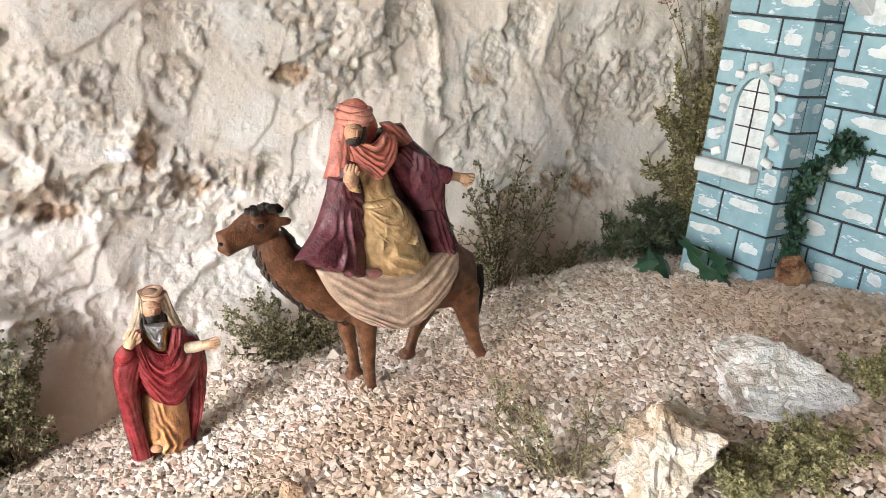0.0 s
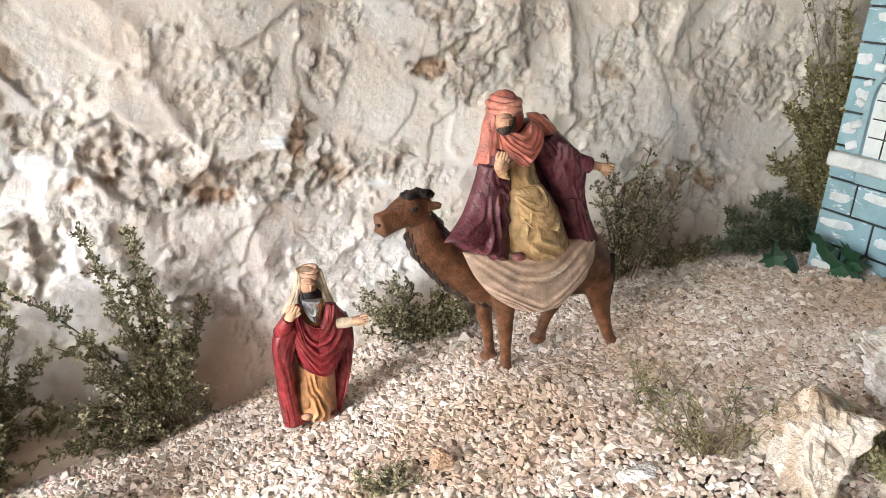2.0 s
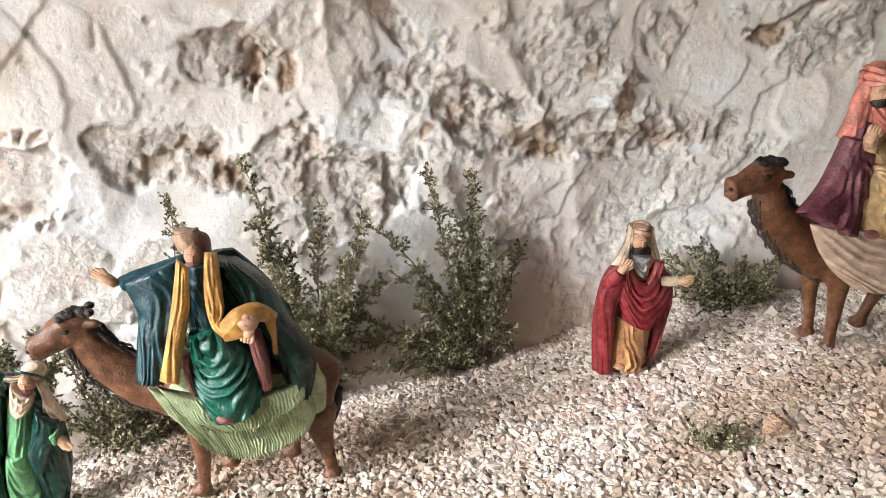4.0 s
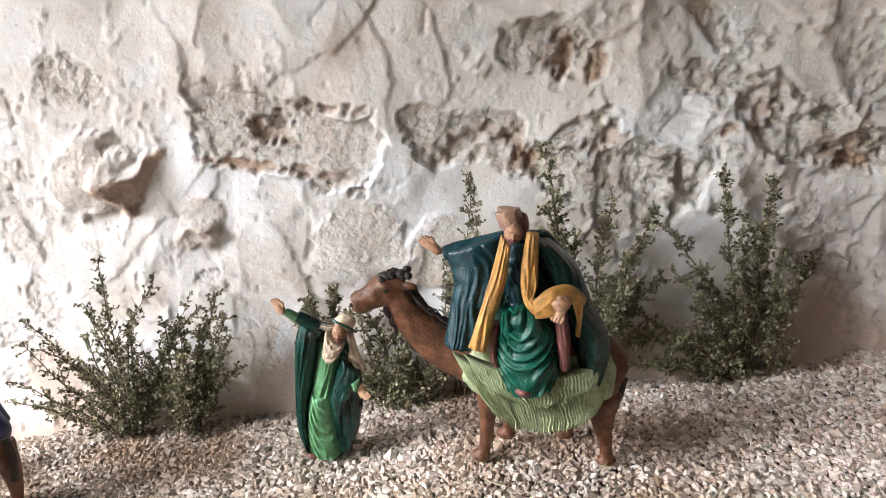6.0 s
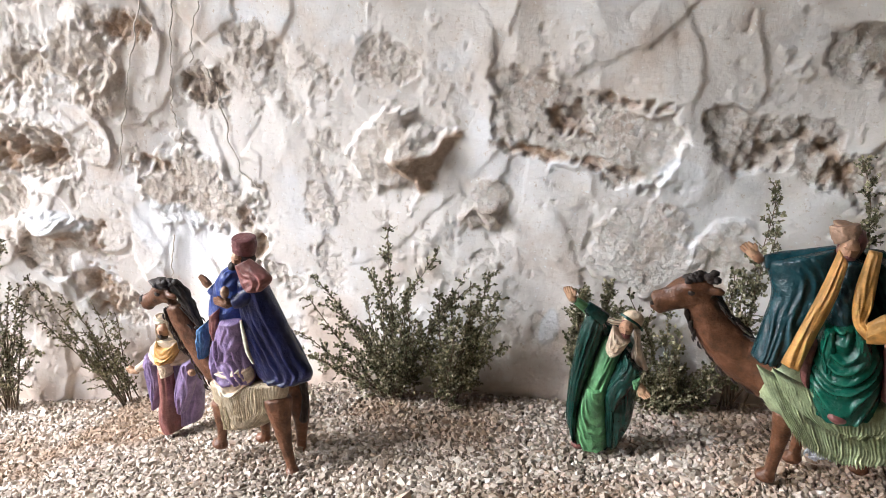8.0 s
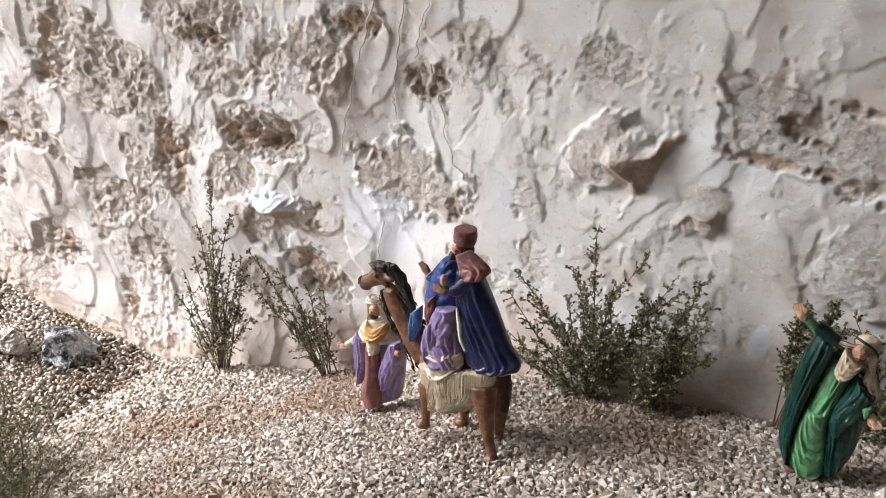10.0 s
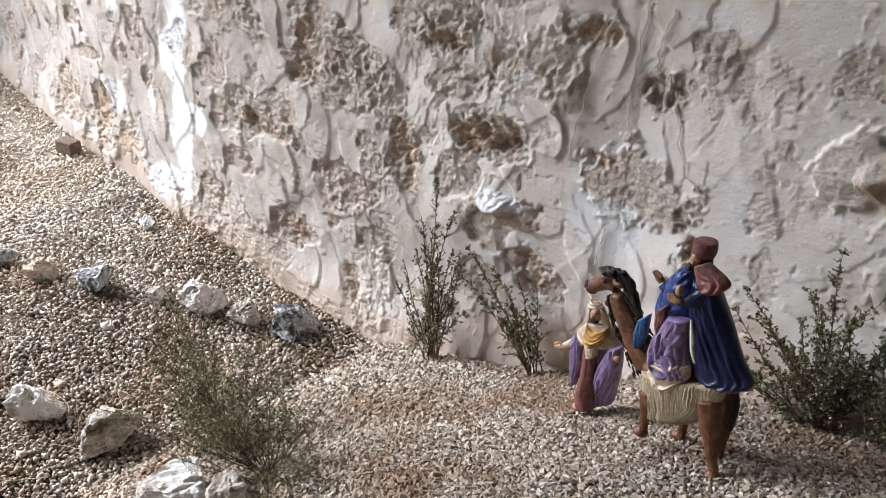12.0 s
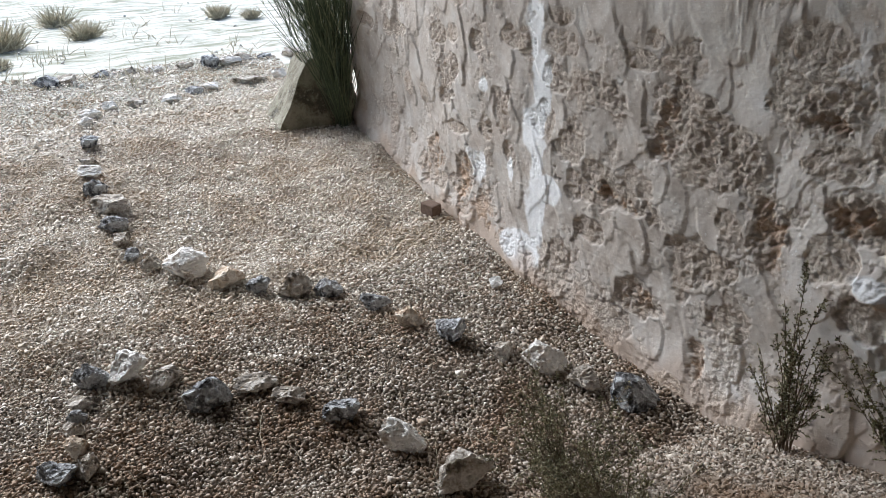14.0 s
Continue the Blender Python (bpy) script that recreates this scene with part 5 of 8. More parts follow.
def build_broom():
    rng = random.Random(8)
    v, f, tv, tf = [], [], [], []
    for _ in range(250):
        a = rng.uniform(0, 2 * math.pi)
        s = abs(rng.gauss(0, 0.20))
        d = Vector((math.cos(a) * s - 0.03, math.sin(a) * s - 0.07, 1))
        p = grow((rng.gauss(0, 0.02), rng.gauss(0, 0.02), -0.02), d, rng.uniform(0.6, 1.15), rng, 0.05, 0.0, 8)
        tube_into(v, f, p, 0.0024, 0.0010, 3)
        for _ in range(3):
            j = rng.randint(3, 7)
            tube_into(tv, tf, grow(p[j], (p[j] - p[j - 1]).normalized() + Vector((rng.gauss(0, 0.25), rng.gauss(0, 0.25), 0.1)), rng.uniform(0.15, 0.4), rng, 0.05, 0.0, 4), 0.0022, 0.001, 3)
    ob = new("broom_bush")
    ob.location = (-4.95, 0.90, float(ground_z(-4.95, 0.90)))
    st = new("branchwork", mesh_from("branchwork", v, f, M_BROOM))
    st.parent = ob
    tw = new("foliage", mesh_from("foliage", tv, tf, M_BROOM))
    tw.parent = ob
    tagged(ob, "tall dark green rush-like broom bush at the wall's end", "bush")


build_broom()


def tussock(x, y, r, seed):
    rng = random.Random(seed)
    v, f = [], []
    for _ in range(260):
        a = rng.uniform(0, 2 * math.pi)
        d = Vector((math.cos(a), math.sin(a), rng.uniform(0.4, 2.0)))
        p = grow((rng.gauss(0, r * 0.2), rng.gauss(0, r * 0.2), -0.01), d, r * rng.uniform(0.5, 1.1), rng, 0.1, -0.05, 4)
        tube_into(v, f, p, 0.006, 0.002, 3)
    ob = new("grass_tussock", mesh_from("grass_tussock", v, f, M_STRAW))
    ob.location = (x, y, float(ground_z(x, y)))
    tagged(ob, "dry straw-coloured grass tussock in the field", "grass", "field tussocks")


tussock(-8.6, -0.95, 0.28, 1)
tussock(-8.9, -0.30, 0.22, 2)
tussock(-7.6, -0.95, 0.10, 3)
tussock(-9.9, -0.55, 0.25, 4)
tussock(-9.2, 1.3, 0.12, 5)
tussock(-9.4, 1.0, 0.16, 6)


def build_field():
    """Loose stones and dry grass that thin out over the field."""
    rng = np.random.default_rng(17)
    n = 420
    x, y = -6.6 - 14 * rng.random(n) ** 1.6, rng.uniform(-6, 8, n)
    scatter_chips("field_stones", x, y, 0.035, 18, "pale stones scattered over the dry field", M_ROCK_WHITE, 0.1)
    r = random.Random(18)
    v, f = [], []
    for _ in range(260):
        cx, cy = -6.3 - 12 * r.random() ** 1.4, r.uniform(-5, 6)
        for _ in range(9):
            px, py = cx + r.gauss(0, 0.07), cy + r.gauss(0, 0.07)
            d = Vector((r.gauss(0, 0.7), r.gauss(0, 0.7), 1))
            p = grow((px, py, float(ground_z(px, py)) - 0.01), d, r.uniform(0.05, 0.16), r, 0.1, -0.1, 3)
            tube_into(v, f, p, 0.004, 0.0015, 3)
    tagged(new("dry_grass", mesh_from("dry_grass", v, f, M_STRAW)), "short dry grass in tufts over the pale field", "grass", kind="stuff")


build_field()


def build_straw():
    """Loose dry stalks on the gravel."""
    rng = random.Random(21)
    v, f = [], []
    for _ in range(150):
        x, y = rng.uniform(-4.2, -2.0), rng.uniform(-0.9, 0.8)
        a = rng.uniform(0, 6.3)
        p = grow((x, y, float(ground_z(x, y)) + 0.012), (math.cos(a), math.sin(a), 0), rng.uniform(0.06, 0.22), rng, 0.16, 0.0, 7)
        p = [Vector((q.x, q.y, float(ground_z(q.x, q.y)) + 0.011 + 0.006 * rng.random())) for q in p]
        tube_into(v, f, p, 0.0011, 0.0006, 3)
    for _ in range(40):
        x, y = rng.uniform(-1.6, 1.1), rng.uniform(0.5, 1.1)
        a = rng.uniform(0, 6.3)
        p = grow((x, y, 0), (math.cos(a), math.sin(a), 0), rng.uniform(0.02, 0.08), rng, 0.16, 0.0, 5)
        p = [Vector((q.x, q.y, float(ground_z(q.x, q.y)) + 0.009 + 0.004 * rng.random())) for q in p]
        tube_into(v, f, p, 0.0008, 0.0005, 3)
    tagged(new("straw", mesh_from("straw", v, f, M_STRAW)), "loose dry straw stalks strewn on the gravel", "straw", kind="stuff")


build_straw()


def wall_root(x0, z0, x1, z1, seed, r=0.0017):
    """A dead creeper stem that clings to the plaster."""
    rng = random.Random(seed)
    pts = []
    n = 26
    for i in range(n):
        w = i / (n - 1)
        x = x0 + (x1 - x0) * w + 0.010 * noise.noise(Vector((w * 5, seed, 0)))
        z = z0 + (z1 - z0) * w
        out, _, _ = wall_relief(np.array([[x]]), np.array([[z]]))
        pts.append(Vector((x, float(wall_y(x) - out[0, 0]) - 0.004, z)))
    v, f = [], []
    tube_into(v, f, pts, r, r * 0.7, 5)
    ob = new("creeper_stem", mesh_from("creeper_stem", v, f, M_ROOT))
    tagged(ob, "thin dead plaster-coloured creeper stem on the wall", "creeper", "creeper stems")


wall_root(-1.580, 1.068, -1.617, 0.904, 1)
wall_root(-1.617, 0.904, -1.652, 0.723, 2)
wall_root(-1.513, 1.076, -1.531, 0.883, 3)
wall_root(-1.531, 0.883, -1.520, 0.834, 4)
wall_root(-1.459, 1.084, -1.486, 0.967, 5)
wall_root(-1.506, 0.830, -1.516, 0.746, 6)
wall_root(-1.532, 0.605, -1.540, 0.509, 7)
wall_root(-1.447, 0.963, -1.381, 0.774, 8)
wall_root(-1.381, 0.774, -1.331, 0.750, 9)


# ---------------------------------------------------------------- painted toy castle
def brick_block(bm, lo, hi):
    box_into(bm, lo, hi, 0.0012)


def castle_face(castle, name, axis, plane, a0, a1, z0, z1, outward, length, seed, skip=None):
    """Rows of painted bricks on one face; the dark core shows in the joints."""
    rng = random.Random(seed)
    row_h, gap, depth = 0.0567, 0.0038, 0.003
    rows = int((z1 - z0) / row_h) + 1
    for r in range(rows):
        zb, zt = z0 + r * row_h + gap / 2, min(z0 + (r + 1) * row_h - gap / 2, z1)
        if zt - zb < 0.01:
            continue
        cuts = [a0]
        c = a0 + (length * 0.5 if r % 2 else length) * rng.uniform(0.92, 1.08)
        while c < a1 - length * 0.2:
            cuts.append(c)
            c += length * rng.uniform(0.94, 1.06)
        cuts.append(a1)
        for p, q in zip(cuts, cuts[1:]):
            lo_a = p + (gap / 2 if p > a0 else 0)
            hi_a = q - (gap / 2 if q < a1 else 0)
            if skip and lo_a < skip[1] and hi_a > skip[0] and zb < skip[3] and zt > skip[2]:
                pieces = [(lo_a, min(hi_a, skip[0])), (max(lo_a, skip[1]), hi_a)]
            else:
                pieces = [(lo_a, hi_a)]
            for u, v in pieces:
                if v - u < 0.006:
                    continue
                bm = bmesh.new()
                if axis == "x":
                    xs = sorted((plane, plane + outward * depth))
                    brick_block(bm, (xs[0], u, zb), (xs[1], v, zt))
                else:
                    ys = sorted((plane, plane + outward * depth))
                    brick_block(bm, (u, ys[0], zb), (v, ys[1], zt))
                ob = part(name, bm, M_CASTLE, castle)
                for k in range(2 if v - u > 0.05 and rng.random() < 0.6 else 1):
                    dab(ob, axis, plane + outward * (depth + 0.0008 + 0.0006 * k), u, v, zb, zt, rng)


def dab(brick, axis, plane, u, v, zb, zt, rng):
    """A ragged stroke of white paint on a brick."""
    hw = (v - u) * rng.uniform(0.24, 0.40)
    hh = (zt - zb) * rng.uniform(0.12, 0.19)
    cu, cz, slope = rng.uniform(u + hw * 1.1, max(v - hw * 1.1, u + hw * 1.11)), rng.uniform(zb + 0.25 * (zt - zb), zt - 0.22 * (zt - zb)), rng.uniform(-0.10, 0.16)
    bm = bmesh.new()
    n = 22
    ring = []
    for k in range(n):
        w = 2 * math.pi * k / n
        c, z = math.cos(w), math.sin(w)
        a = cu + hw * math.copysign(abs(c) ** 0.6, c) * rng.uniform(0.88, 1.05)
        h = cz + hh * math.copysign(abs(z) ** 0.7, z) * rng.uniform(0.75, 1.1) + slope * (a - cu)
        a, h = min(max(a, u + 0.001), v - 0.001), min(max(h, zb + 0.001), zt - 0.001)
        ring.append(bm.verts.new((plane, a, h) if axis == "x" else (a, plane, h)))
    mid = bm.verts.new((plane, cu, cz) if axis == "x" else (cu, plane, cz))
    for k in range(n):
        bm.faces.new((mid, ring[k], ring[(k + 1) % n]))
    part("paint_dab", bm, M_CASTLE_WHITE, brick)


def build_castle():
    z0, z1 = 0.90, 1.72
    castle = new("toy_castle")
    core = bmesh.new()
    box_into(core, (1.118, 0.723, z0), (1.30, 0.873, z1))
    part("tower_core", core, M_CASTLE_JOINT, castle, "black painted core in the joints")
    core = bmesh.new()
    box_into(core, (1.193, 0.30, z0), (1.30, 0.7225, z1 - 0.1))
    part("wall_core", core, M_CASTLE_JOINT, castle)
    window = (0.757, 0.827, 1.165, 1.315)
    castle_face(castle, "brick", "x", 1.118, 0.720, 0.876, 0.948, z1, -1, 0.105, 1, window)
    castle_face(castle, "brick", "y", 0.723, 1.1155, 1.19, 0.948, z1, -1, 0.060, 2)
    castle_face(castle, "brick", "x", 1.193, 0.545, 0.7195, 0.935, z1 - 0.1, -1, 0.098, 3)
    # corner post, sill, window with bars, quoins, corbel
    bm = bmesh.new()
    box_into(bm, (1.165, 0.45, z0), (1.19, 0.541, z1 - 0.1), 0.003)
    part("corner_post", bm, M_CASTLE_PLAIN, castle)
    bm = bmesh.new()
    box_into(bm, (1.088, 0.756, 1.142), (1.1145, 0.868, 1.166), 0.003)
    part("window_sill", bm, M_CASTLE_WHITE, castle, "white painted sill")
    bm = bmesh.new()
    box_into(bm, (1.1155, 0.7575, 1.119), (1.1178, 0.8265, 1.343))
    part("window_backing", bm, M_CASTLE_PLAIN, castle)
    # arched pane, set on the core between the bricks
    bm = bmesh.new()
    outline = [(0.760, 1.167), (0.824, 1.167), (0.824, 1.255)]
    outline += [(0.792 + 0.032 * math.cos(w), 1.255 + 0.052 * math.sin(w)) for w in [math.pi * k / 10 for k in range(1, 10)]]
    outline += [(0.760, 1.255)]
    f = bm.faces.new([bm.verts.new((1.1150, y, z)) for y, z in outline])
    ext = bmesh.ops.extrude_face_region(bm, geom=[f])
    for v in ext["geom"]:
        if isinstance(v, bmesh.types.BMVert):
            v.co.x += 0.0008
    pane = part("window_pane", bm, M_CASTLE_WHITE, castle, "white painted window pane")
    for y in (0.792,):
        bm = bmesh.new()
        box_into(bm, (1.1136, y - 0.0010, 1.167), (1.1149, y + 0.0012, 1.305))
        part("bar", bm, M_CASTLE_JOINT, pane)
    for z in (1.198, 1.228, 1.258, 1.285):
        bm = bmesh.new()
        box_into(bm, (1.1136, 0.764, z - 0.0010), (1.1149, 0.820, z + 0.0010))
        part("bar", bm, M_CASTLE_JOINT, pane)
    # the arch around the pane
    bm = bmesh.new()
    ins, outs = [], []
    for k in range(13):
        w = math.pi * k / 12
        ins.append((0.792 + 0.033 * math.cos(w), 1.255 + 0.053 * math.sin(w)))
        outs.append((0.792 + 0.043 * math.cos(w), 1.255 + 0.064 * math.sin(w)))
    ins = [(0.825, 1.167)] + ins + [(0.759, 1.167)]
    outs = [(0.835, 1.167)] + outs + [(0.749, 1.167)]
    rows = []
    for (iy, iz), (oy, oz) in zip(ins, outs):
        rows.append([bm.verts.new((1.1155, iy, iz)), bm.verts.new((1.1080, iy, iz)), bm.verts.new((1.1080, oy, oz)), bm.verts.new((1.1155, oy, oz))])
    for p, q in zip(rows, rows[1:]):
        for k in range(4):
            bm.faces.new((p[k], p[(k + 1) % 4], q[(k + 1) % 4], q[k]))
    bmesh.ops.recalc_face_normals(bm, faces=bm.faces)
    part("arch", bm, M_CASTLE_PLAIN, castle, "pale blue window arch")
    rng = random.Random(5)
    for k in range(12):
        w = math.pi * (k - 2) / 7.0
        if k < 2 or k > 9:
            y, z = (0.842 if k > 9 else 0.744), 1.180 + 0.035 * (k % 2)
        else:
            y, z = 0.792 - 0.052 * math.cos(w), 1.250 + 0.075 * math.sin(w)
        bm = bmesh.new()
        s = rng.uniform(0.007, 0.011)
        box_into(bm, (-0.006, -s, -s * 0.7), (0.004, s, s * 0.7), 0.002)
        bmesh.ops.transform(bm, matrix=Matrix.Translation((1.110, y, z)) @ Matrix.Rotation(rng.uniform(-0.6, 0.6), 4, "X"), verts=bm.verts)
        part("quoin", bm, M_CASTLE_WHITE, castle, "white quoin block" if k == 0 else "")
    for y, z in ((0.690, 1.415), (0.600, 1.415)):
        bm = bmesh.new()
        box_into(bm, (1.150, y - 0.012, z), (1.1895, y + 0.012, z + 0.05), 0.002)
        for v in bm.verts:
            if v.co.z < z + 0.02 and v.co.x < 1.17:
                v.co.z += 0.02
        part("corbel", bm, M_CASTLE_WHITE, castle)
    bm = bmesh.new()
    box_into(bm, (1.145, 0.545, 1.466), (1.1895, 0.7195, 1.50), 0.003)
    part("ledge", bm, M_CASTLE_WHITE, castle)
    tagged(castle, "pale blue toy castle of white-dabbed painted bricks", "castle")


def castle_material():
    m, nt, b = node_material("castle_paint", 0.6)
    v = coords(nt)
    n = tex_noise(nt, v, 40, 4)
    col = ramp(nt, n, [(0.3, (0.20, 0.34, 0.41)), (0.55, (0.25, 0.40, 0.47)), (0.8, (0.31, 0.46, 0.52))])
    st = coords(nt, (26, 26, 75))
    streak = tex_noise(nt, st, 1.0, 3, 0.5, 0.3)
    rag = tex_noise(nt, coords(nt, (120, 120, 420)), 1.0, 2)
    both = mix(nt, 0.28, streak, rag)
    col = mix(nt, grey(nt, both, 0.585, 0.63), col, (0.62, 0.69, 0.72))
    nt.links.new(col, b.inputs["Base Color"])
    bump(nt, b, both, 0.3, 0.002)
    return m


M_CASTLE = castle_material()
M_CASTLE_PLAIN = painted("castle_blue", (0.28, 0.43, 0.49), 0.6, 0.9, 1.1, 30)
M_CASTLE_WHITE = painted("castle_white", (0.68, 0.71, 0.72), 0.6, 0.9, 1.05, 30)
M_CASTLE_JOINT = painted("castle_black", (0.022, 0.026, 0.03), 0.7)
build_castle()


# ---------------------------------------------------------------- ivy on the castle
def lobed_leaf(bm, m, size):
    pts = [(0, 0), (0.25, -0.12), (0.55, -0.05), (0.42, 0.18), (0.85, 0.30), (0.55, 0.45), (0.62, 0.75), (0.28, 0.62), (0.0, 1.1)]
    ring = pts + [(-x, y) for x, y in pts[-2:0:-1]]
    mid = bm.verts.new(m @ Vector((0, 0.4 * size, 0.10 * size)))
    vs = [bm.verts.new(m @ Vector((x * size, y * size, -0.10 * abs(x) * size + 0.05 * size * math.sin(y * 5)))) for x, y in ring]
    for k in range(len(vs)):
        bm.faces.new((mid, vs[k], vs[(k + 1) % len(vs)]))


def build_ground_ivy():
    rng = random.Random(4)
    ob = new("ivy_sprig")
    spots = ((1.070, 0.800, 0.985, 0.052), (1.085, 0.845, 1.005, 0.048), (1.060, 0.760, 0.978, 0.050), (1.075, 0.730, 0.975, 0.042), (1.060, 0.850, 0.965, 0.045), (1.050, 0.890, 0.955, 0.040), (1.075, 0.775, 1.005, 0.040))
    for x, y, z, s in spots:
        bm = bmesh.new()
        m = Matrix.Translation((x, y, z)) @ Euler((rng.uniform(0.3, 1.0), rng.uniform(-0.9, -0.4), rng.uniform(0, 6.28))).to_matrix().to_4x4()
        lobed_leaf(bm, m, s)
        part("leaf", bm, M_IVY, ob)
    tagged(ob, "dark green lobed artificial ivy leaves at the castle's foot", "ivy")


def build_climber():
    rng = random.Random(14)
    ob = new("ivy_climber")
    sv, sf, bm = [], [], bmesh.new()
    path = [Vector((1.165, 0.690, 0.985)), Vector((1.16, 0.700, 1.06)), Vector((1.16, 0.700, 1.13)), Vector((1.165, 0.692, 1.18)), Vector((1.18, 0.672, 1.215)), Vector((1.182, 0.640, 1.225))]
    for s in range(5):
        off = [p + Vector((rng.uniform(-0.006, 0), rng.gauss(0, 0.007), rng.gauss(0, 0.006))) for p in path]
        tube_into(sv, sf, off, 0.0012, 0.001, 4)
        for _ in range(70):
            u = rng.uniform(0, len(off) - 1.01)
            j = int(u)
            p = off[j].lerp(off[j + 1], u - j) + Vector((rng.gauss(-0.004, 0.004), rng.gauss(0, 0.008), rng.gauss(0, 0.006)))
            m = Matrix.Translation(p) @ Euler((rng.uniform(0, 6.3), rng.uniform(0, 6.3), rng.uniform(0, 6.3))).to_matrix().to_4x4()
            lobed_leaf(bm, m, rng.uniform(0.007, 0.014))
    st = new("branchwork", mesh_from("branchwork", sv, sf, M_IVY))
    st.parent = ob
    part("foliage", bm, M_IVY, ob)
    tagged(ob, "dark green artificial ivy trailing up the castle wall", "ivy")


M_IVY = foliage("ivy_leaf", [(0.0, (0.006, 0.028, 0.012)), (0.6, (0.012, 0.048, 0.022)), (1.0, (0.025, 0.075, 0.038))], 0.4)
build_ground_ivy()
build_climber()


# ---------------------------------------------------------------- clay figures
class Clay:
    """Gathers the forms of one figure into a single mesh."""

    def __init__(self):
        self.v, self.f, self.i, self.mats, self.ridge = [], [], [], [], []

    def slot(self, m):
        if m not in self.mats:
            self.mats.append(m)
        return self.mats.index(m)

    def tube(self, m, pts, ra, rb, kv=0, av=0.0, ks=0, as_=0.0, rings=30, sides=44, seed=0, rough=0.02, cap=0.35, hem=0.0):
        """A swept form. ra: half widths across, rb: half depths. kv, av: folds along it; ks, as_: hanging folds; hem: how uneven its first end hangs."""
        pts = [Vector(p) for p in pts]
        n = len(pts)
        slot, start = self.slot(m), len(self.v)

        def at(arr, w):
            t = w * (n - 1)
            j = min(int(t), n - 2)
            a, b, c, d = arr[max(j - 1, 0)], arr[j], arr[j + 1], arr[min(j + 2, n - 1)]
            t -= j
            return 0.5 * ((2 * b) + (c - a) * t + (2 * a - 5 * b + 4 * c - d) * t * t + (3 * b - a - 3 * c + d) * t * t * t)
        depth = Vector((0, 1, 0))
        off = Vector((seed * 3.1, seed * 1.7, 0))
        for r in range(rings + 1):
            w = r / rings
            p = at(pts, w)
            t = at(pts, min(w + 0.02, 1)) - at(pts, max(w - 0.02, 0))
            t.normalize()
            s = t.cross(depth)
            if s.length < 0.2:
                s = t.cross(Vector((0, 0, 1)))
            s.normalize()
            d = s.cross(t).normalized()
            a, b = at(ra, w), at(rb, w)
            edge = min(w, 1 - w) * rings
            if edge < 2:
                k = (1 - (1 - edge / 2) ** 2) ** 0.5
                a, b = a * (1 - cap + cap * k), b * (1 - cap + cap * k)
            for q in range(sides):
                th = 2 * math.pi * q / sides
                c, z = math.cos(th), math.sin(th)
                fold = 0.0
                if kv:
                    ph = kv * th + 1.7 * seed + 2.6 * noise.noise(Vector((w * 2.4, seed, c * 1.2))) + 1.3 * noise.noise(Vector((w * 5, c * 2, seed + 4)))
                    ph2 = 1.9 * kv * th + 0.9 * seed + 3.0 * noise.noise(Vector((w * 3.1, z * 1.5, seed + 7)))
                    fold += 1.5 * av * (1 - 2 * abs(math.sin(ph * 0.5)) ** 0.7) + 0.7 * av * (1 - 2 * abs(math.sin(ph2 * 0.5)) ** 0.6)
                if ks:
                    x = w * ks + 1.0 * c * c + 0.5 * noise.noise(Vector((c * 1.5, z * 1.5, seed + w * 2)))
                    fold += 1.5 * as_ * (1 - 2 * abs(2 * (x - math.floor(x)) - 1) ** 0.7)
                fold += rough * noise.noise(Vector((c * 2.5, z * 2.5, w * 6)) + off) + 0.5 * rough * noise.noise(Vector((c * 6, z * 6, w * 15)) + off)
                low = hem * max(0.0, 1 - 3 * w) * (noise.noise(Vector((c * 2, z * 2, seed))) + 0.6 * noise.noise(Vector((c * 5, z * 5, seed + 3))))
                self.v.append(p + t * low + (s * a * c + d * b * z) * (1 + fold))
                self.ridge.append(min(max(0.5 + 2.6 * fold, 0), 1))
        for r in range(rings):
            for q in range(sides):
                k = start + r * sides
                self.f.append((k + q, k + (q + 1) % sides, k + sides + (q + 1) % sides, k + sides + q))
                self.i.append(slot)
        for k, rev in ((start, True), (start + rings * sides, False)):
            ring = [k + q for q in range(sides)]
            self.f.append(tuple(reversed(ring)) if rev else tuple(ring))
            self.i.append(slot)

    def blob(self, m, c, r, seed=0, rough=0.05, turn=(0, 0, 0)):
        slot, start = self.slot(m), len(self.v)
        c, e = Vector(c), Euler([radians(a) for a in turn]).to_matrix()
        nu, nv = 18, 11
        off = Vector((seed * 5.3, seed * 2.9, 1))
        for a in range(nv + 1):
            ph = math.pi * a / nv
            for b in range(nu):
                th = 2 * math.pi * b / nu
                d = Vector((math.sin(ph) * math.cos(th), math.sin(ph) * math.sin(th), math.cos(ph)))
                k = 1 + rough * noise.noise(d * 2.5 + off) + rough * 0.6 * noise.noise(d * 6 + off)
                self.v.append(c + e @ Vector((d.x * r[0] * k, d.y * r[1] * k, d.z * r[2] * k)))
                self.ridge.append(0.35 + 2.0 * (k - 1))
        for a in range(nv):
            for b in range(nu):
                k = start + a * nu
                self.f.append((k + b, k + nu + b, k + nu + (b + 1) % nu, k + (b + 1) % nu))
                self.i.append(slot)

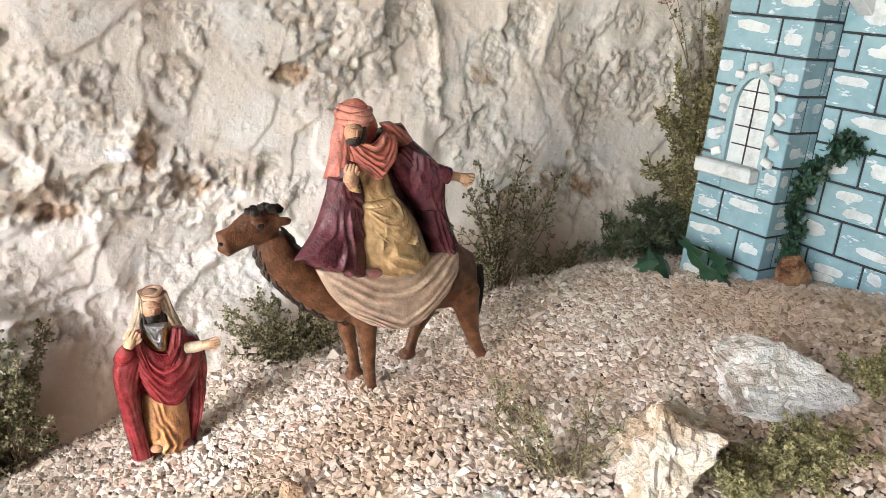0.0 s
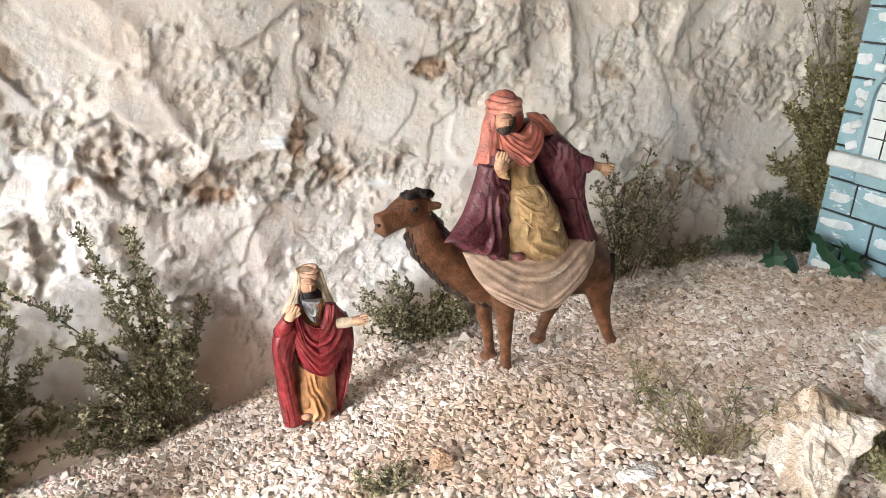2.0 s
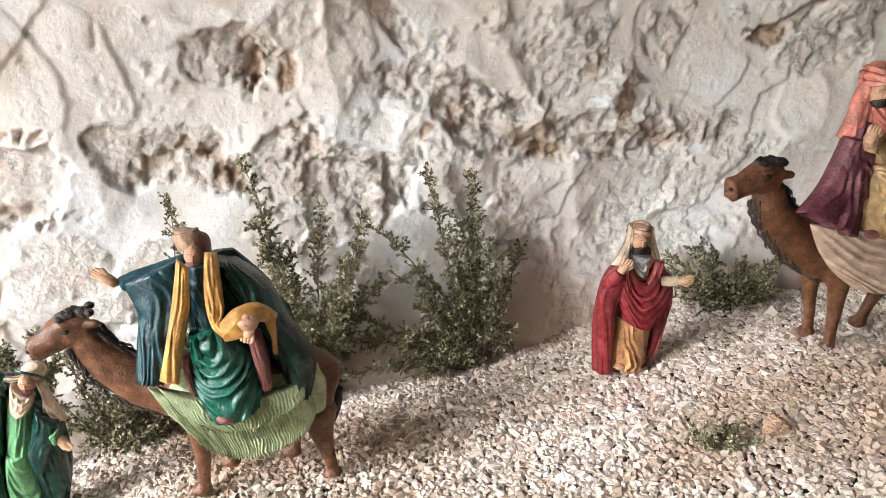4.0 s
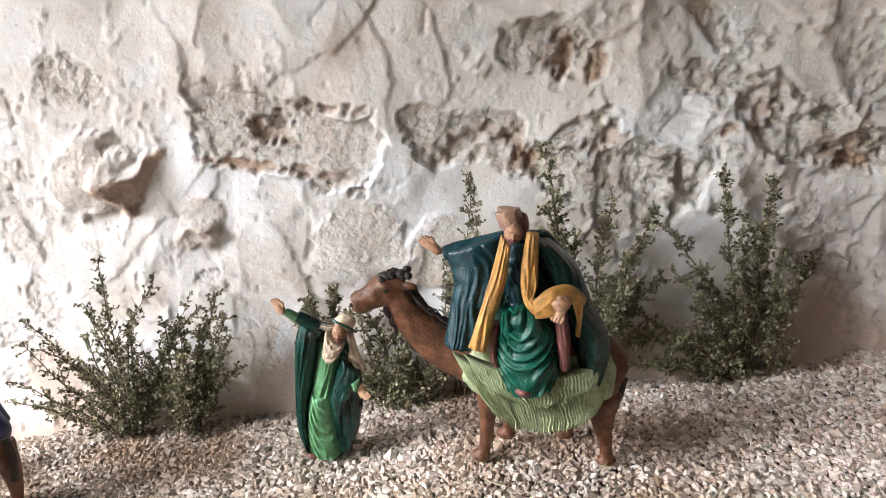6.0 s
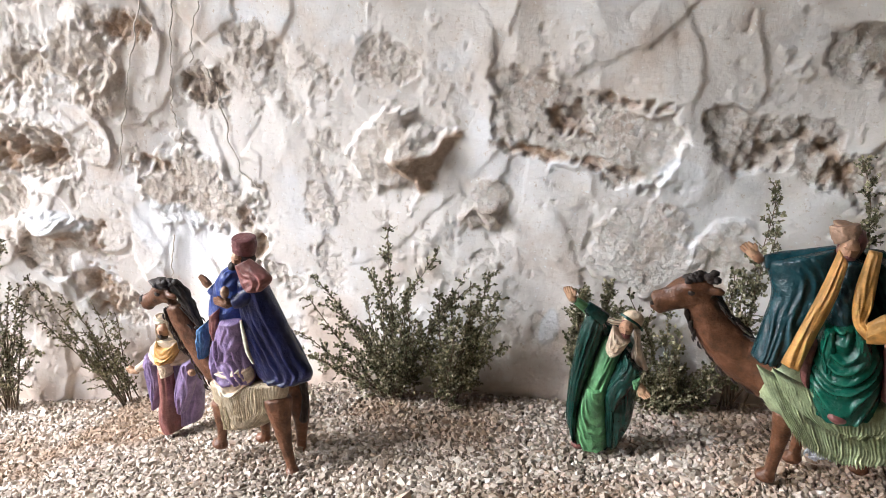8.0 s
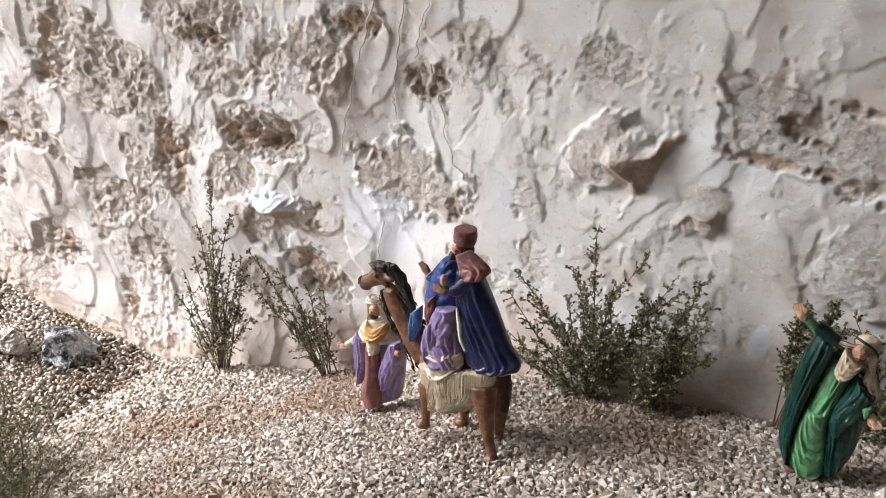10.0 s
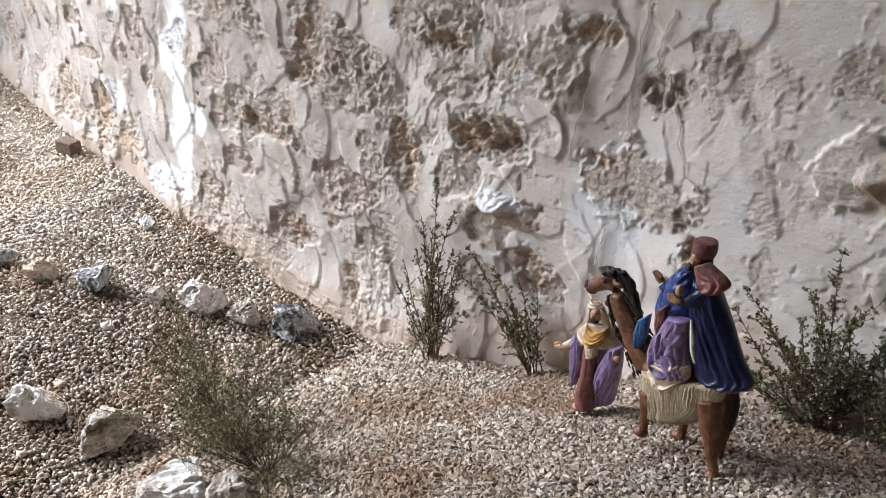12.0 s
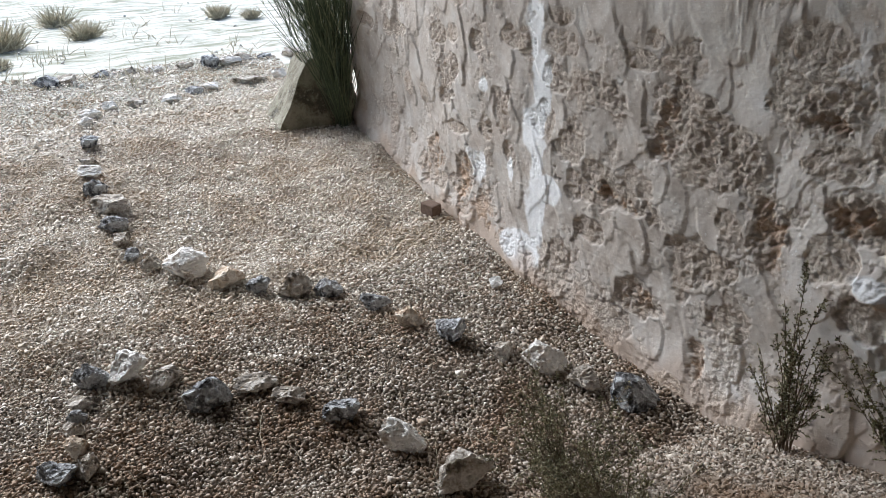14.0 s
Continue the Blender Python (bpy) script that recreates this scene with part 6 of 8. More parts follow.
    def strand(self, m, pts, radii, sides=9):
        slot, start, n = self.slot(m), len(self.v), len(pts)
        sub = 4
        rows = []
        for i in range((n - 1) * sub + 1):
            j = min(i // sub, n - 2)
            t = i / sub - j
            a, b, c, d = pts[max(j - 1, 0)], pts[j], pts[j + 1], pts[min(j + 2, n - 1)]
            p = 0.5 * ((2 * b) + (c - a) * t + (2 * a - 5 * b + 4 * c - d) * t * t + (3 * b - a - 3 * c + d) * t * t * t)
            rows.append((p, radii[j] + (radii[j + 1] - radii[j]) * t))
        for i, (p, r) in enumerate(rows):
            t = (rows[min(i + 1, len(rows) - 1)][0] - rows[max(i - 1, 0)][0]).normalized()
            s = t.cross(Vector((0, 1, 0)))
            s = s.normalized() if s.length > 0.1 else Vector((1, 0, 0))
            d = s.cross(t).normalized()
            for q in range(sides):
                th = 2 * math.pi * q / sides
                self.v.append(p + s * r * math.cos(th) + d * r * 0.8 * math.sin(th))
                # the front side counts as ridge, so a highlight is painted there
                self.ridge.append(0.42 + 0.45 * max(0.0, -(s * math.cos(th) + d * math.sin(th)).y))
        for i in range(len(rows) - 1):
            for q in range(sides):
                k = start + i * sides
                self.f.append((k + q, k + (q + 1) % sides, k + sides + (q + 1) % sides, k + sides + q))
                self.i.append(slot)

    def drape(self, m, left, right, kind="v", n=5, amp=0.003, bulge=0.02, seed=0, dip=0.4, sag=(0.0, 0.0), back=0.6, nu=38, nv=34, sharp=1.3, hem=0.35, skew=0.0):
        """A hanging cloth between a left and a right edge: it bulges towards the viewer, is closed behind,
        and carries folds along it ("v") or hanging in swags ("u")."""
        left, right = [Vector(p) for p in left], [Vector(p) for p in right]
        slot, start = self.slot(m), len(self.v)

        def curve(arr, w):
            k = len(arr)
            t = w * (k - 1)
            j = min(int(t), k - 2)
            a, b, c, d = arr[max(j - 1, 0)], arr[j], arr[j + 1], arr[min(j + 2, k - 1)]
            t -= j
            return 0.5 * ((2 * b) + (c - a) * t + (2 * a - 5 * b + 4 * c - d) * t * t + (3 * b - a - 3 * c + d) * t * t * t)
        rng = random.Random(seed)
        strength = [rng.uniform(0.45, 1.25) for _ in range(80)]
        front, rear, marks = [], [], []
        for r in range(nv + 1):
            v = r / nv
            l, q = curve(left, v), curve(right, v)
            down = curve(left, min(v + 0.03, 1)) + curve(right, min(v + 0.03, 1)) - curve(left, max(v - 0.03, 0)) - curve(right, max(v - 0.03, 0))
            nrm = (q - l).cross(down).normalized()
            if nrm.y > 0:
                nrm = -nrm
            sink = sag[0] + (sag[1] - sag[0]) * v
            edge = min(v, 1 - v) * nv
            shut = 1.0 if edge >= 2 else (1 - (1 - edge / 2) ** 2) ** 0.5
            for c in range(nu + 1):
                u = c / nu
                e = 2 * u - 1
                arch = max(1 - e * e, 0.0) ** 0.5
                wob = 0.50 * noise.noise(Vector((u * 2.0, v * 2.2, seed * 1.7))) + 0.12 * noise.noise(Vector((u * 6, v * 6, seed * 2.3)))
                if kind == "u":
                    x = n * (v - dip * (1 - e * e) + skew * u) + wob * 1.8 + 20
                else:
                    x = n * (u + skew * v) + wob * min(3.2, 0.6 * n) + 20
                    if n > 20:
                        x += 1.3 * noise.noise(Vector((u * n * 0.22, v * 3.5, seed)))
                ph = x - math.floor(x)
                ridge = (1 - abs(2 * ph - 1)) ** sharp
                if kind != "u" and n < 20:
                    y2 = 0.75 * n * (u - 0.75 * v) + 2.2 * wob + 40
                    ph2 = y2 - math.floor(y2)
                    swap = min(max(0.5 + 2.2 * noise.noise(Vector((u * 2.1 + 7, v * 2.1, seed * 3.1))), 0), 1)
                    ridge = ridge * (1 - swap) + swap * (1 - abs(2 * ph2 - 1)) ** sharp
                fade = min(1.0, 3.5 * min(u, 1 - u) + 0.35)
                if kind != "u":
                    fade *= 0.35 + 0.65 * min(1.0, 1.6 * v + 0.15)
                fade *= min(max(0.72 + 1.3 * noise.noise(Vector((int(x) * 1.7, v * 2.6, seed))), 0.0), 1.35)
                f = amp * strength[int(x) % 80] * (1.8 * ridge - 0.7) * fade + 0.0012 * noise.noise(Vector((u * 5, v * 5, seed)))
                p = l.lerp(q, u) + Vector((0, 0, -sink * (1 - e * e)))
                if kind != "u" and v > 0.9:
                    p += (down.normalized()) * (hem * amp * strength[int(x) % 80] * (ridge - 0.5) * (v - 0.9) * 10)
                front.append(p + nrm * ((bulge * arch + f + 0.002) * (0.55 + 0.45 * shut)))
                rear.append(p - nrm * (bulge * back * arch * (0.6 + 0.4 * shut) + 0.0015))
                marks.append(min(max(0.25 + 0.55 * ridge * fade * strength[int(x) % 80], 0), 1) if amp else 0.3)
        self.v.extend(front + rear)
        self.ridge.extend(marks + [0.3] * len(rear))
        w, k2 = nu + 1, (nu + 1) * (nv + 1)

        def quad(a, b, c, d):
            self.f.append((a, b, c, d))
            self.i.append(slot)
        for r in range(nv):
            for c in range(nu):
                k = start + r * w + c
                quad(k, k + w, k + w + 1, k + 1)
                quad(k2 + k, k2 + k + 1, k2 + k + w + 1, k2 + k + w)
            k = start + r * w
            quad(k, k2 + k, k2 + k + w, k + w)
            k = start + r * w + nu
            quad(k, k + w, k2 + k + w, k2 + k)
        for c in range(nu):
            k = start + c
            quad(k, k + 1, k2 + k + 1, k2 + k)
            k = start + nv * w + c
            quad(k, k2 + k, k2 + k + 1, k + 1)

    def turban(self, m, c, rx, ry, rz, wraps=5, tilt=0.25, seed=0):
        """A wound head cloth."""
        c = Vector(c)
        self.blob(m, c, (rx * 0.92, ry * 0.92, rz * 0.92), seed, 0.05)
        for k in range(wraps):
            h = -0.75 + 1.45 * k / max(wraps - 1, 1)
            rr = max(1 - h * h * 0.75, 0.1) ** 0.5
            way = tilt * (1 if k % 2 else -0.6)
            pts = []
            for j in range(13):
                th = 2 * math.pi * j / 12 + 0.4 * k
                pts.append(c + Vector((rx * rr * math.cos(th), ry * rr * math.sin(th), rz * (h * 0.8 + way * math.cos(th)))))
            self.strand(m, pts, [rz * 0.34] * 13, 8)

    def skin(self, slot, o, voxel):
        """Melts the forms of one colour into one skin."""
        used = [f for f, i in zip(self.f, self.i) if i == slot]
        keep = sorted({k for f in used for k in f})
        remap = {k: n for n, k in enumerate(keep)}
        raw = bpy.data.meshes.new("raw")
        raw.from_pydata([tuple(self.v[k] - o) for k in keep], [], [tuple(remap[k] for k in f) for f in used])
        bm = bmesh.new()
        bm.from_mesh(raw)
        bmesh.ops.remove_doubles(bm, verts=bm.verts, dist=1e-6)
        bmesh.ops.holes_fill(bm, edges=bm.edges, sides=0)
        bmesh.ops.recalc_face_normals(bm, faces=bm.faces)
        bm.to_mesh(raw)
        bm.free()
        tmp = new("raw", raw)
        rm = tmp.modifiers.new("melt", "REMESH")
        rm.mode, rm.voxel_size = "VOXEL", voxel
        sm = tmp.modifiers.new("smooth", "SMOOTH")
        sm.iterations, sm.factor = 3, 0.5
        done = bpy.data.meshes.new_from_object(tmp.evaluated_get(bpy.context.evaluated_depsgraph_get()))
        co = np.empty(len(done.vertices) * 3, np.float32)
        done.vertices.foreach_get("co", co)
        faces = [tuple(p.vertices) for p in done.polygons]
        bpy.data.objects.remove(tmp)
        bpy.data.meshes.remove(raw)
        bpy.data.meshes.remove(done)
        return co.reshape(-1, 3).tolist(), faces

    def finish(self, name, origin, label, category="figurine", group="", melt=()):
        o = Vector(origin)
        verts, faces, index, ridge = [], [], [], []
        for slot, mat in enumerate(self.mats):
            if mat in melt:
                co, fs = self.skin(slot, o, 0.0028)
                rd = [0.35] * len(co)
            else:
                used = [f for f, i in zip(self.f, self.i) if i == slot]
                keep = sorted({k for f in used for k in f})
                remap = {k: n for n, k in enumerate(keep)}
                co, rd = [tuple(self.v[k] - o) for k in keep], [self.ridge[k] for k in keep]
                fs = [tuple(remap[k] for k in f) for f in used]
            base = len(verts)
            verts.extend(co)
            ridge.extend(rd)
            faces.extend(tuple(k + base for k in f) for f in fs)
            index.extend([slot] * len(fs))
        me = bpy.data.meshes.new(name)
        me.from_pydata(verts, [], faces)
        for m in self.mats:
            me.materials.append(m)
        me.polygons.foreach_set("use_smooth", [True] * len(faces))
        me.polygons.foreach_set("material_index", index)
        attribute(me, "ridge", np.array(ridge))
        bm = bmesh.new()
        bm.from_mesh(me)
        bmesh.ops.recalc_face_normals(bm, faces=bm.faces)
        bm.to_mesh(me)
        bm.free()
        me.update()
        ob = new(name, me)
        ob.location = o
        return tagged(ob, label, category, group)


# paint of the clay figures, with shade put into their folds
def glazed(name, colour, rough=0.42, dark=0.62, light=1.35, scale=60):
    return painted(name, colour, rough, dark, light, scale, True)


C_RED, C_OCHRE, C_MAROON = glazed("red_glaze", (0.26, 0.028, 0.035), 0.24), glazed("ochre_glaze", (0.50, 0.24, 0.10), 0.45), glazed("maroon_glaze", (0.135, 0.036, 0.050), 0.22)
C_CORAL, C_GOLD, C_BROWN = glazed("coral_glaze", (0.62, 0.20, 0.15), 0.28), glazed("gold_glaze", (0.52, 0.34, 0.17), 0.26), glazed("camel_brown", (0.145, 0.058, 0.026), 0.45, 0.45, 1.6, 70)
C_DARK, C_BEIGE, C_SKIN = glazed("dark_hair", (0.028, 0.018, 0.014), 0.6), glazed("blanket_beige", (0.58, 0.42, 0.31), 0.5), glazed("skin_tone", (0.50, 0.28, 0.17), 0.5)
C_TEAL, C_GREEN, C_SCARF = glazed("teal_glaze", (0.006, 0.048, 0.062), 0.25), glazed("green_glaze", (0.005, 0.105, 0.066), 0.18), glazed("yellow_scarf", (0.60, 0.31, 0.08), 0.45)
C_FRINGE, C_LEAFGREEN, C_CREAM = glazed("pale_green_wool", (0.40, 0.47, 0.26), 0.6, 0.6, 1.3, 110), glazed("light_green_glaze", (0.13, 0.34, 0.15), 0.4), glazed("cream_glaze", (0.64, 0.50, 0.36), 0.5)
C_NAVY, C_PURPLE, C_BLUE = glazed("navy_glaze", (0.010, 0.014, 0.070), 0.28), glazed("lilac_glaze", (0.27, 0.19, 0.36), 0.4), glazed("blue_glaze", (0.03, 0.06, 0.24), 0.35)
C_SAND, C_ROSE, C_SILVER = glazed("straw_wool", (0.50, 0.40, 0.27), 0.6, 0.6, 1.3, 110), glazed("rose_brown", (0.24, 0.09, 0.08), 0.45), glazed("silver_grey", (0.42, 0.42, 0.44), 0.4)
C_TAN, C_DKSKIN = glazed("tan_cloth", (0.40, 0.25, 0.17), 0.5), glazed("dark_skin_tone", (0.22, 0.11, 0.06), 0.5)
C_DKGREEN = glazed("dark_green_glaze", (0.005, 0.046, 0.036), 0.25)


def head(g, c, beard, face=0.0135, seed=0, turn=(0, 0, 0)):
    """A plain head with a beard and no features."""
    x, y, z = c
    g.blob(C_SKIN, (x, y, z), (face, face * 1.05, face * 1.35), seed, 0.06, turn)
    g.blob(beard, (x, y - face * 0.28, z - face * 0.92), (face * 0.84, face * 0.78, face * 0.62), seed + 1, 0.15)
    g.blob(beard, (x, y + face * 0.55, z - face * 0.1), (face * 1.12, face * 0.85, face * 1.25), seed + 2, 0.12)
    g.blob(C_SKIN, (x, y - face * 1.02, z - face * 0.05), (face * 0.17, face * 0.20, face * 0.40), seed)
    g.blob(C_SKIN, (x, y - face * 0.80, z + face * 0.38), (face * 0.72, face * 0.28, face * 0.20), seed + 3)
    g.blob(beard, (x, y - face * 0.86, z - face * 0.52), (face * 0.40, face * 0.22, face * 0.14), seed + 4)


def hand(g, c, way, seed=0, m=None):
    """A small mitten of a hand, pointing along way."""
    m = m or C_SKIN
    c, d = Vector(c), Vector(way).normalized()
    side = d.cross(Vector((0.3, 1, 0.2))).normalized()
    g.strand(m, [c - d * 0.008, c, c + d * 0.006], [0.0062, 0.0072, 0.0060])
    for k in range(4):
        q = c + d * 0.003 + side * (k - 1.5) * 0.0036
        g.strand(m, [q, q + d * 0.006 + side * (k - 1.5) * 0.0006, q + d * (0.012 - 0.001 * abs(k - 1.3))], [0.0026, 0.0023, 0.0016], 6)
    q = c - side * 0.006
    g.strand(m, [q, q + d * 0.004 - side * 0.003, q + d * 0.008 - side * 0.004], [0.0028, 0.0025, 0.0018], 6)


def camel(g, body, neck, skull, legs, tail, seed=0, slim=1.0):
    g.tube(C_BROWN, body, [slim * r for r in (0.040, 0.055, 0.054, 0.040)], [slim * r for r in (0.034, 0.044, 0.044, 0.034)], seed=seed, rough=0.08)
    g.tube(C_BROWN, neck, [slim * r for r in (0.040, 0.031, 0.025, 0.021)], [slim * r for r in (0.027, 0.022, 0.019, 0.017)], seed=seed + 1, rough=0.1)
    g.tube(C_BROWN, skull, [slim * r for r in (0.0195, 0.0225, 0.0165, 0.0165)], [slim * r for r in (0.015, 0.017, 0.0135, 0.0135)], seed=seed + 2, rough=0.12, cap=0.8)
    h, m = Vector(skull[1]), Vector(skull[-1])
    up = Vector((0, 0, 1))
    back = (Vector(skull[0]) - m).normalized()
    # tuft, ears, eye sockets, nostrils, mouth
    for k in range(26):
        w = random.Random(seed * 40 + k)
        g.blob(C_DARK, h + up * (0.021 - 0.010 * (k / 26) ** 2) + back * (0.0016 * k - 0.010) + Vector((0, w.uniform(-0.010, 0.008), w.uniform(-0.002, 0.002))), (0.0058, 0.0055, 0.0046), seed + k, 0.3)
    g.blob(C_BROWN, Vector(skull[0]) + up * 0.004 + back * 0.006 + Vector((0, -0.013, 0)), (0.011, 0.005, 0.006), seed, 0.1)
    g.blob(C_DARK, h + Vector((0, -0.0155, 0.005)), (0.0050, 0.003, 0.0042), seed)
    g.blob(C_BROWN, h + Vector((-0.001, -0.0150, 0.0105)), (0.0085, 0.004, 0.0030), seed)
    g.blob(C_DARK, m + Vector((0, -0.008, 0.005)) - back * 0.002, (0.003, 0.003, 0.0024), seed)
    g.blob(C_BROWN, m - up * 0.007 + back * 0.008, (0.012, 0.0095, 0.006), seed + 3, 0.1)
    # shaggy fur along the nape and below the neck
    rng = random.Random(seed)
    for k in range(260):
        w = rng.random()
        j = min(int(w * 3), 2)
        p = Vector(neck[j]).lerp(Vector(neck[j + 1]), w * 3 - j)
        t = (Vector(neck[j + 1]) - Vector(neck[j])).normalized()
        nrm = Vector((-t.z, 0, t.x))
        if nrm.z > 0:
            nrm = -nrm
        r = 0.037 - 0.016 * w
        if k % 3 == 0:
            nrm = -nrm
            if w < 0.3:
                continue
        q = p + nrm * r * rng.uniform(0.80, 0.98) + Vector((0, rng.gauss(0, 0.007), 0))
        g.strand(C_DARK, [q, q + nrm * 0.003 - t * 0.005, q + nrm * 0.003 - t * 0.011], [0.0014, 0.0018, 0.0005], 5)
    for k, leg in enumerate(legs):
        rr = [0.026, 0.016, 0.0095, 0.0090] if leg[0][0] > body[1][0] else [0.018, 0.0120, 0.0085, 0.0088]
        g.tube(C_BROWN, leg, rr, [0.85 * q for q in rr], seed=seed + 5 + k, rough=0.08)
        x, y, z = leg[-1]
        g.blob(C_BROWN, (x - 0.003, y, z + 0.005), (0.0145, 0.012, 0.009), seed + k, 0.12)
    g.tube(C_DARK, tail, [0.006, 0.0055, 0.007], [0.005, 0.005, 0.006], seed=seed, rough=0.2)


def standing_red():
    g = Clay()
    g.drape(C_RED, [(0.196, 0.962, 0.954), (0.172, 0.962, 0.921), (0.169, 0.962, 0.852), (0.182, 0.962, 0.768)], [(0.248, 0.962, 0.944), (0.275, 0.962, 0.901), (0.275, 0.962, 0.835), (0.258, 0.962, 0.773)], "v", 8, 0.003, 0.018, 2, back=1.0)
    g.drape(C_OCHRE, [(0.194, 0.952, 0.871), (0.192, 0.950, 0.836), (0.194, 0.948, 0.809), (0.198, 0.946, 0.787)], [(0.251, 0.952, 0.858), (0.253, 0.950, 0.826), (0.255, 0.948, 0.797), (0.253, 0.946, 0.777)], "v", 5, 0.0045, 0.026, 1)
    g.tube(C_OCHRE, [(0.215, 0.946, 0.958), (0.216, 0.946, 0.928), (0.219, 0.946, 0.888)], [0.0151, 0.0178, 0.0206], [0.0136, 0.016, 0.0185], seed=3)
    g.drape(C_RED, [(0.184, 0.940, 0.944), (0.160, 0.940, 0.917), (0.165, 0.940, 0.853), (0.178, 0.940, 0.780)], [(0.197, 0.940, 0.930), (0.189, 0.940, 0.882), (0.194, 0.940, 0.830), (0.202, 0.940, 0.778)], "v", 3, 0.003, 0.014, 3)
    g.drape(C_RED, [(0.248, 0.948, 0.921), (0.254, 0.948, 0.888), (0.255, 0.948, 0.843), (0.249, 0.948, 0.786)], [(0.266, 0.948, 0.939), (0.277, 0.948, 0.907), (0.275, 0.948, 0.851), (0.261, 0.948, 0.783)], "v", 3, 0.0025, 0.012, 4)
    g.drape(C_RED, [(0.188, 0.944, 0.962), (0.179, 0.940, 0.933), (0.189, 0.936, 0.896), (0.201, 0.932, 0.869)], [(0.246, 0.944, 0.958), (0.269, 0.940, 0.928), (0.262, 0.936, 0.892), (0.242, 0.932, 0.860)], "u", 6, 0.0035, 0.022, 5, dip=0.42, sag=(0.03, 0.004), nv=50)
    g.drape(C_OCHRE, [(0.205, 0.934, 0.969), (0.209, 0.934, 0.942)], [(0.226, 0.934, 0.969), (0.221, 0.934, 0.940)], "v", 2, 0.001, 0.012, 6)
    g.drape(C_SILVER, [(0.197, 0.932, 0.971), (0.200, 0.930, 0.957), (0.208, 0.930, 0.943)], [(0.223, 0.932, 0.969), (0.220, 0.930, 0.955), (0.214, 0.930, 0.941)], "u", 3, 0.0015, 0.01, 7)
    g.drape(C_RED, [(0.183, 0.926, 0.966), (0.183, 0.926, 0.943), (0.196, 0.926, 0.907)], [(0.192, 0.926, 0.969), (0.194, 0.926, 0.941), (0.208, 0.926, 0.900)], "v", 2, 0.0018, 0.006, 8)
    g.drape(C_RED, [(0.228, 0.926, 0.966), (0.222, 0.926, 0.936), (0.212, 0.926, 0.907)], [(0.242, 0.926, 0.965), (0.238, 0.926, 0.929), (0.221, 0.926, 0.894)], "v", 2, 0.0018, 0.006, 9)
    head(g, (0.209, 0.944, 0.987), C_DARK, 0.0115, 8, (0, 0, 0))
    g.tube(C_SKIN, [(0.210, 0.952, 0.945), (0.210, 0.951, 0.965), (0.209, 0.950, 0.985)], [0.014, 0.010, 0.009], [0.012, 0.009, 0.009], seed=21)
    for k in range(7):
        w = (k - 3) / 3
        g.strand(C_DARK, [Vector((0.209 + 0.011 * w, 0.946 + 0.004 * abs(w), 0.990)), Vector((0.209 + 0.015 * w, 0.941, 0.974)), Vector((0.209 + 0.014 * w, 0.936, 0.958 + 0.006 * (1 - abs(w))))], [0.003, 0.0036, 0.0016])
    g.turban(C_TAN, (0.211, 0.955, 0.999), 0.0150, 0.0160, 0.0105, 4, 0.25, 3)
    g.drape(C_CREAM, [(0.194, 0.954, 1.008), (0.188, 0.950, 0.980), (0.173, 0.946, 0.950)], [(0.202, 0.950, 0.998), (0.199, 0.944, 0.973), (0.190, 0.938, 0.950)], "v", 2, 0.0015, 0.006, 12)
    g.drape(C_CREAM, [(0.218, 0.950, 0.998), (0.222, 0.944, 0.971), (0.232, 0.938, 0.948)], [(0.228, 0.954, 1.006), (0.238, 0.950, 0.975), (0.251, 0.946, 0.944)], "v", 2, 0.0015, 0.006, 13)
    g.tube(C_RED, [(0.171, 0.938, 0.925), (0.172, 0.924, 0.941), (0.175, 0.918, 0.951)], [0.0117, 0.0103, 0.0075], [0.0105, 0.0093, 0.0067], seed=14)
    hand(g, (0.176, 0.912, 0.961), (0.4, -0.1, 0.9))
    g.tube(C_CREAM, [(0.240, 0.932, 0.931), (0.256, 0.924, 0.934), (0.268, 0.920, 0.937)], [0.0085, 0.0075, 0.0064], [0.0077, 0.0067, 0.0058], seed=16)
    hand(g, (0.272, 0.916, 0.939), (1, -0.2, 0.2))
    g.blob(C_SKIN, (0.206, 0.924, 0.796), (0.0088, 0.0069, 0.0051), 18, 0.08, (0, 0, 0))
    g.blob(C_ROSE, (0.241, 0.928, 0.792), (0.0119, 0.0089, 0.0060), 19, 0.08, (0, 0, 0))
    g.blob(C_RED, (0.188, 0.938, 0.781), (0.0116, 0.0087, 0.0058), 20, 0.08, (0, 0, 0))
    g.finish("standing_figurine", (0.22, 0.955, 0.765), "painted clay figurine of a standing man in a dark red cloak", group="nativity figurines", melt=(C_BROWN,))


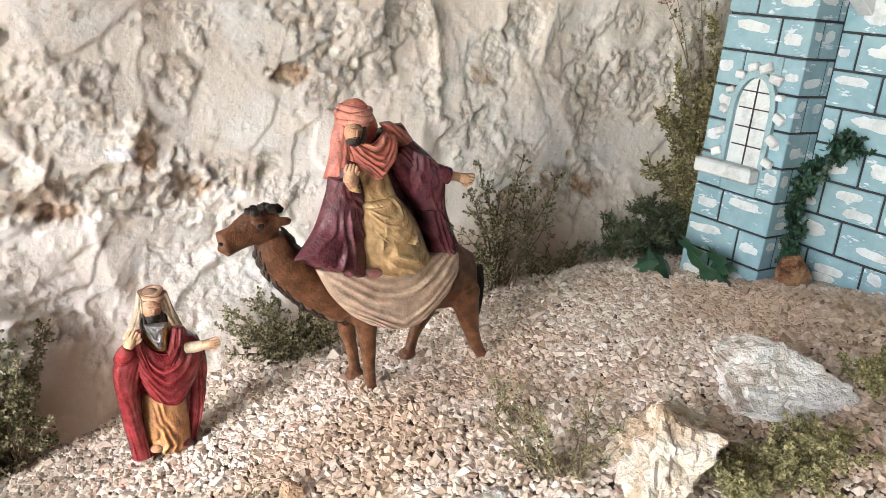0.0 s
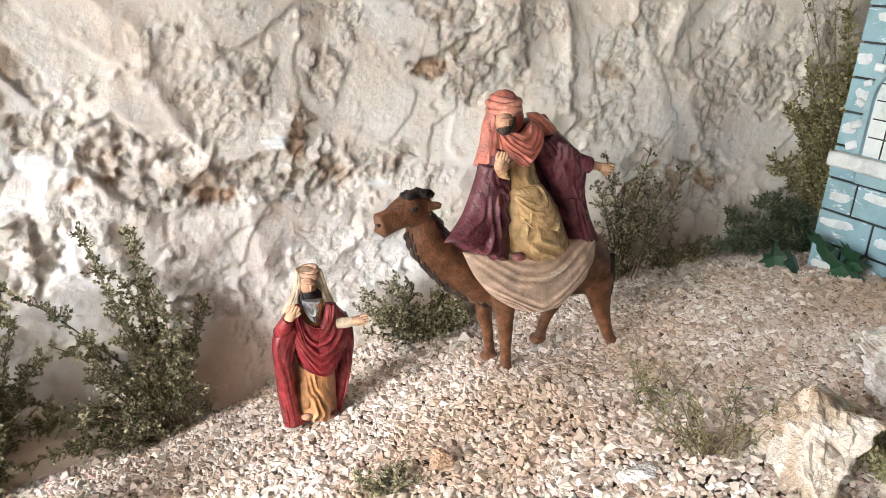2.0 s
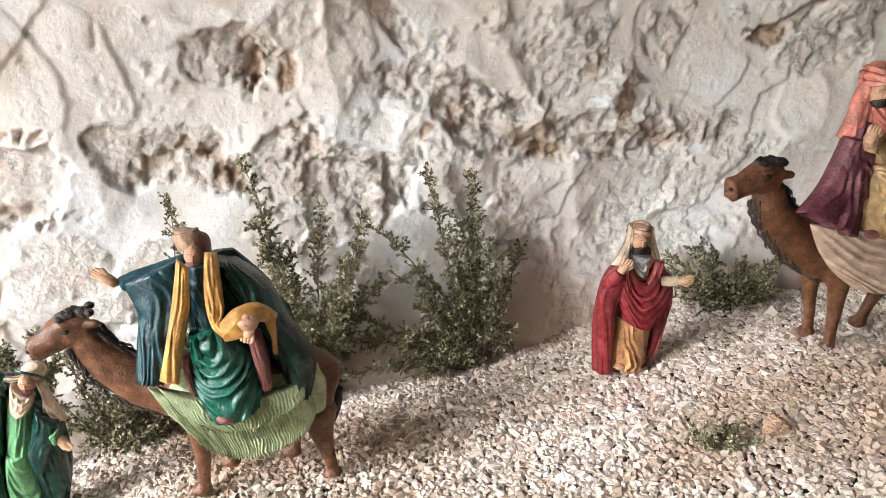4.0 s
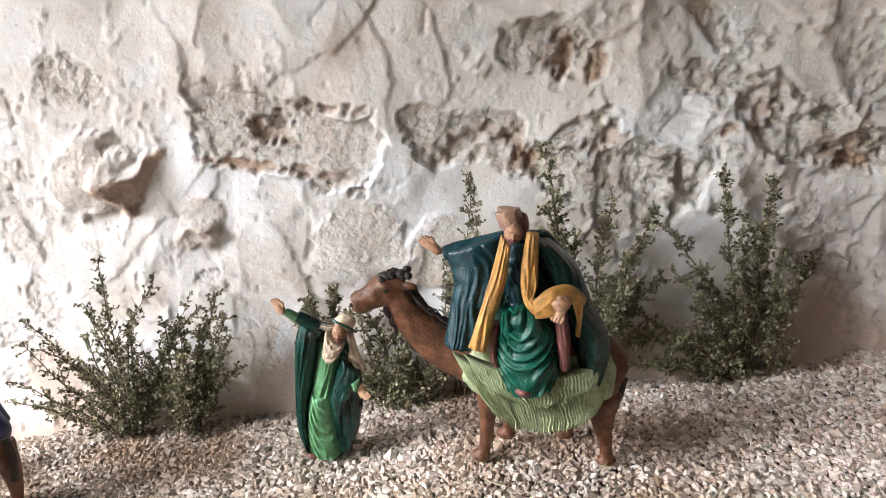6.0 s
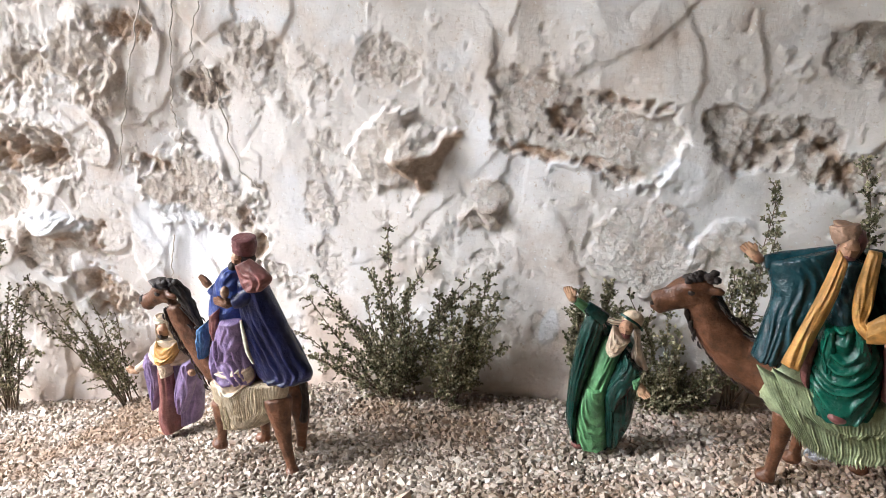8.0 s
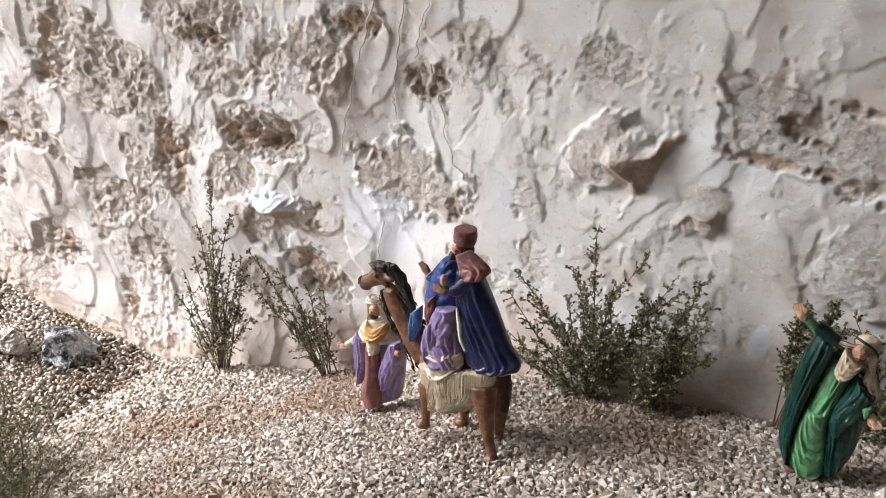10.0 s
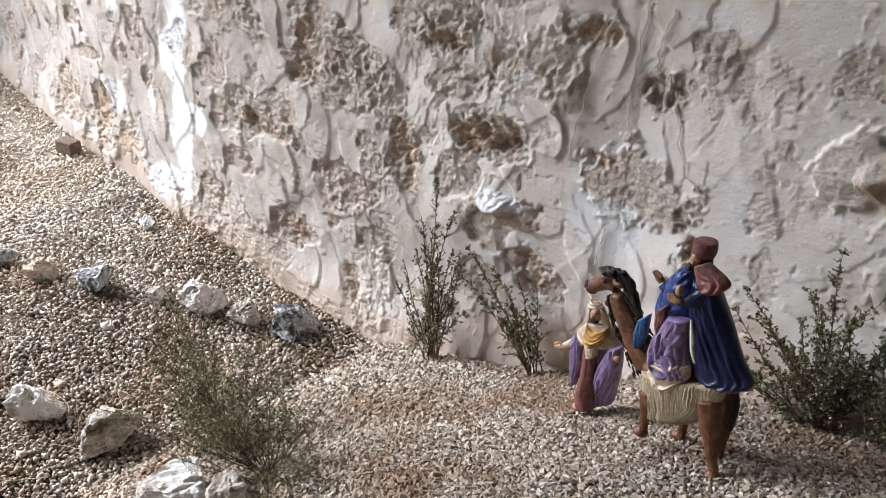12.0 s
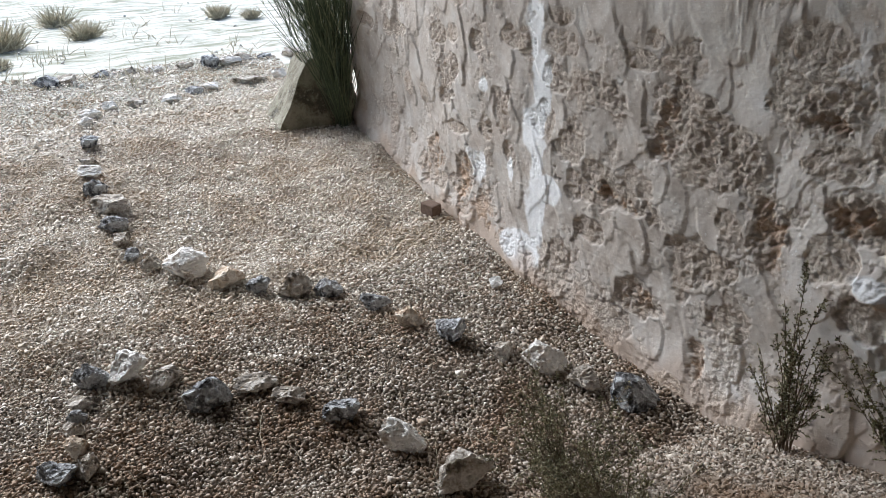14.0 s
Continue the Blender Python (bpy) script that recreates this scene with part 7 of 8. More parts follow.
def camel_red():
    g = Clay()
    camel(g, [(0.630, 0.865, 1.000), (0.560, 0.865, 1.018), (0.480, 0.865, 1.012), (0.430, 0.865, 1.000)],
          [(0.445, 0.865, 1.000), (0.392, 0.865, 1.022), (0.350, 0.865, 1.058), (0.330, 0.865, 1.094)],
          [(0.338, 0.863, 1.112), (0.312, 0.860, 1.111), (0.288, 0.857, 1.101), (0.268, 0.855, 1.093)],
          [[(0.458, 0.845, 0.985), (0.464, 0.843, 0.940), (0.468, 0.841, 0.900), (0.472, 0.840, 0.862)],
           [(0.452, 0.890, 0.985), (0.456, 0.890, 0.940), (0.466, 0.890, 0.905), (0.474, 0.890, 0.862)],
           [(0.612, 0.842, 1.000), (0.622, 0.836, 0.955), (0.634, 0.828, 0.915), (0.654, 0.818, 0.878)],
           [(0.600, 0.893, 0.990), (0.584, 0.896, 0.945), (0.572, 0.898, 0.910), (0.566, 0.900, 0.872)]],
          [(0.652, 0.865, 1.020), (0.660, 0.865, 0.985), (0.656, 0.865, 0.940)], 1)
    g.tube(C_BEIGE, [(0.620, 0.868, 1.016), (0.580, 0.868, 1.018), (0.510, 0.868, 1.018), (0.455, 0.868, 1.016), (0.430, 0.868, 1.018)], [0.026, 0.046, 0.050, 0.042, 0.026], [0.030, 0.038, 0.040, 0.038, 0.030], 0, 0, 3, 0.03, seed=2, rings=24, sides=30, rough=0.06)
    g.drape(C_BEIGE, [(0.378, 0.829, 1.059), (0.397, 0.823, 1.025), (0.423, 0.817, 0.997), (0.448, 0.811, 0.982)], [(0.583, 0.829, 1.074), (0.586, 0.823, 1.043), (0.568, 0.817, 1.009), (0.532, 0.811, 0.982)], "u", 6, 0.0052, 0.018, 2, dip=0.5, sag=(0.01, 0.012), nu=56, nv=52, sharp=1.6)
    g.tube(C_MAROON, [(0.481, 0.871, 1.223), (0.494, 0.871, 1.183), (0.510, 0.871, 1.130), (0.522, 0.871, 1.058)], [0.0303, 0.0447, 0.0619, 0.0756], [0.0127, 0.0188, 0.026, 0.0318], seed=3, kv=7, av=0.04)
    g.drape(C_MAROON, [(0.405, 0.843, 1.196), (0.391, 0.835, 1.156), (0.372, 0.827, 1.112), (0.345, 0.819, 1.080)], [(0.428, 0.843, 1.188), (0.436, 0.835, 1.141), (0.442, 0.827, 1.091), (0.440, 0.819, 1.041)], "v", 5, 0.0045, 0.02, 4, hem=1.2)
    g.drape(C_MAROON, [(0.390, 0.829, 1.175), (0.388, 0.829, 1.152), (0.391, 0.829, 1.129), (0.399, 0.829, 1.113)], [(0.428, 0.829, 1.175), (0.437, 0.829, 1.153), (0.438, 0.829, 1.132), (0.430, 0.829, 1.109)], "v", 4, 0.0035, 0.018, 14, skew=0.5)
    g.drape(C_GOLD, [(0.431, 0.835, 1.211), (0.429, 0.832, 1.178), (0.429, 0.828, 1.150), (0.433, 0.825, 1.129)], [(0.454, 0.835, 1.211), (0.468, 0.832, 1.178), (0.480, 0.828, 1.149), (0.489, 0.825, 1.132)], "v", 3, 0.0015, 0.016, 6)
    g.drape(C_GOLD, [(0.428, 0.823, 1.144), (0.430, 0.822, 1.112), (0.436, 0.822, 1.078), (0.446, 0.821, 1.054)], [(0.475, 0.823, 1.152), (0.505, 0.822, 1.121), (0.522, 0.822, 1.090), (0.535, 0.821, 1.065)], "v", 6, 0.0042, 0.028, 16, skew=0.35, sharp=1.6, sag=(0.0, 0.012), hem=1.2)
    g.drape(C_GOLD, [(0.430, 0.805, 1.139), (0.437, 0.805, 1.120), (0.447, 0.805, 1.098)], [(0.467, 0.805, 1.152), (0.493, 0.805, 1.123), (0.510, 0.805, 1.088)], "u", 4, 0.0028, 0.012, 17, dip=0.5)
    g.drape(C_MAROON, [(0.468, 0.845, 1.196), (0.492, 0.840, 1.161), (0.520, 0.836, 1.115), (0.542, 0.831, 1.063)], [(0.507, 0.845, 1.216), (0.553, 0.840, 1.174), (0.564, 0.836, 1.115), (0.593, 0.831, 1.059)], "v", 5, 0.0045, 0.02, 5, skew=0.3, hem=1.2)
    g.drape(C_MAROON, [(0.498, 0.831, 1.206), (0.498, 0.831, 1.170), (0.514, 0.831, 1.126)], [(0.535, 0.831, 1.191), (0.551, 0.831, 1.170), (0.556, 0.831, 1.123)], "v", 4, 0.0035, 0.018, 15, skew=0.4)
    g.blob(C_CORAL, (0.447, 0.865, 1.227), (0.0212, 0.0226, 0.0241), 19, 0.08, (0, 0, 0))
    g.drape(C_CORAL, [(0.402, 0.839, 1.242), (0.396, 0.839, 1.221), (0.394, 0.839, 1.197), (0.388, 0.839, 1.171)], [(0.417, 0.839, 1.224), (0.428, 0.839, 1.206), (0.436, 0.839, 1.187), (0.435, 0.839, 1.167)], "v", 4, 0.0028, 0.012, 8)
    g.drape(C_CORAL, [(0.463, 0.845, 1.235), (0.478, 0.845, 1.214), (0.489, 0.845, 1.190), (0.496, 0.845, 1.165)], [(0.478, 0.845, 1.237), (0.504, 0.845, 1.221), (0.512, 0.845, 1.203), (0.504, 0.845, 1.167)], "v", 3, 0.0028, 0.012, 9)
    g.drape(C_CORAL, [(0.410, 0.839, 1.222), (0.413, 0.832, 1.209), (0.424, 0.826, 1.192), (0.439, 0.819, 1.175)], [(0.467, 0.839, 1.228), (0.478, 0.832, 1.217), (0.476, 0.826, 1.197), (0.454, 0.819, 1.174)], "u", 5, 0.0042, 0.018, 10, dip=0.5, sag=(0.02, 0.004), sharp=1.5)
    head(g, (0.417, 0.825, 1.230), C_DARK, 0.0112, 10, (0, 0, 0))
    g.turban(C_CORAL, (0.423, 0.838, 1.247), 0.0205, 0.0205, 0.0125, 5, 0.30, 2)
    g.blob(C_CORAL, (0.428, 0.846, 1.252), (0.0170, 0.0170, 0.0135), 21, 0.06)
    g.strand(C_DARK, [Vector((0.4285, 0.824, 1.238)), Vector((0.4305, 0.822, 1.226)), Vector((0.4265, 0.819, 1.216))], [0.003, 0.0036, 0.0024])
    g.blob(C_SKIN, (0.407, 0.803, 1.178), (0.0087, 0.0098, 0.0109), 17, 0.15, (0, 0, 0))
    hand(g, (0.402, 0.799, 1.183), (0.2, 0, 0.9))
    g.drape(C_GOLD, [(0.403, 0.809, 1.172), (0.407, 0.809, 1.163)], [(0.419, 0.809, 1.172), (0.422, 0.809, 1.161)], "v", 2, 0.001, 0.01, 18)
    g.tube(C_MAROON, [(0.505, 0.835, 1.185), (0.530, 0.825, 1.176), (0.556, 0.818, 1.170)], [0.014, 0.013, 0.011], [0.012, 0.011, 0.010], seed=15)
    g.tube(C_SKIN, [(0.552, 0.819, 1.171), (0.562, 0.817, 1.170), (0.572, 0.815, 1.168)], [0.0066, 0.0058, 0.0050], [0.0060, 0.0052, 0.0046], seed=16)
    hand(g, (0.576, 0.814, 1.167), (1, -0.15, -0.15))
    g.blob(C_ROSE, (0.442, 0.795, 1.059), (0.0100, 0.0080, 0.0061), 18, 0.08, (0, 0, 0))
    g.finish("camel_rider_figurine", (0.55, 0.855, 0.87), "painted clay camel with a rider in maroon and coral", group="nativity figurines", melt=(C_BROWN,))


def camel_green():
    g = Clay()
    camel(g, [(-0.215, 0.905, 0.785), (-0.275, 0.905, 0.805), (-0.360, 0.905, 0.805), (-0.415, 0.905, 0.795)],
          [(-0.405, 0.905, 0.795), (-0.455, 0.910, 0.806), (-0.498, 0.915, 0.838), (-0.520, 0.918, 0.872)],
          [(-0.510, 0.918, 0.885), (-0.535, 0.915, 0.880), (-0.560, 0.912, 0.863), (-0.577, 0.910, 0.852)],
          [[(-0.385, 0.885, 0.760), (-0.382, 0.885, 0.720), (-0.380, 0.885, 0.680), (-0.380, 0.885, 0.645)],
           [(-0.350, 0.935, 0.760), (-0.350, 0.935, 0.720), (-0.348, 0.935, 0.690), (-0.345, 0.935, 0.650)],
           [(-0.235, 0.880, 0.780), (-0.228, 0.880, 0.735), (-0.218, 0.880, 0.700), (-0.208, 0.880, 0.664)],
           [(-0.260, 0.935, 0.770), (-0.258, 0.935, 0.730), (-0.260, 0.935, 0.700), (-0.262, 0.935, 0.662)]],
          [(-0.205, 0.905, 0.790), (-0.208, 0.905, 0.755), (-0.220, 0.905, 0.725)], 31)
    g.tube(C_FRINGE, [(-0.222, 0.905, 0.795), (-0.255, 0.905, 0.795), (-0.315, 0.905, 0.792), (-0.385, 0.905, 0.798), (-0.420, 0.905, 0.805)], [0.038, 0.058, 0.064, 0.056, 0.034], [0.040, 0.050, 0.052, 0.050, 0.038], 0, 0, 0, 0.0, seed=32, rings=24, sides=30, rough=0.05)
    g.drape(C_FRINGE, [(-0.440, 0.865, 0.825), (-0.422, 0.860, 0.799), (-0.400, 0.856, 0.773), (-0.382, 0.851, 0.755)], [(-0.244, 0.865, 0.822), (-0.239, 0.860, 0.806), (-0.238, 0.856, 0.785), (-0.245, 0.851, 0.767)], "v", 44, 0.003, 0.018, 33, sag=(0.02, 0.03), nu=176, nv=26, sharp=1.2, hem=5.0, back=1.2)
    g.drape(C_FRINGE, [(-0.426, 0.849, 0.836), (-0.414, 0.846, 0.820), (-0.398, 0.842, 0.800), (-0.379, 0.839, 0.791)], [(-0.256, 0.849, 0.840), (-0.253, 0.846, 0.828), (-0.255, 0.842, 0.814), (-0.270, 0.839, 0.808)], "v", 36, 0.0028, 0.014, 34, sag=(0.02, 0.024), nu=144, nv=20, sharp=1.2, hem=5.0)
    g.tube(C_DKGREEN, [(-0.367, 0.905, 0.985), (-0.354, 0.905, 0.945), (-0.334, 0.905, 0.895), (-0.313, 0.905, 0.827)], [0.0295, 0.0507, 0.0633, 0.0718], [0.0103, 0.0177, 0.0222, 0.0251], seed=35, kv=8, av=0.04)
    g.drape(C_DKGREEN, [(-0.362, 0.893, 0.988), (-0.346, 0.888, 0.950), (-0.318, 0.884, 0.910), (-0.293, 0.880, 0.863), (-0.273, 0.875, 0.815)], [(-0.336, 0.893, 0.987), (-0.296, 0.889, 0.955), (-0.273, 0.884, 0.912), (-0.239, 0.880, 0.856), (-0.244, 0.875, 0.803)], "v", 5, 0.005, 0.034, 36, skew=0.5, hem=1.0)
    g.drape(C_TEAL, [(-0.465, 0.889, 0.955), (-0.448, 0.879, 0.922), (-0.449, 0.869, 0.882), (-0.452, 0.859, 0.839)], [(-0.393, 0.889, 0.988), (-0.386, 0.879, 0.942), (-0.395, 0.869, 0.892), (-0.416, 0.859, 0.835)], "v", 5, 0.0042, 0.022, 37, hem=1.0, skew=-0.25, sharp=1.0)
    g.tube(C_TEAL, [(-0.387, 0.895, 0.976), (-0.418, 0.891, 0.967), (-0.446, 0.885, 0.961), (-0.465, 0.881, 0.955)], [0.0145, 0.0128, 0.0111, 0.0089], [0.0131, 0.0115, 0.01, 0.008], seed=38)
    g.drape(C_TEAL, [(-0.390, 0.883, 0.981), (-0.386, 0.874, 0.939), (-0.381, 0.865, 0.904)], [(-0.352, 0.883, 0.984), (-0.355, 0.874, 0.946), (-0.352, 0.865, 0.905)], "u", 4, 0.0026, 0.024, 39, dip=0.3)
    g.drape(C_GREEN, [(-0.383, 0.863, 0.907), (-0.387, 0.858, 0.869), (-0.383, 0.854, 0.833), (-0.369, 0.849, 0.796)], [(-0.354, 0.863, 0.917), (-0.317, 0.858, 0.892), (-0.305, 0.854, 0.856), (-0.302, 0.849, 0.813)], "u", 7, 0.005, 0.036, 40, dip=0.3, sag=(0.0, 0.008), sharp=1.7, nv=60, skew=0.12)
    g.drape(C_GREEN, [(-0.387, 0.843, 0.910), (-0.386, 0.843, 0.884), (-0.376, 0.843, 0.856)], [(-0.376, 0.843, 0.912), (-0.366, 0.843, 0.888), (-0.363, 0.843, 0.854)], "v", 2, 0.003, 0.016, 49)
    g.drape(C_GREEN, [(-0.359, 0.839, 0.920), (-0.355, 0.839, 0.893), (-0.351, 0.839, 0.864)], [(-0.340, 0.839, 0.910), (-0.330, 0.839, 0.888), (-0.331, 0.839, 0.859)], "v", 2, 0.003, 0.016, 50)
    g.drape(C_ROSE, [(-0.398, 0.855, 0.879), (-0.396, 0.855, 0.854), (-0.391, 0.855, 0.830)], [(-0.385, 0.855, 0.882), (-0.383, 0.855, 0.857), (-0.377, 0.855, 0.817)], "v", 2, 0.002, 0.012, 41)
    g.drape(C_SCARF, [(-0.398, 0.851, 1.002), (-0.404, 0.845, 0.952), (-0.413, 0.839, 0.897), (-0.421, 0.833, 0.854)], [(-0.385, 0.851, 0.989), (-0.385, 0.845, 0.946), (-0.393, 0.839, 0.895), (-0.399, 0.833, 0.849)], "v", 2, 0.0022, 0.006, 42)
    g.drape(C_SCARF, [(-0.368, 0.855, 1.007), (-0.369, 0.846, 0.959), (-0.362, 0.838, 0.925), (-0.344, 0.829, 0.908)], [(-0.354, 0.855, 1.007), (-0.347, 0.846, 0.947), (-0.348, 0.838, 0.930), (-0.336, 0.829, 0.934)], "v", 2, 0.0022, 0.006, 43)
    g.drape(C_SCARF, [(-0.344, 0.827, 0.909), (-0.327, 0.821, 0.917), (-0.310, 0.825, 0.933), (-0.298, 0.835, 0.926)], [(-0.350, 0.827, 0.933), (-0.336, 0.823, 0.951), (-0.311, 0.835, 0.954), (-0.288, 0.845, 0.935)], "v", 2, 0.0024, 0.007, 44)
    g.drape(C_SCARF, [(-0.303, 0.843, 0.928), (-0.294, 0.843, 0.904), (-0.292, 0.843, 0.883)], [(-0.290, 0.843, 0.935), (-0.287, 0.843, 0.903), (-0.286, 0.843, 0.881)], "v", 2, 0.002, 0.005, 45)
    g.drape(C_ROSE, [(-0.322, 0.843, 0.910), (-0.315, 0.843, 0.875), (-0.305, 0.843, 0.837)], [(-0.306, 0.843, 0.913), (-0.297, 0.843, 0.879), (-0.292, 0.843, 0.838)], "v", 2, 0.002, 0.016, 46)
    g.blob(C_SKIN, (-0.320, 0.819, 0.937), (0.0130, 0.0117, 0.0104), 43, 0.15, (0, 0, 0))
    hand(g, (-0.319, 0.817, 0.926), (-0.2, -0.1, -0.9))
    g.blob(C_SKIN, (-0.475, 0.881, 0.961), (0.0105, 0.0081, 0.0057), 44, 0.15, (0, 35, 0))
    hand(g, (-0.482, 0.879, 0.966), (-0.8, -0.1, 0.6))
    g.blob(C_ROSE, (-0.346, 0.817, 0.809), (0.0111, 0.0088, 0.0065), 45, 0.08, (0, 0, 0))
    g.blob(C_ROSE, (-0.377, 0.893, 0.998), (0.0143, 0.0168, 0.0194), 46, 0.12, (0, 0, 0))
    head(g, (-0.382, 0.879, 0.994), C_ROSE, 0.0111, 46, (15, 0, 10))
    g.tube(C_TAN, [(-0.384, 0.889, 1.001), (-0.389, 0.891, 1.010), (-0.392, 0.893, 1.018)], [0.0156, 0.0164, 0.0156], [0.0156, 0.0164, 0.0156], seed=47, kv=8, av=0.03, cap=0.5)
    g.blob(C_TAN, (-0.392, 0.893, 1.018), (0.0134, 0.0086, 0.0038), 48, 0.08, (0, 0, 0))
    g.finish("camel_rider_figurine", (-0.31, 0.9, 0.65), "painted clay camel with a rider in dark green and gold", group="nativity figurines", melt=(C_BROWN,))


def standing_green():
    g = Clay()
    g.drape(C_DKGREEN, [(-0.650, 0.989, 0.773), (-0.669, 0.989, 0.739), (-0.670, 0.989, 0.659), (-0.664, 0.989, 0.581), (-0.644, 0.989, 0.538)], [(-0.599, 0.989, 0.754), (-0.581, 0.989, 0.728), (-0.571, 0.989, 0.683), (-0.568, 0.989, 0.627), (-0.581, 0.989, 0.545)], "v", 9, 0.003, 0.018, 51, back=1.0)
    g.drape(C_LEAFGREEN, [(-0.633, 0.977, 0.754), (-0.640, 0.975, 0.696), (-0.644, 0.973, 0.648), (-0.648, 0.971, 0.620)], [(-0.599, 0.977, 0.738), (-0.605, 0.975, 0.704), (-0.605, 0.973, 0.664), (-0.602, 0.971, 0.627)], "v", 4, 0.0022, 0.022, 52, skew=0.3)
    g.drape(C_LEAFGREEN, [(-0.643, 0.967, 0.666), (-0.647, 0.968, 0.633), (-0.646, 0.968, 0.585), (-0.641, 0.969, 0.554)], [(-0.610, 0.967, 0.671), (-0.606, 0.968, 0.639), (-0.597, 0.968, 0.598), (-0.592, 0.969, 0.558)], "u", 6, 0.0034, 0.022, 53, dip=0.25, skew=-0.3)
    g.drape(C_DKGREEN, [(-0.659, 0.967, 0.791), (-0.668, 0.966, 0.752), (-0.667, 0.965, 0.676), (-0.660, 0.964, 0.600), (-0.644, 0.963, 0.558)], [(-0.631, 0.967, 0.766), (-0.638, 0.966, 0.726), (-0.643, 0.965, 0.674), (-0.645, 0.964, 0.625), (-0.639, 0.963, 0.563)], "v", 4, 0.0038, 0.014, 54)
    g.drape(C_DKGREEN, [(-0.600, 0.967, 0.745), (-0.607, 0.967, 0.709), (-0.616, 0.966, 0.669), (-0.608, 0.966, 0.626), (-0.593, 0.965, 0.570)], [(-0.578, 0.967, 0.726), (-0.578, 0.966, 0.696), (-0.569, 0.966, 0.664), (-0.567, 0.965, 0.615), (-0.580, 0.965, 0.564)], "v", 5, 0.004, 0.016, 55, skew=-0.2)
    g.drape(C_DKGREEN, [(-0.596, 0.951, 0.741), (-0.600, 0.951, 0.714), (-0.611, 0.951, 0.671), (-0.604, 0.951, 0.641)], [(-0.568, 0.951, 0.721), (-0.572, 0.951, 0.697), (-0.583, 0.951, 0.674), (-0.591, 0.951, 0.648)], "v", 3, 0.0032, 0.012, 56, skew=0.2)
    g.tube(C_DKGREEN, [(-0.638, 0.969, 0.776), (-0.656, 0.963, 0.790), (-0.666, 0.961, 0.796)], [0.0127, 0.0101, 0.0085], [0.0114, 0.0091, 0.0077], seed=57)
    g.tube(C_LEAFGREEN, [(-0.661, 0.963, 0.789), (-0.674, 0.957, 0.800), (-0.681, 0.955, 0.804)], [0.0073, 0.0068, 0.0056], [0.0066, 0.0061, 0.005], seed=58)
    g.blob(C_CREAM, (-0.686, 0.953, 0.807), (0.0051, 0.0059, 0.0068), 4, 0.12, (0, -30, 0))
    hand(g, (-0.689, 0.951, 0.813), (-0.5, -0.1, 0.9))
    g.drape(C_LEAFGREEN, [(-0.580, 0.943, 0.707), (-0.576, 0.943, 0.698)], [(-0.569, 0.943, 0.715), (-0.568, 0.943, 0.697)], "v", 2, 0.001, 0.01, 59)
    hand(g, (-0.563, 0.939, 0.696), (0.7, -0.2, -0.6))
    g.blob(C_SKIN, (-0.565, 0.941, 0.696), (0.0058, 0.0054, 0.0049), 5, 0.12, (0, 0, 0))
    g.drape(C_CREAM, [(-0.623, 0.957, 0.778), (-0.625, 0.957, 0.759), (-0.626, 0.957, 0.739), (-0.619, 0.957, 0.732)], [(-0.594, 0.957, 0.761), (-0.599, 0.957, 0.748), (-0.603, 0.957, 0.739), (-0.609, 0.957, 0.733)], "u", 4, 0.0025, 0.012, 60, dip=0.4)
    head(g, (-0.604, 0.959, 0.777), C_ROSE, 0.0099, 60, (15, 0, -15))
    g.blob(C_CREAM, (-0.598, 0.973, 0.787), (0.0156, 0.0142, 0.0128), 61, 0.1, (0, 0, 0))
    g.strand(C_DKGREEN, [Vector((-0.615, 0.959, 0.798)), Vector((-0.605, 0.951, 0.798)), Vector((-0.591, 0.959, 0.788)), Vector((-0.582, 0.975, 0.772))], [0.002, 0.0022, 0.0022, 0.002], 7)
    g.drape(C_CREAM, [(-0.594, 0.965, 0.780), (-0.589, 0.965, 0.752), (-0.591, 0.965, 0.722)], [(-0.584, 0.965, 0.776), (-0.577, 0.965, 0.750), (-0.561, 0.965, 0.716)], "v", 3, 0.0022, 0.01, 63)
    g.tube(C_CREAM, [(-0.609, 0.965, 0.782), (-0.624, 0.963, 0.781), (-0.639, 0.967, 0.781)], [0.0031, 0.0042, 0.0028], [0.0028, 0.0038, 0.0025], seed=64, kv=4, av=0.12)
    g.blob(C_ROSE, (-0.635, 0.955, 0.558), (0.0110, 0.0086, 0.0061), 65, 0.08, (0, 0, 0))
    g.finish("standing_figurine", (-0.613, 0.98, 0.545), "painted clay standing man in a green cloak, arm raised", group="nativity figurines", melt=(C_BROWN,))


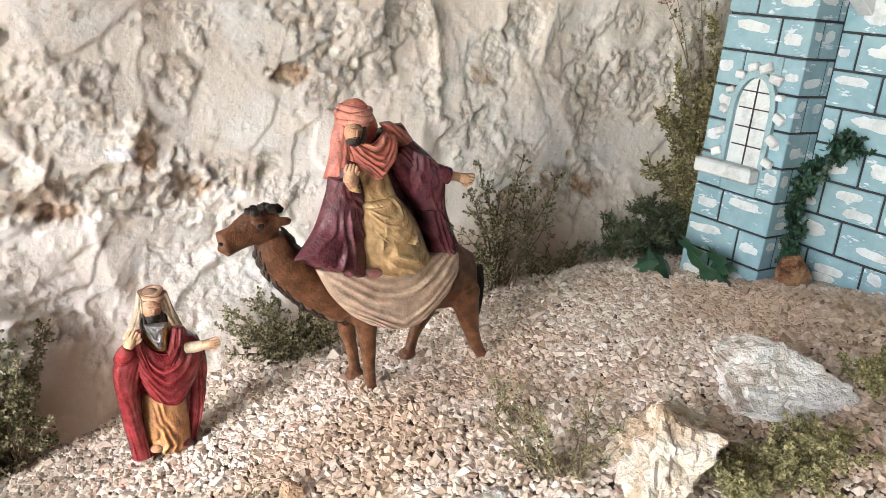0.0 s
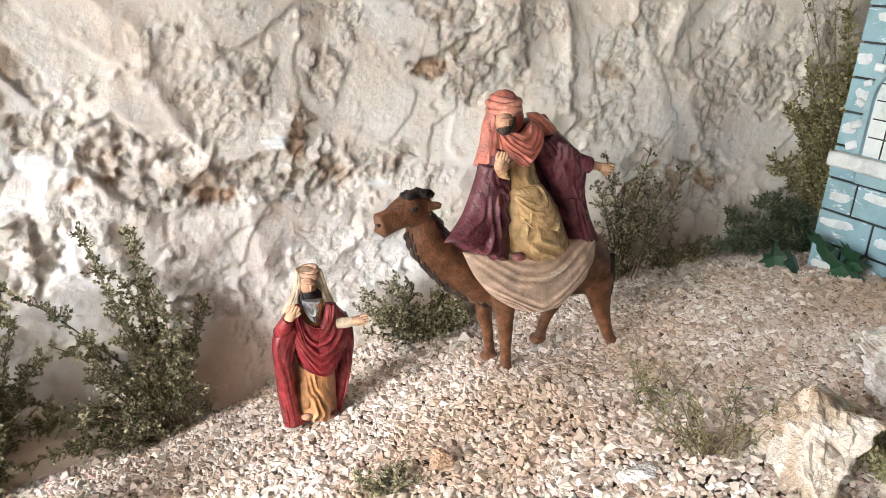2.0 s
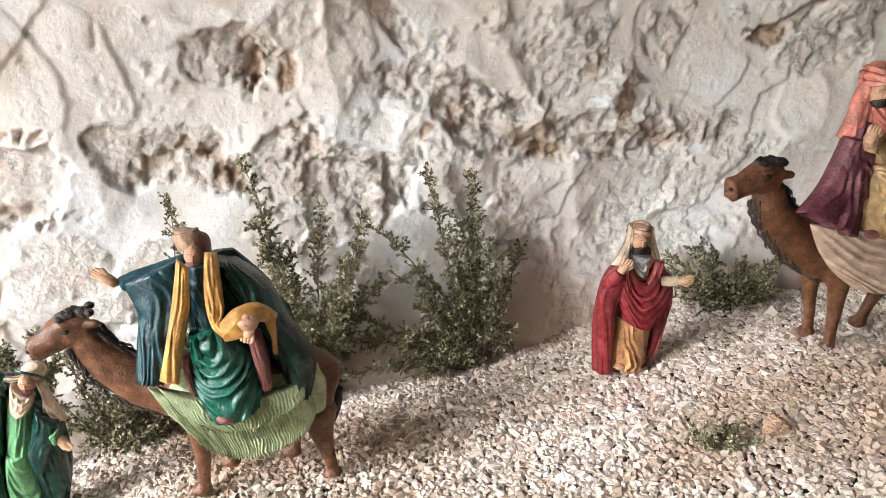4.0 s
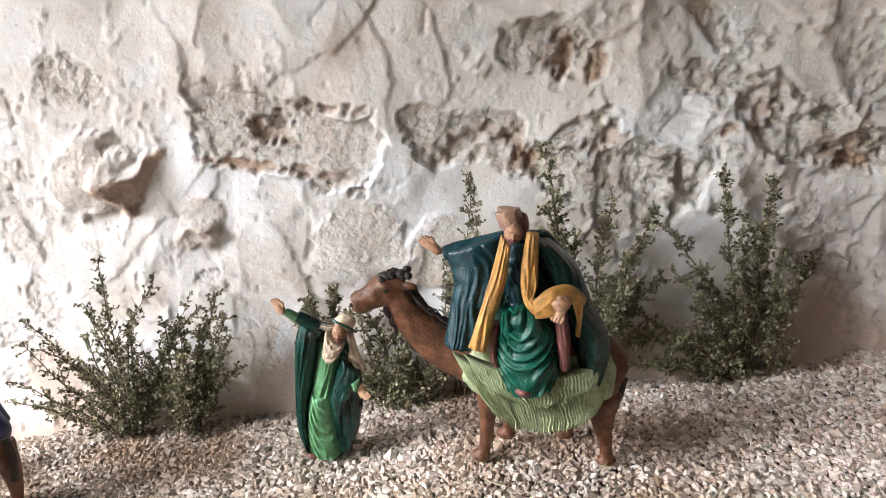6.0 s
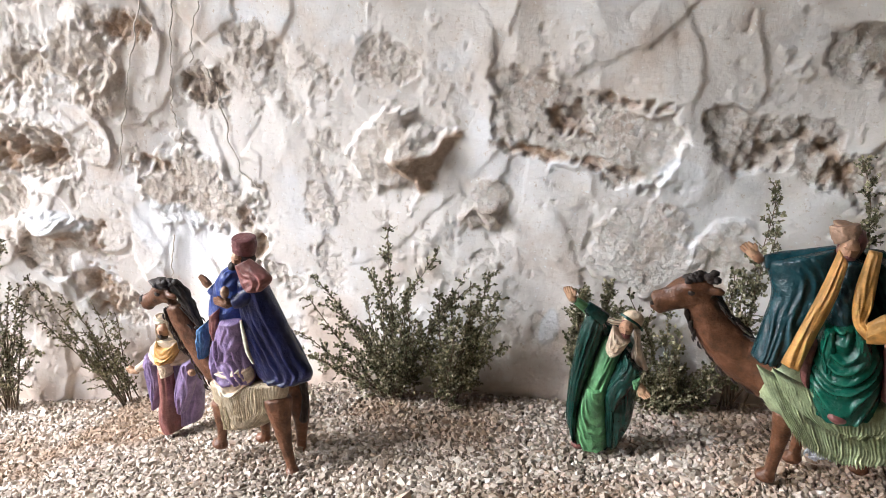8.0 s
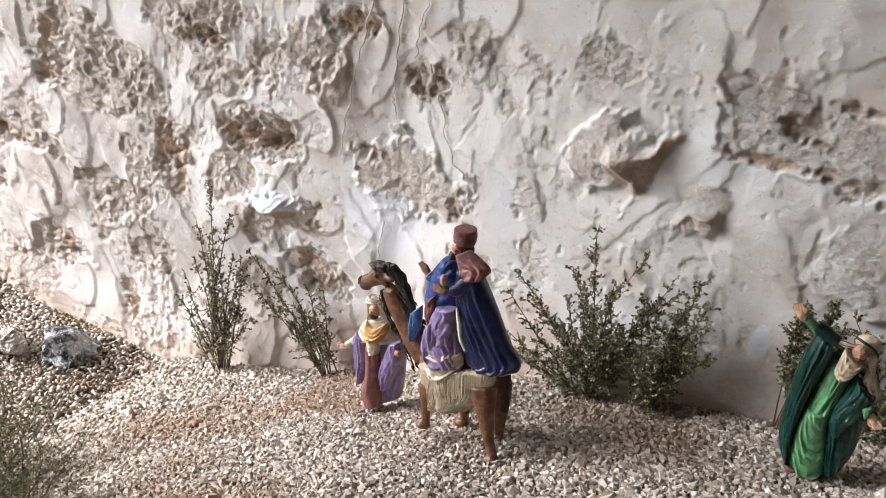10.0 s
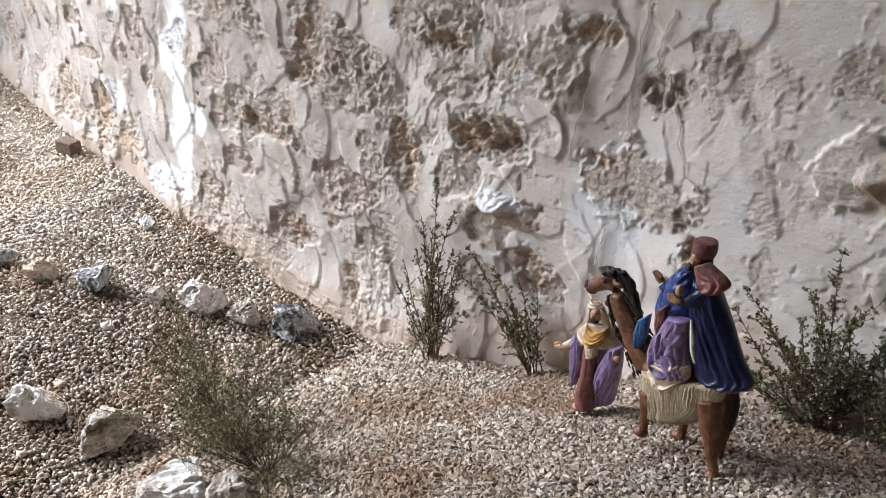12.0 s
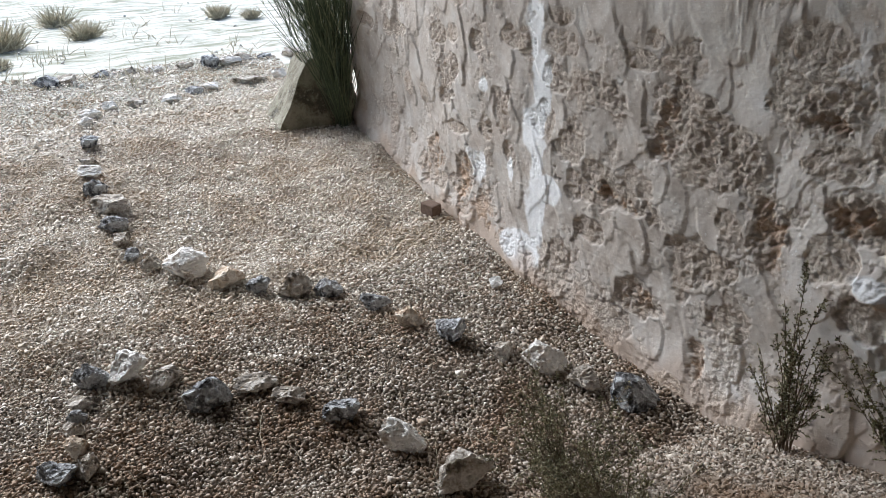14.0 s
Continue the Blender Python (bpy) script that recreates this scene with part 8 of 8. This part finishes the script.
def camel_blue():
    g = Clay()
    camel(g, [(-1.109, 0.884, 0.589), (-1.137, 0.885, 0.570), (-1.191, 0.889, 0.543), (-1.232, 0.891, 0.535)],
          [(-1.229, 0.891, 0.545), (-1.264, 0.893, 0.574), (-1.300, 0.895, 0.617), (-1.320, 0.896, 0.650)],
          [(-1.319, 0.896, 0.667), (-1.342, 0.898, 0.665), (-1.361, 0.899, 0.649), (-1.382, 0.900, 0.633)],
          [[(-1.209, 0.856, 0.517), (-1.203, 0.847, 0.489), (-1.200, 0.843, 0.462), (-1.199, 0.839, 0.437)], [(-1.166, 0.907, 0.488), (-1.160, 0.907, 0.460), (-1.156, 0.907, 0.436), (-1.157, 0.907, 0.413)], [(-1.101, 0.849, 0.567), (-1.087, 0.838, 0.523), (-1.070, 0.829, 0.478), (-1.052, 0.820, 0.444)], [(-1.104, 0.903, 0.557), (-1.088, 0.902, 0.505), (-1.084, 0.902, 0.452), (-1.083, 0.902, 0.400)]],
          [(-1.082, 0.887, 0.588), (-1.071, 0.886, 0.548), (-1.074, 0.887, 0.498)], 71, 0.82)
    g.tube(C_DARK, [(-1.320, 0.898, 0.687), (-1.301, 0.897, 0.671), (-1.283, 0.894, 0.648), (-1.264, 0.893, 0.619)], [0.0088, 0.0098, 0.0078, 0.0039], [0.0088, 0.0098, 0.0078, 0.0039], seed=70, rough=0.4)
    g.blob(C_DARK, (-1.341, 0.898, 0.682), (0.0198, 0.0139, 0.0079), 69, 0.45, (0, 0, 0))
    g.blob(C_DARK, (-1.382, 0.896, 0.642), (0.0061, 0.0066, 0.0071), 68, 0.4, (0, 0, 0))
    g.tube(C_SAND, [(-1.112, 0.884, 0.588), (-1.142, 0.886, 0.567), (-1.191, 0.889, 0.543), (-1.231, 0.891, 0.535)], [0.0244, 0.0394, 0.0413, 0.0281], [0.0207, 0.0335, 0.0351, 0.0239], seed=72, rough=0.05, rings=24, sides=30)
    g.drape(C_SAND, [(-1.229, 0.859, 0.548), (-1.220, 0.856, 0.518), (-1.210, 0.854, 0.494), (-1.200, 0.851, 0.474)], [(-1.079, 0.850, 0.605), (-1.084, 0.848, 0.571), (-1.094, 0.847, 0.543), (-1.114, 0.846, 0.514)], "v", 34, 0.0026, 0.018, 73, nu=136, nv=24, sharp=1.2, hem=4.0, sag=(0.0, 0.004))
    g.drape(C_CREAM, [(-1.217, 0.848, 0.586), (-1.212, 0.848, 0.562), (-1.201, 0.847, 0.549)], [(-1.144, 0.844, 0.616), (-1.140, 0.844, 0.592), (-1.160, 0.845, 0.555)], "u", 5, 0.0032, 0.014, 74, dip=0.3, sag=(0.0, 0.004))
    g.tube(C_NAVY, [(-1.168, 0.891, 0.747), (-1.150, 0.890, 0.691), (-1.120, 0.888, 0.627), (-1.103, 0.887, 0.590)], [0.0127, 0.0272, 0.0399, 0.0417], [0.0063, 0.0136, 0.0199, 0.0209], seed=76)
    g.drape(C_NAVY, [(-1.177, 0.868, 0.754), (-1.170, 0.863, 0.695), (-1.154, 0.858, 0.639), (-1.139, 0.854, 0.602), (-1.120, 0.848, 0.593)], [(-1.136, 0.865, 0.753), (-1.101, 0.859, 0.709), (-1.070, 0.853, 0.662), (-1.044, 0.848, 0.634), (-1.046, 0.844, 0.617)], "v", 5, 0.0042, 0.018, 75, skew=0.2, sag=(0.0, 0.01), hem=1.0, back=1.4)
    g.drape(C_BLUE, [(-1.205, 0.877, 0.758), (-1.225, 0.875, 0.721), (-1.231, 0.871, 0.679), (-1.222, 0.867, 0.640)], [(-1.179, 0.876, 0.762), (-1.167, 0.871, 0.735), (-1.166, 0.867, 0.695), (-1.168, 0.863, 0.675)], "u", 6, 0.0026, 0.02, 77, dip=0.25, skew=-0.3, back=1.2)
    g.drape(C_PURPLE, [(-1.202, 0.859, 0.676), (-1.219, 0.857, 0.626), (-1.222, 0.854, 0.584), (-1.208, 0.850, 0.561)], [(-1.164, 0.857, 0.688), (-1.157, 0.853, 0.652), (-1.142, 0.849, 0.616), (-1.140, 0.846, 0.583)], "v", 5, 0.0056, 0.02, 78, sharp=1.6, skew=-0.25, hem=1.2)
    g.drape(C_PURPLE, [(-1.196, 0.845, 0.683), (-1.208, 0.846, 0.645), (-1.209, 0.846, 0.611)], [(-1.159, 0.843, 0.694), (-1.159, 0.843, 0.662), (-1.169, 0.843, 0.617)], "v", 3, 0.004, 0.014, 79, skew=-0.4)
    g.strand(C_CREAM, [Vector((-1.153, 0.830, 0.703)), Vector((-1.144, 0.826, 0.677)), Vector((-1.138, 0.825, 0.653)), Vector((-1.131, 0.829, 0.632))], [0.0019, 0.0038, 0.0038, 0.0019], 7)
    g.drape(C_ROSE, [(-1.179, 0.864, 0.775), (-1.170, 0.860, 0.757), (-1.160, 0.857, 0.742)], [(-1.157, 0.863, 0.791), (-1.116, 0.857, 0.773), (-1.132, 0.855, 0.746)], "v", 3, 0.0025, 0.012, 80)
    g.drape(C_ROSE, [(-1.219, 0.850, 0.682), (-1.219, 0.850, 0.655), (-1.212, 0.850, 0.636)], [(-1.201, 0.849, 0.701), (-1.202, 0.849, 0.673), (-1.206, 0.850, 0.650)], "v", 2, 0.001, 0.008, 88)
    g.drape(C_SKYBLUE, [(-1.262, 0.877, 0.630), (-1.264, 0.878, 0.602), (-1.257, 0.877, 0.578)], [(-1.241, 0.876, 0.653), (-1.241, 0.876, 0.616), (-1.246, 0.876, 0.581)], "v", 4, 0.0030, 0.010, 81, back=0.5, hem=1.0)
    g.tube(C_BLUE, [(-1.213, 0.876, 0.725), (-1.219, 0.866, 0.718), (-1.227, 0.865, 0.722)], [0.0112, 0.0103, 0.0084], [0.0101, 0.0093, 0.0076], seed=82)
    hand(g, (-1.232, 0.861, 0.732), (-0.7, -0.1, 0.7), m=C_DKSKIN)
    g.tube(C_NAVY, [(-1.151, 0.856, 0.738), (-1.162, 0.845, 0.728), (-1.172, 0.842, 0.723)], [0.0146, 0.0119, 0.0101], [0.0131, 0.0107, 0.0091], seed=83)
    g.blob(C_DKSKIN, (-1.182, 0.838, 0.721), (0.0113, 0.0094, 0.0075), 84, 0.12, (0, 0, 0))
    hand(g, (-1.186, 0.834, 0.722), (-0.9, -0.1, 0.1), m=C_DKSKIN)
    g.blob(C_TAN, (-1.184, 0.838, 0.739), (0.0065, 0.0075, 0.0100), 85, 0.05, (0, 0, 0))
    g.blob(C_DARK, (-1.176, 0.886, 0.777), (0.0144, 0.0135, 0.0126), 89, 0.12, (0, 0, 0))
    head(g, (-1.185, 0.878, 0.777), C_DARK, 0.0099, 86, (0, 0, -50))
    g.blob(C_DARK, (-1.190, 0.873, 0.765), (0.0082, 0.0087, 0.0091), 90, 0.15, (0, 0, 0))
    g.tube(C_HAT, [(-1.178, 0.882, 0.788), (-1.177, 0.883, 0.800), (-1.178, 0.883, 0.814)], [0.017, 0.0188, 0.0179], [0.017, 0.0188, 0.0179], seed=87, cap=0.35)
    g.finish("camel_rider_figurine", (-1.13, 0.87, 0.44), "painted clay camel with a rider in navy and lilac", group="nativity figurines", melt=(C_BROWN,))


def kneeling_lilac():
    g = Clay()
    g.drape(C_PURPLE, [(-1.396, 0.966, 0.503), (-1.396, 0.966, 0.439), (-1.382, 0.966, 0.387), (-1.369, 0.966, 0.337)], [(-1.346, 0.966, 0.519), (-1.327, 0.966, 0.480), (-1.324, 0.966, 0.425), (-1.330, 0.966, 0.358)], "v", 6, 0.003, 0.022, 92, back=1.2)
    g.drape(C_ROSE, [(-1.398, 0.952, 0.473), (-1.394, 0.950, 0.412), (-1.401, 0.948, 0.353), (-1.383, 0.946, 0.327)], [(-1.366, 0.952, 0.489), (-1.361, 0.950, 0.428), (-1.357, 0.948, 0.377), (-1.355, 0.946, 0.343)], "v", 3, 0.0026, 0.026, 91)
    g.drape(C_CREAM, [(-1.403, 0.956, 0.524), (-1.418, 0.952, 0.499), (-1.422, 0.948, 0.471)], [(-1.358, 0.956, 0.539), (-1.330, 0.952, 0.527), (-1.317, 0.948, 0.502)], "u", 4, 0.0022, 0.02, 95, dip=0.3)
    g.drape(C_PURPLE, [(-1.421, 0.942, 0.494), (-1.428, 0.942, 0.464), (-1.421, 0.942, 0.417), (-1.412, 0.942, 0.375)], [(-1.397, 0.942, 0.486), (-1.389, 0.942, 0.455), (-1.395, 0.942, 0.416), (-1.405, 0.942, 0.376)], "v", 3, 0.0036, 0.012, 93)
    g.drape(C_PURPLE, [(-1.339, 0.936, 0.503), (-1.355, 0.936, 0.453), (-1.359, 0.936, 0.416), (-1.347, 0.936, 0.391)], [(-1.312, 0.936, 0.521), (-1.311, 0.936, 0.486), (-1.322, 0.936, 0.442), (-1.338, 0.936, 0.397)], "v", 4, 0.0036, 0.014, 94, skew=0.3)
    g.drape(C_CREAM, [(-1.388, 0.930, 0.491), (-1.380, 0.930, 0.465)], [(-1.360, 0.930, 0.503), (-1.359, 0.930, 0.475)], "v", 3, 0.002, 0.012, 99)
    g.drape(C_SCARF, [(-1.395, 0.940, 0.530), (-1.396, 0.936, 0.507), (-1.389, 0.932, 0.491), (-1.377, 0.928, 0.488)], [(-1.347, 0.940, 0.546), (-1.345, 0.936, 0.526), (-1.352, 0.932, 0.507), (-1.362, 0.928, 0.495)], "u", 5, 0.0034, 0.016, 98, dip=0.45, sag=(0.014, 0.0))
    head(g, (-1.384, 0.946, 0.553), C_DARK, 0.0114, 100, (0, 0, 0))
    g.turban(C_CREAM, (-1.393, 0.954, 0.567), 0.0125, 0.0125, 0.0086, 3, 0.15, 101)
    g.drape(C_CREAM, [(-1.400, 0.948, 0.564), (-1.400, 0.948, 0.537), (-1.400, 0.948, 0.516)], [(-1.393, 0.948, 0.564), (-1.392, 0.948, 0.541), (-1.392, 0.948, 0.520)], "v", 2, 0.001, 0.006, 102)
    g.drape(C_CREAM, [(-1.380, 0.952, 0.571), (-1.375, 0.952, 0.547), (-1.358, 0.952, 0.527)], [(-1.375, 0.952, 0.573), (-1.360, 0.952, 0.553), (-1.348, 0.952, 0.532)], "v", 2, 0.001, 0.006, 103)
    g.tube(C_CREAM, [(-1.416, 0.942, 0.477), (-1.429, 0.934, 0.466), (-1.440, 0.932, 0.457)], [0.0102, 0.0078, 0.006], [0.0092, 0.007, 0.0054], seed=104)
    hand(g, (-1.443, 0.930, 0.456), (-1, -0.2, -0.1))
    g.blob(C_SKIN, (-1.312, 0.922, 0.498), (0.0075, 0.0069, 0.0064), 97, 0.15, (0, 0, 0))
    g.blob(C_SKIN, (-1.387, 0.932, 0.335), (0.0124, 0.0096, 0.0068), 106, 0.08, (0, 0, 0))
    g.finish("kneeling_figurine", (-1.385, 0.95, 0.33), "painted clay figurine of a kneeling man in a lilac cloak", group="nativity figurines", melt=(C_BROWN,))


C_SKYBLUE = glazed("sky_blue_glaze", (0.06, 0.17, 0.36), 0.35)
C_HAT = glazed("maroon_felt", (0.16, 0.055, 0.055), 0.5)
standing_red()
camel_red()
camel_green()
standing_green()
camel_blue()
kneeling_lilac()
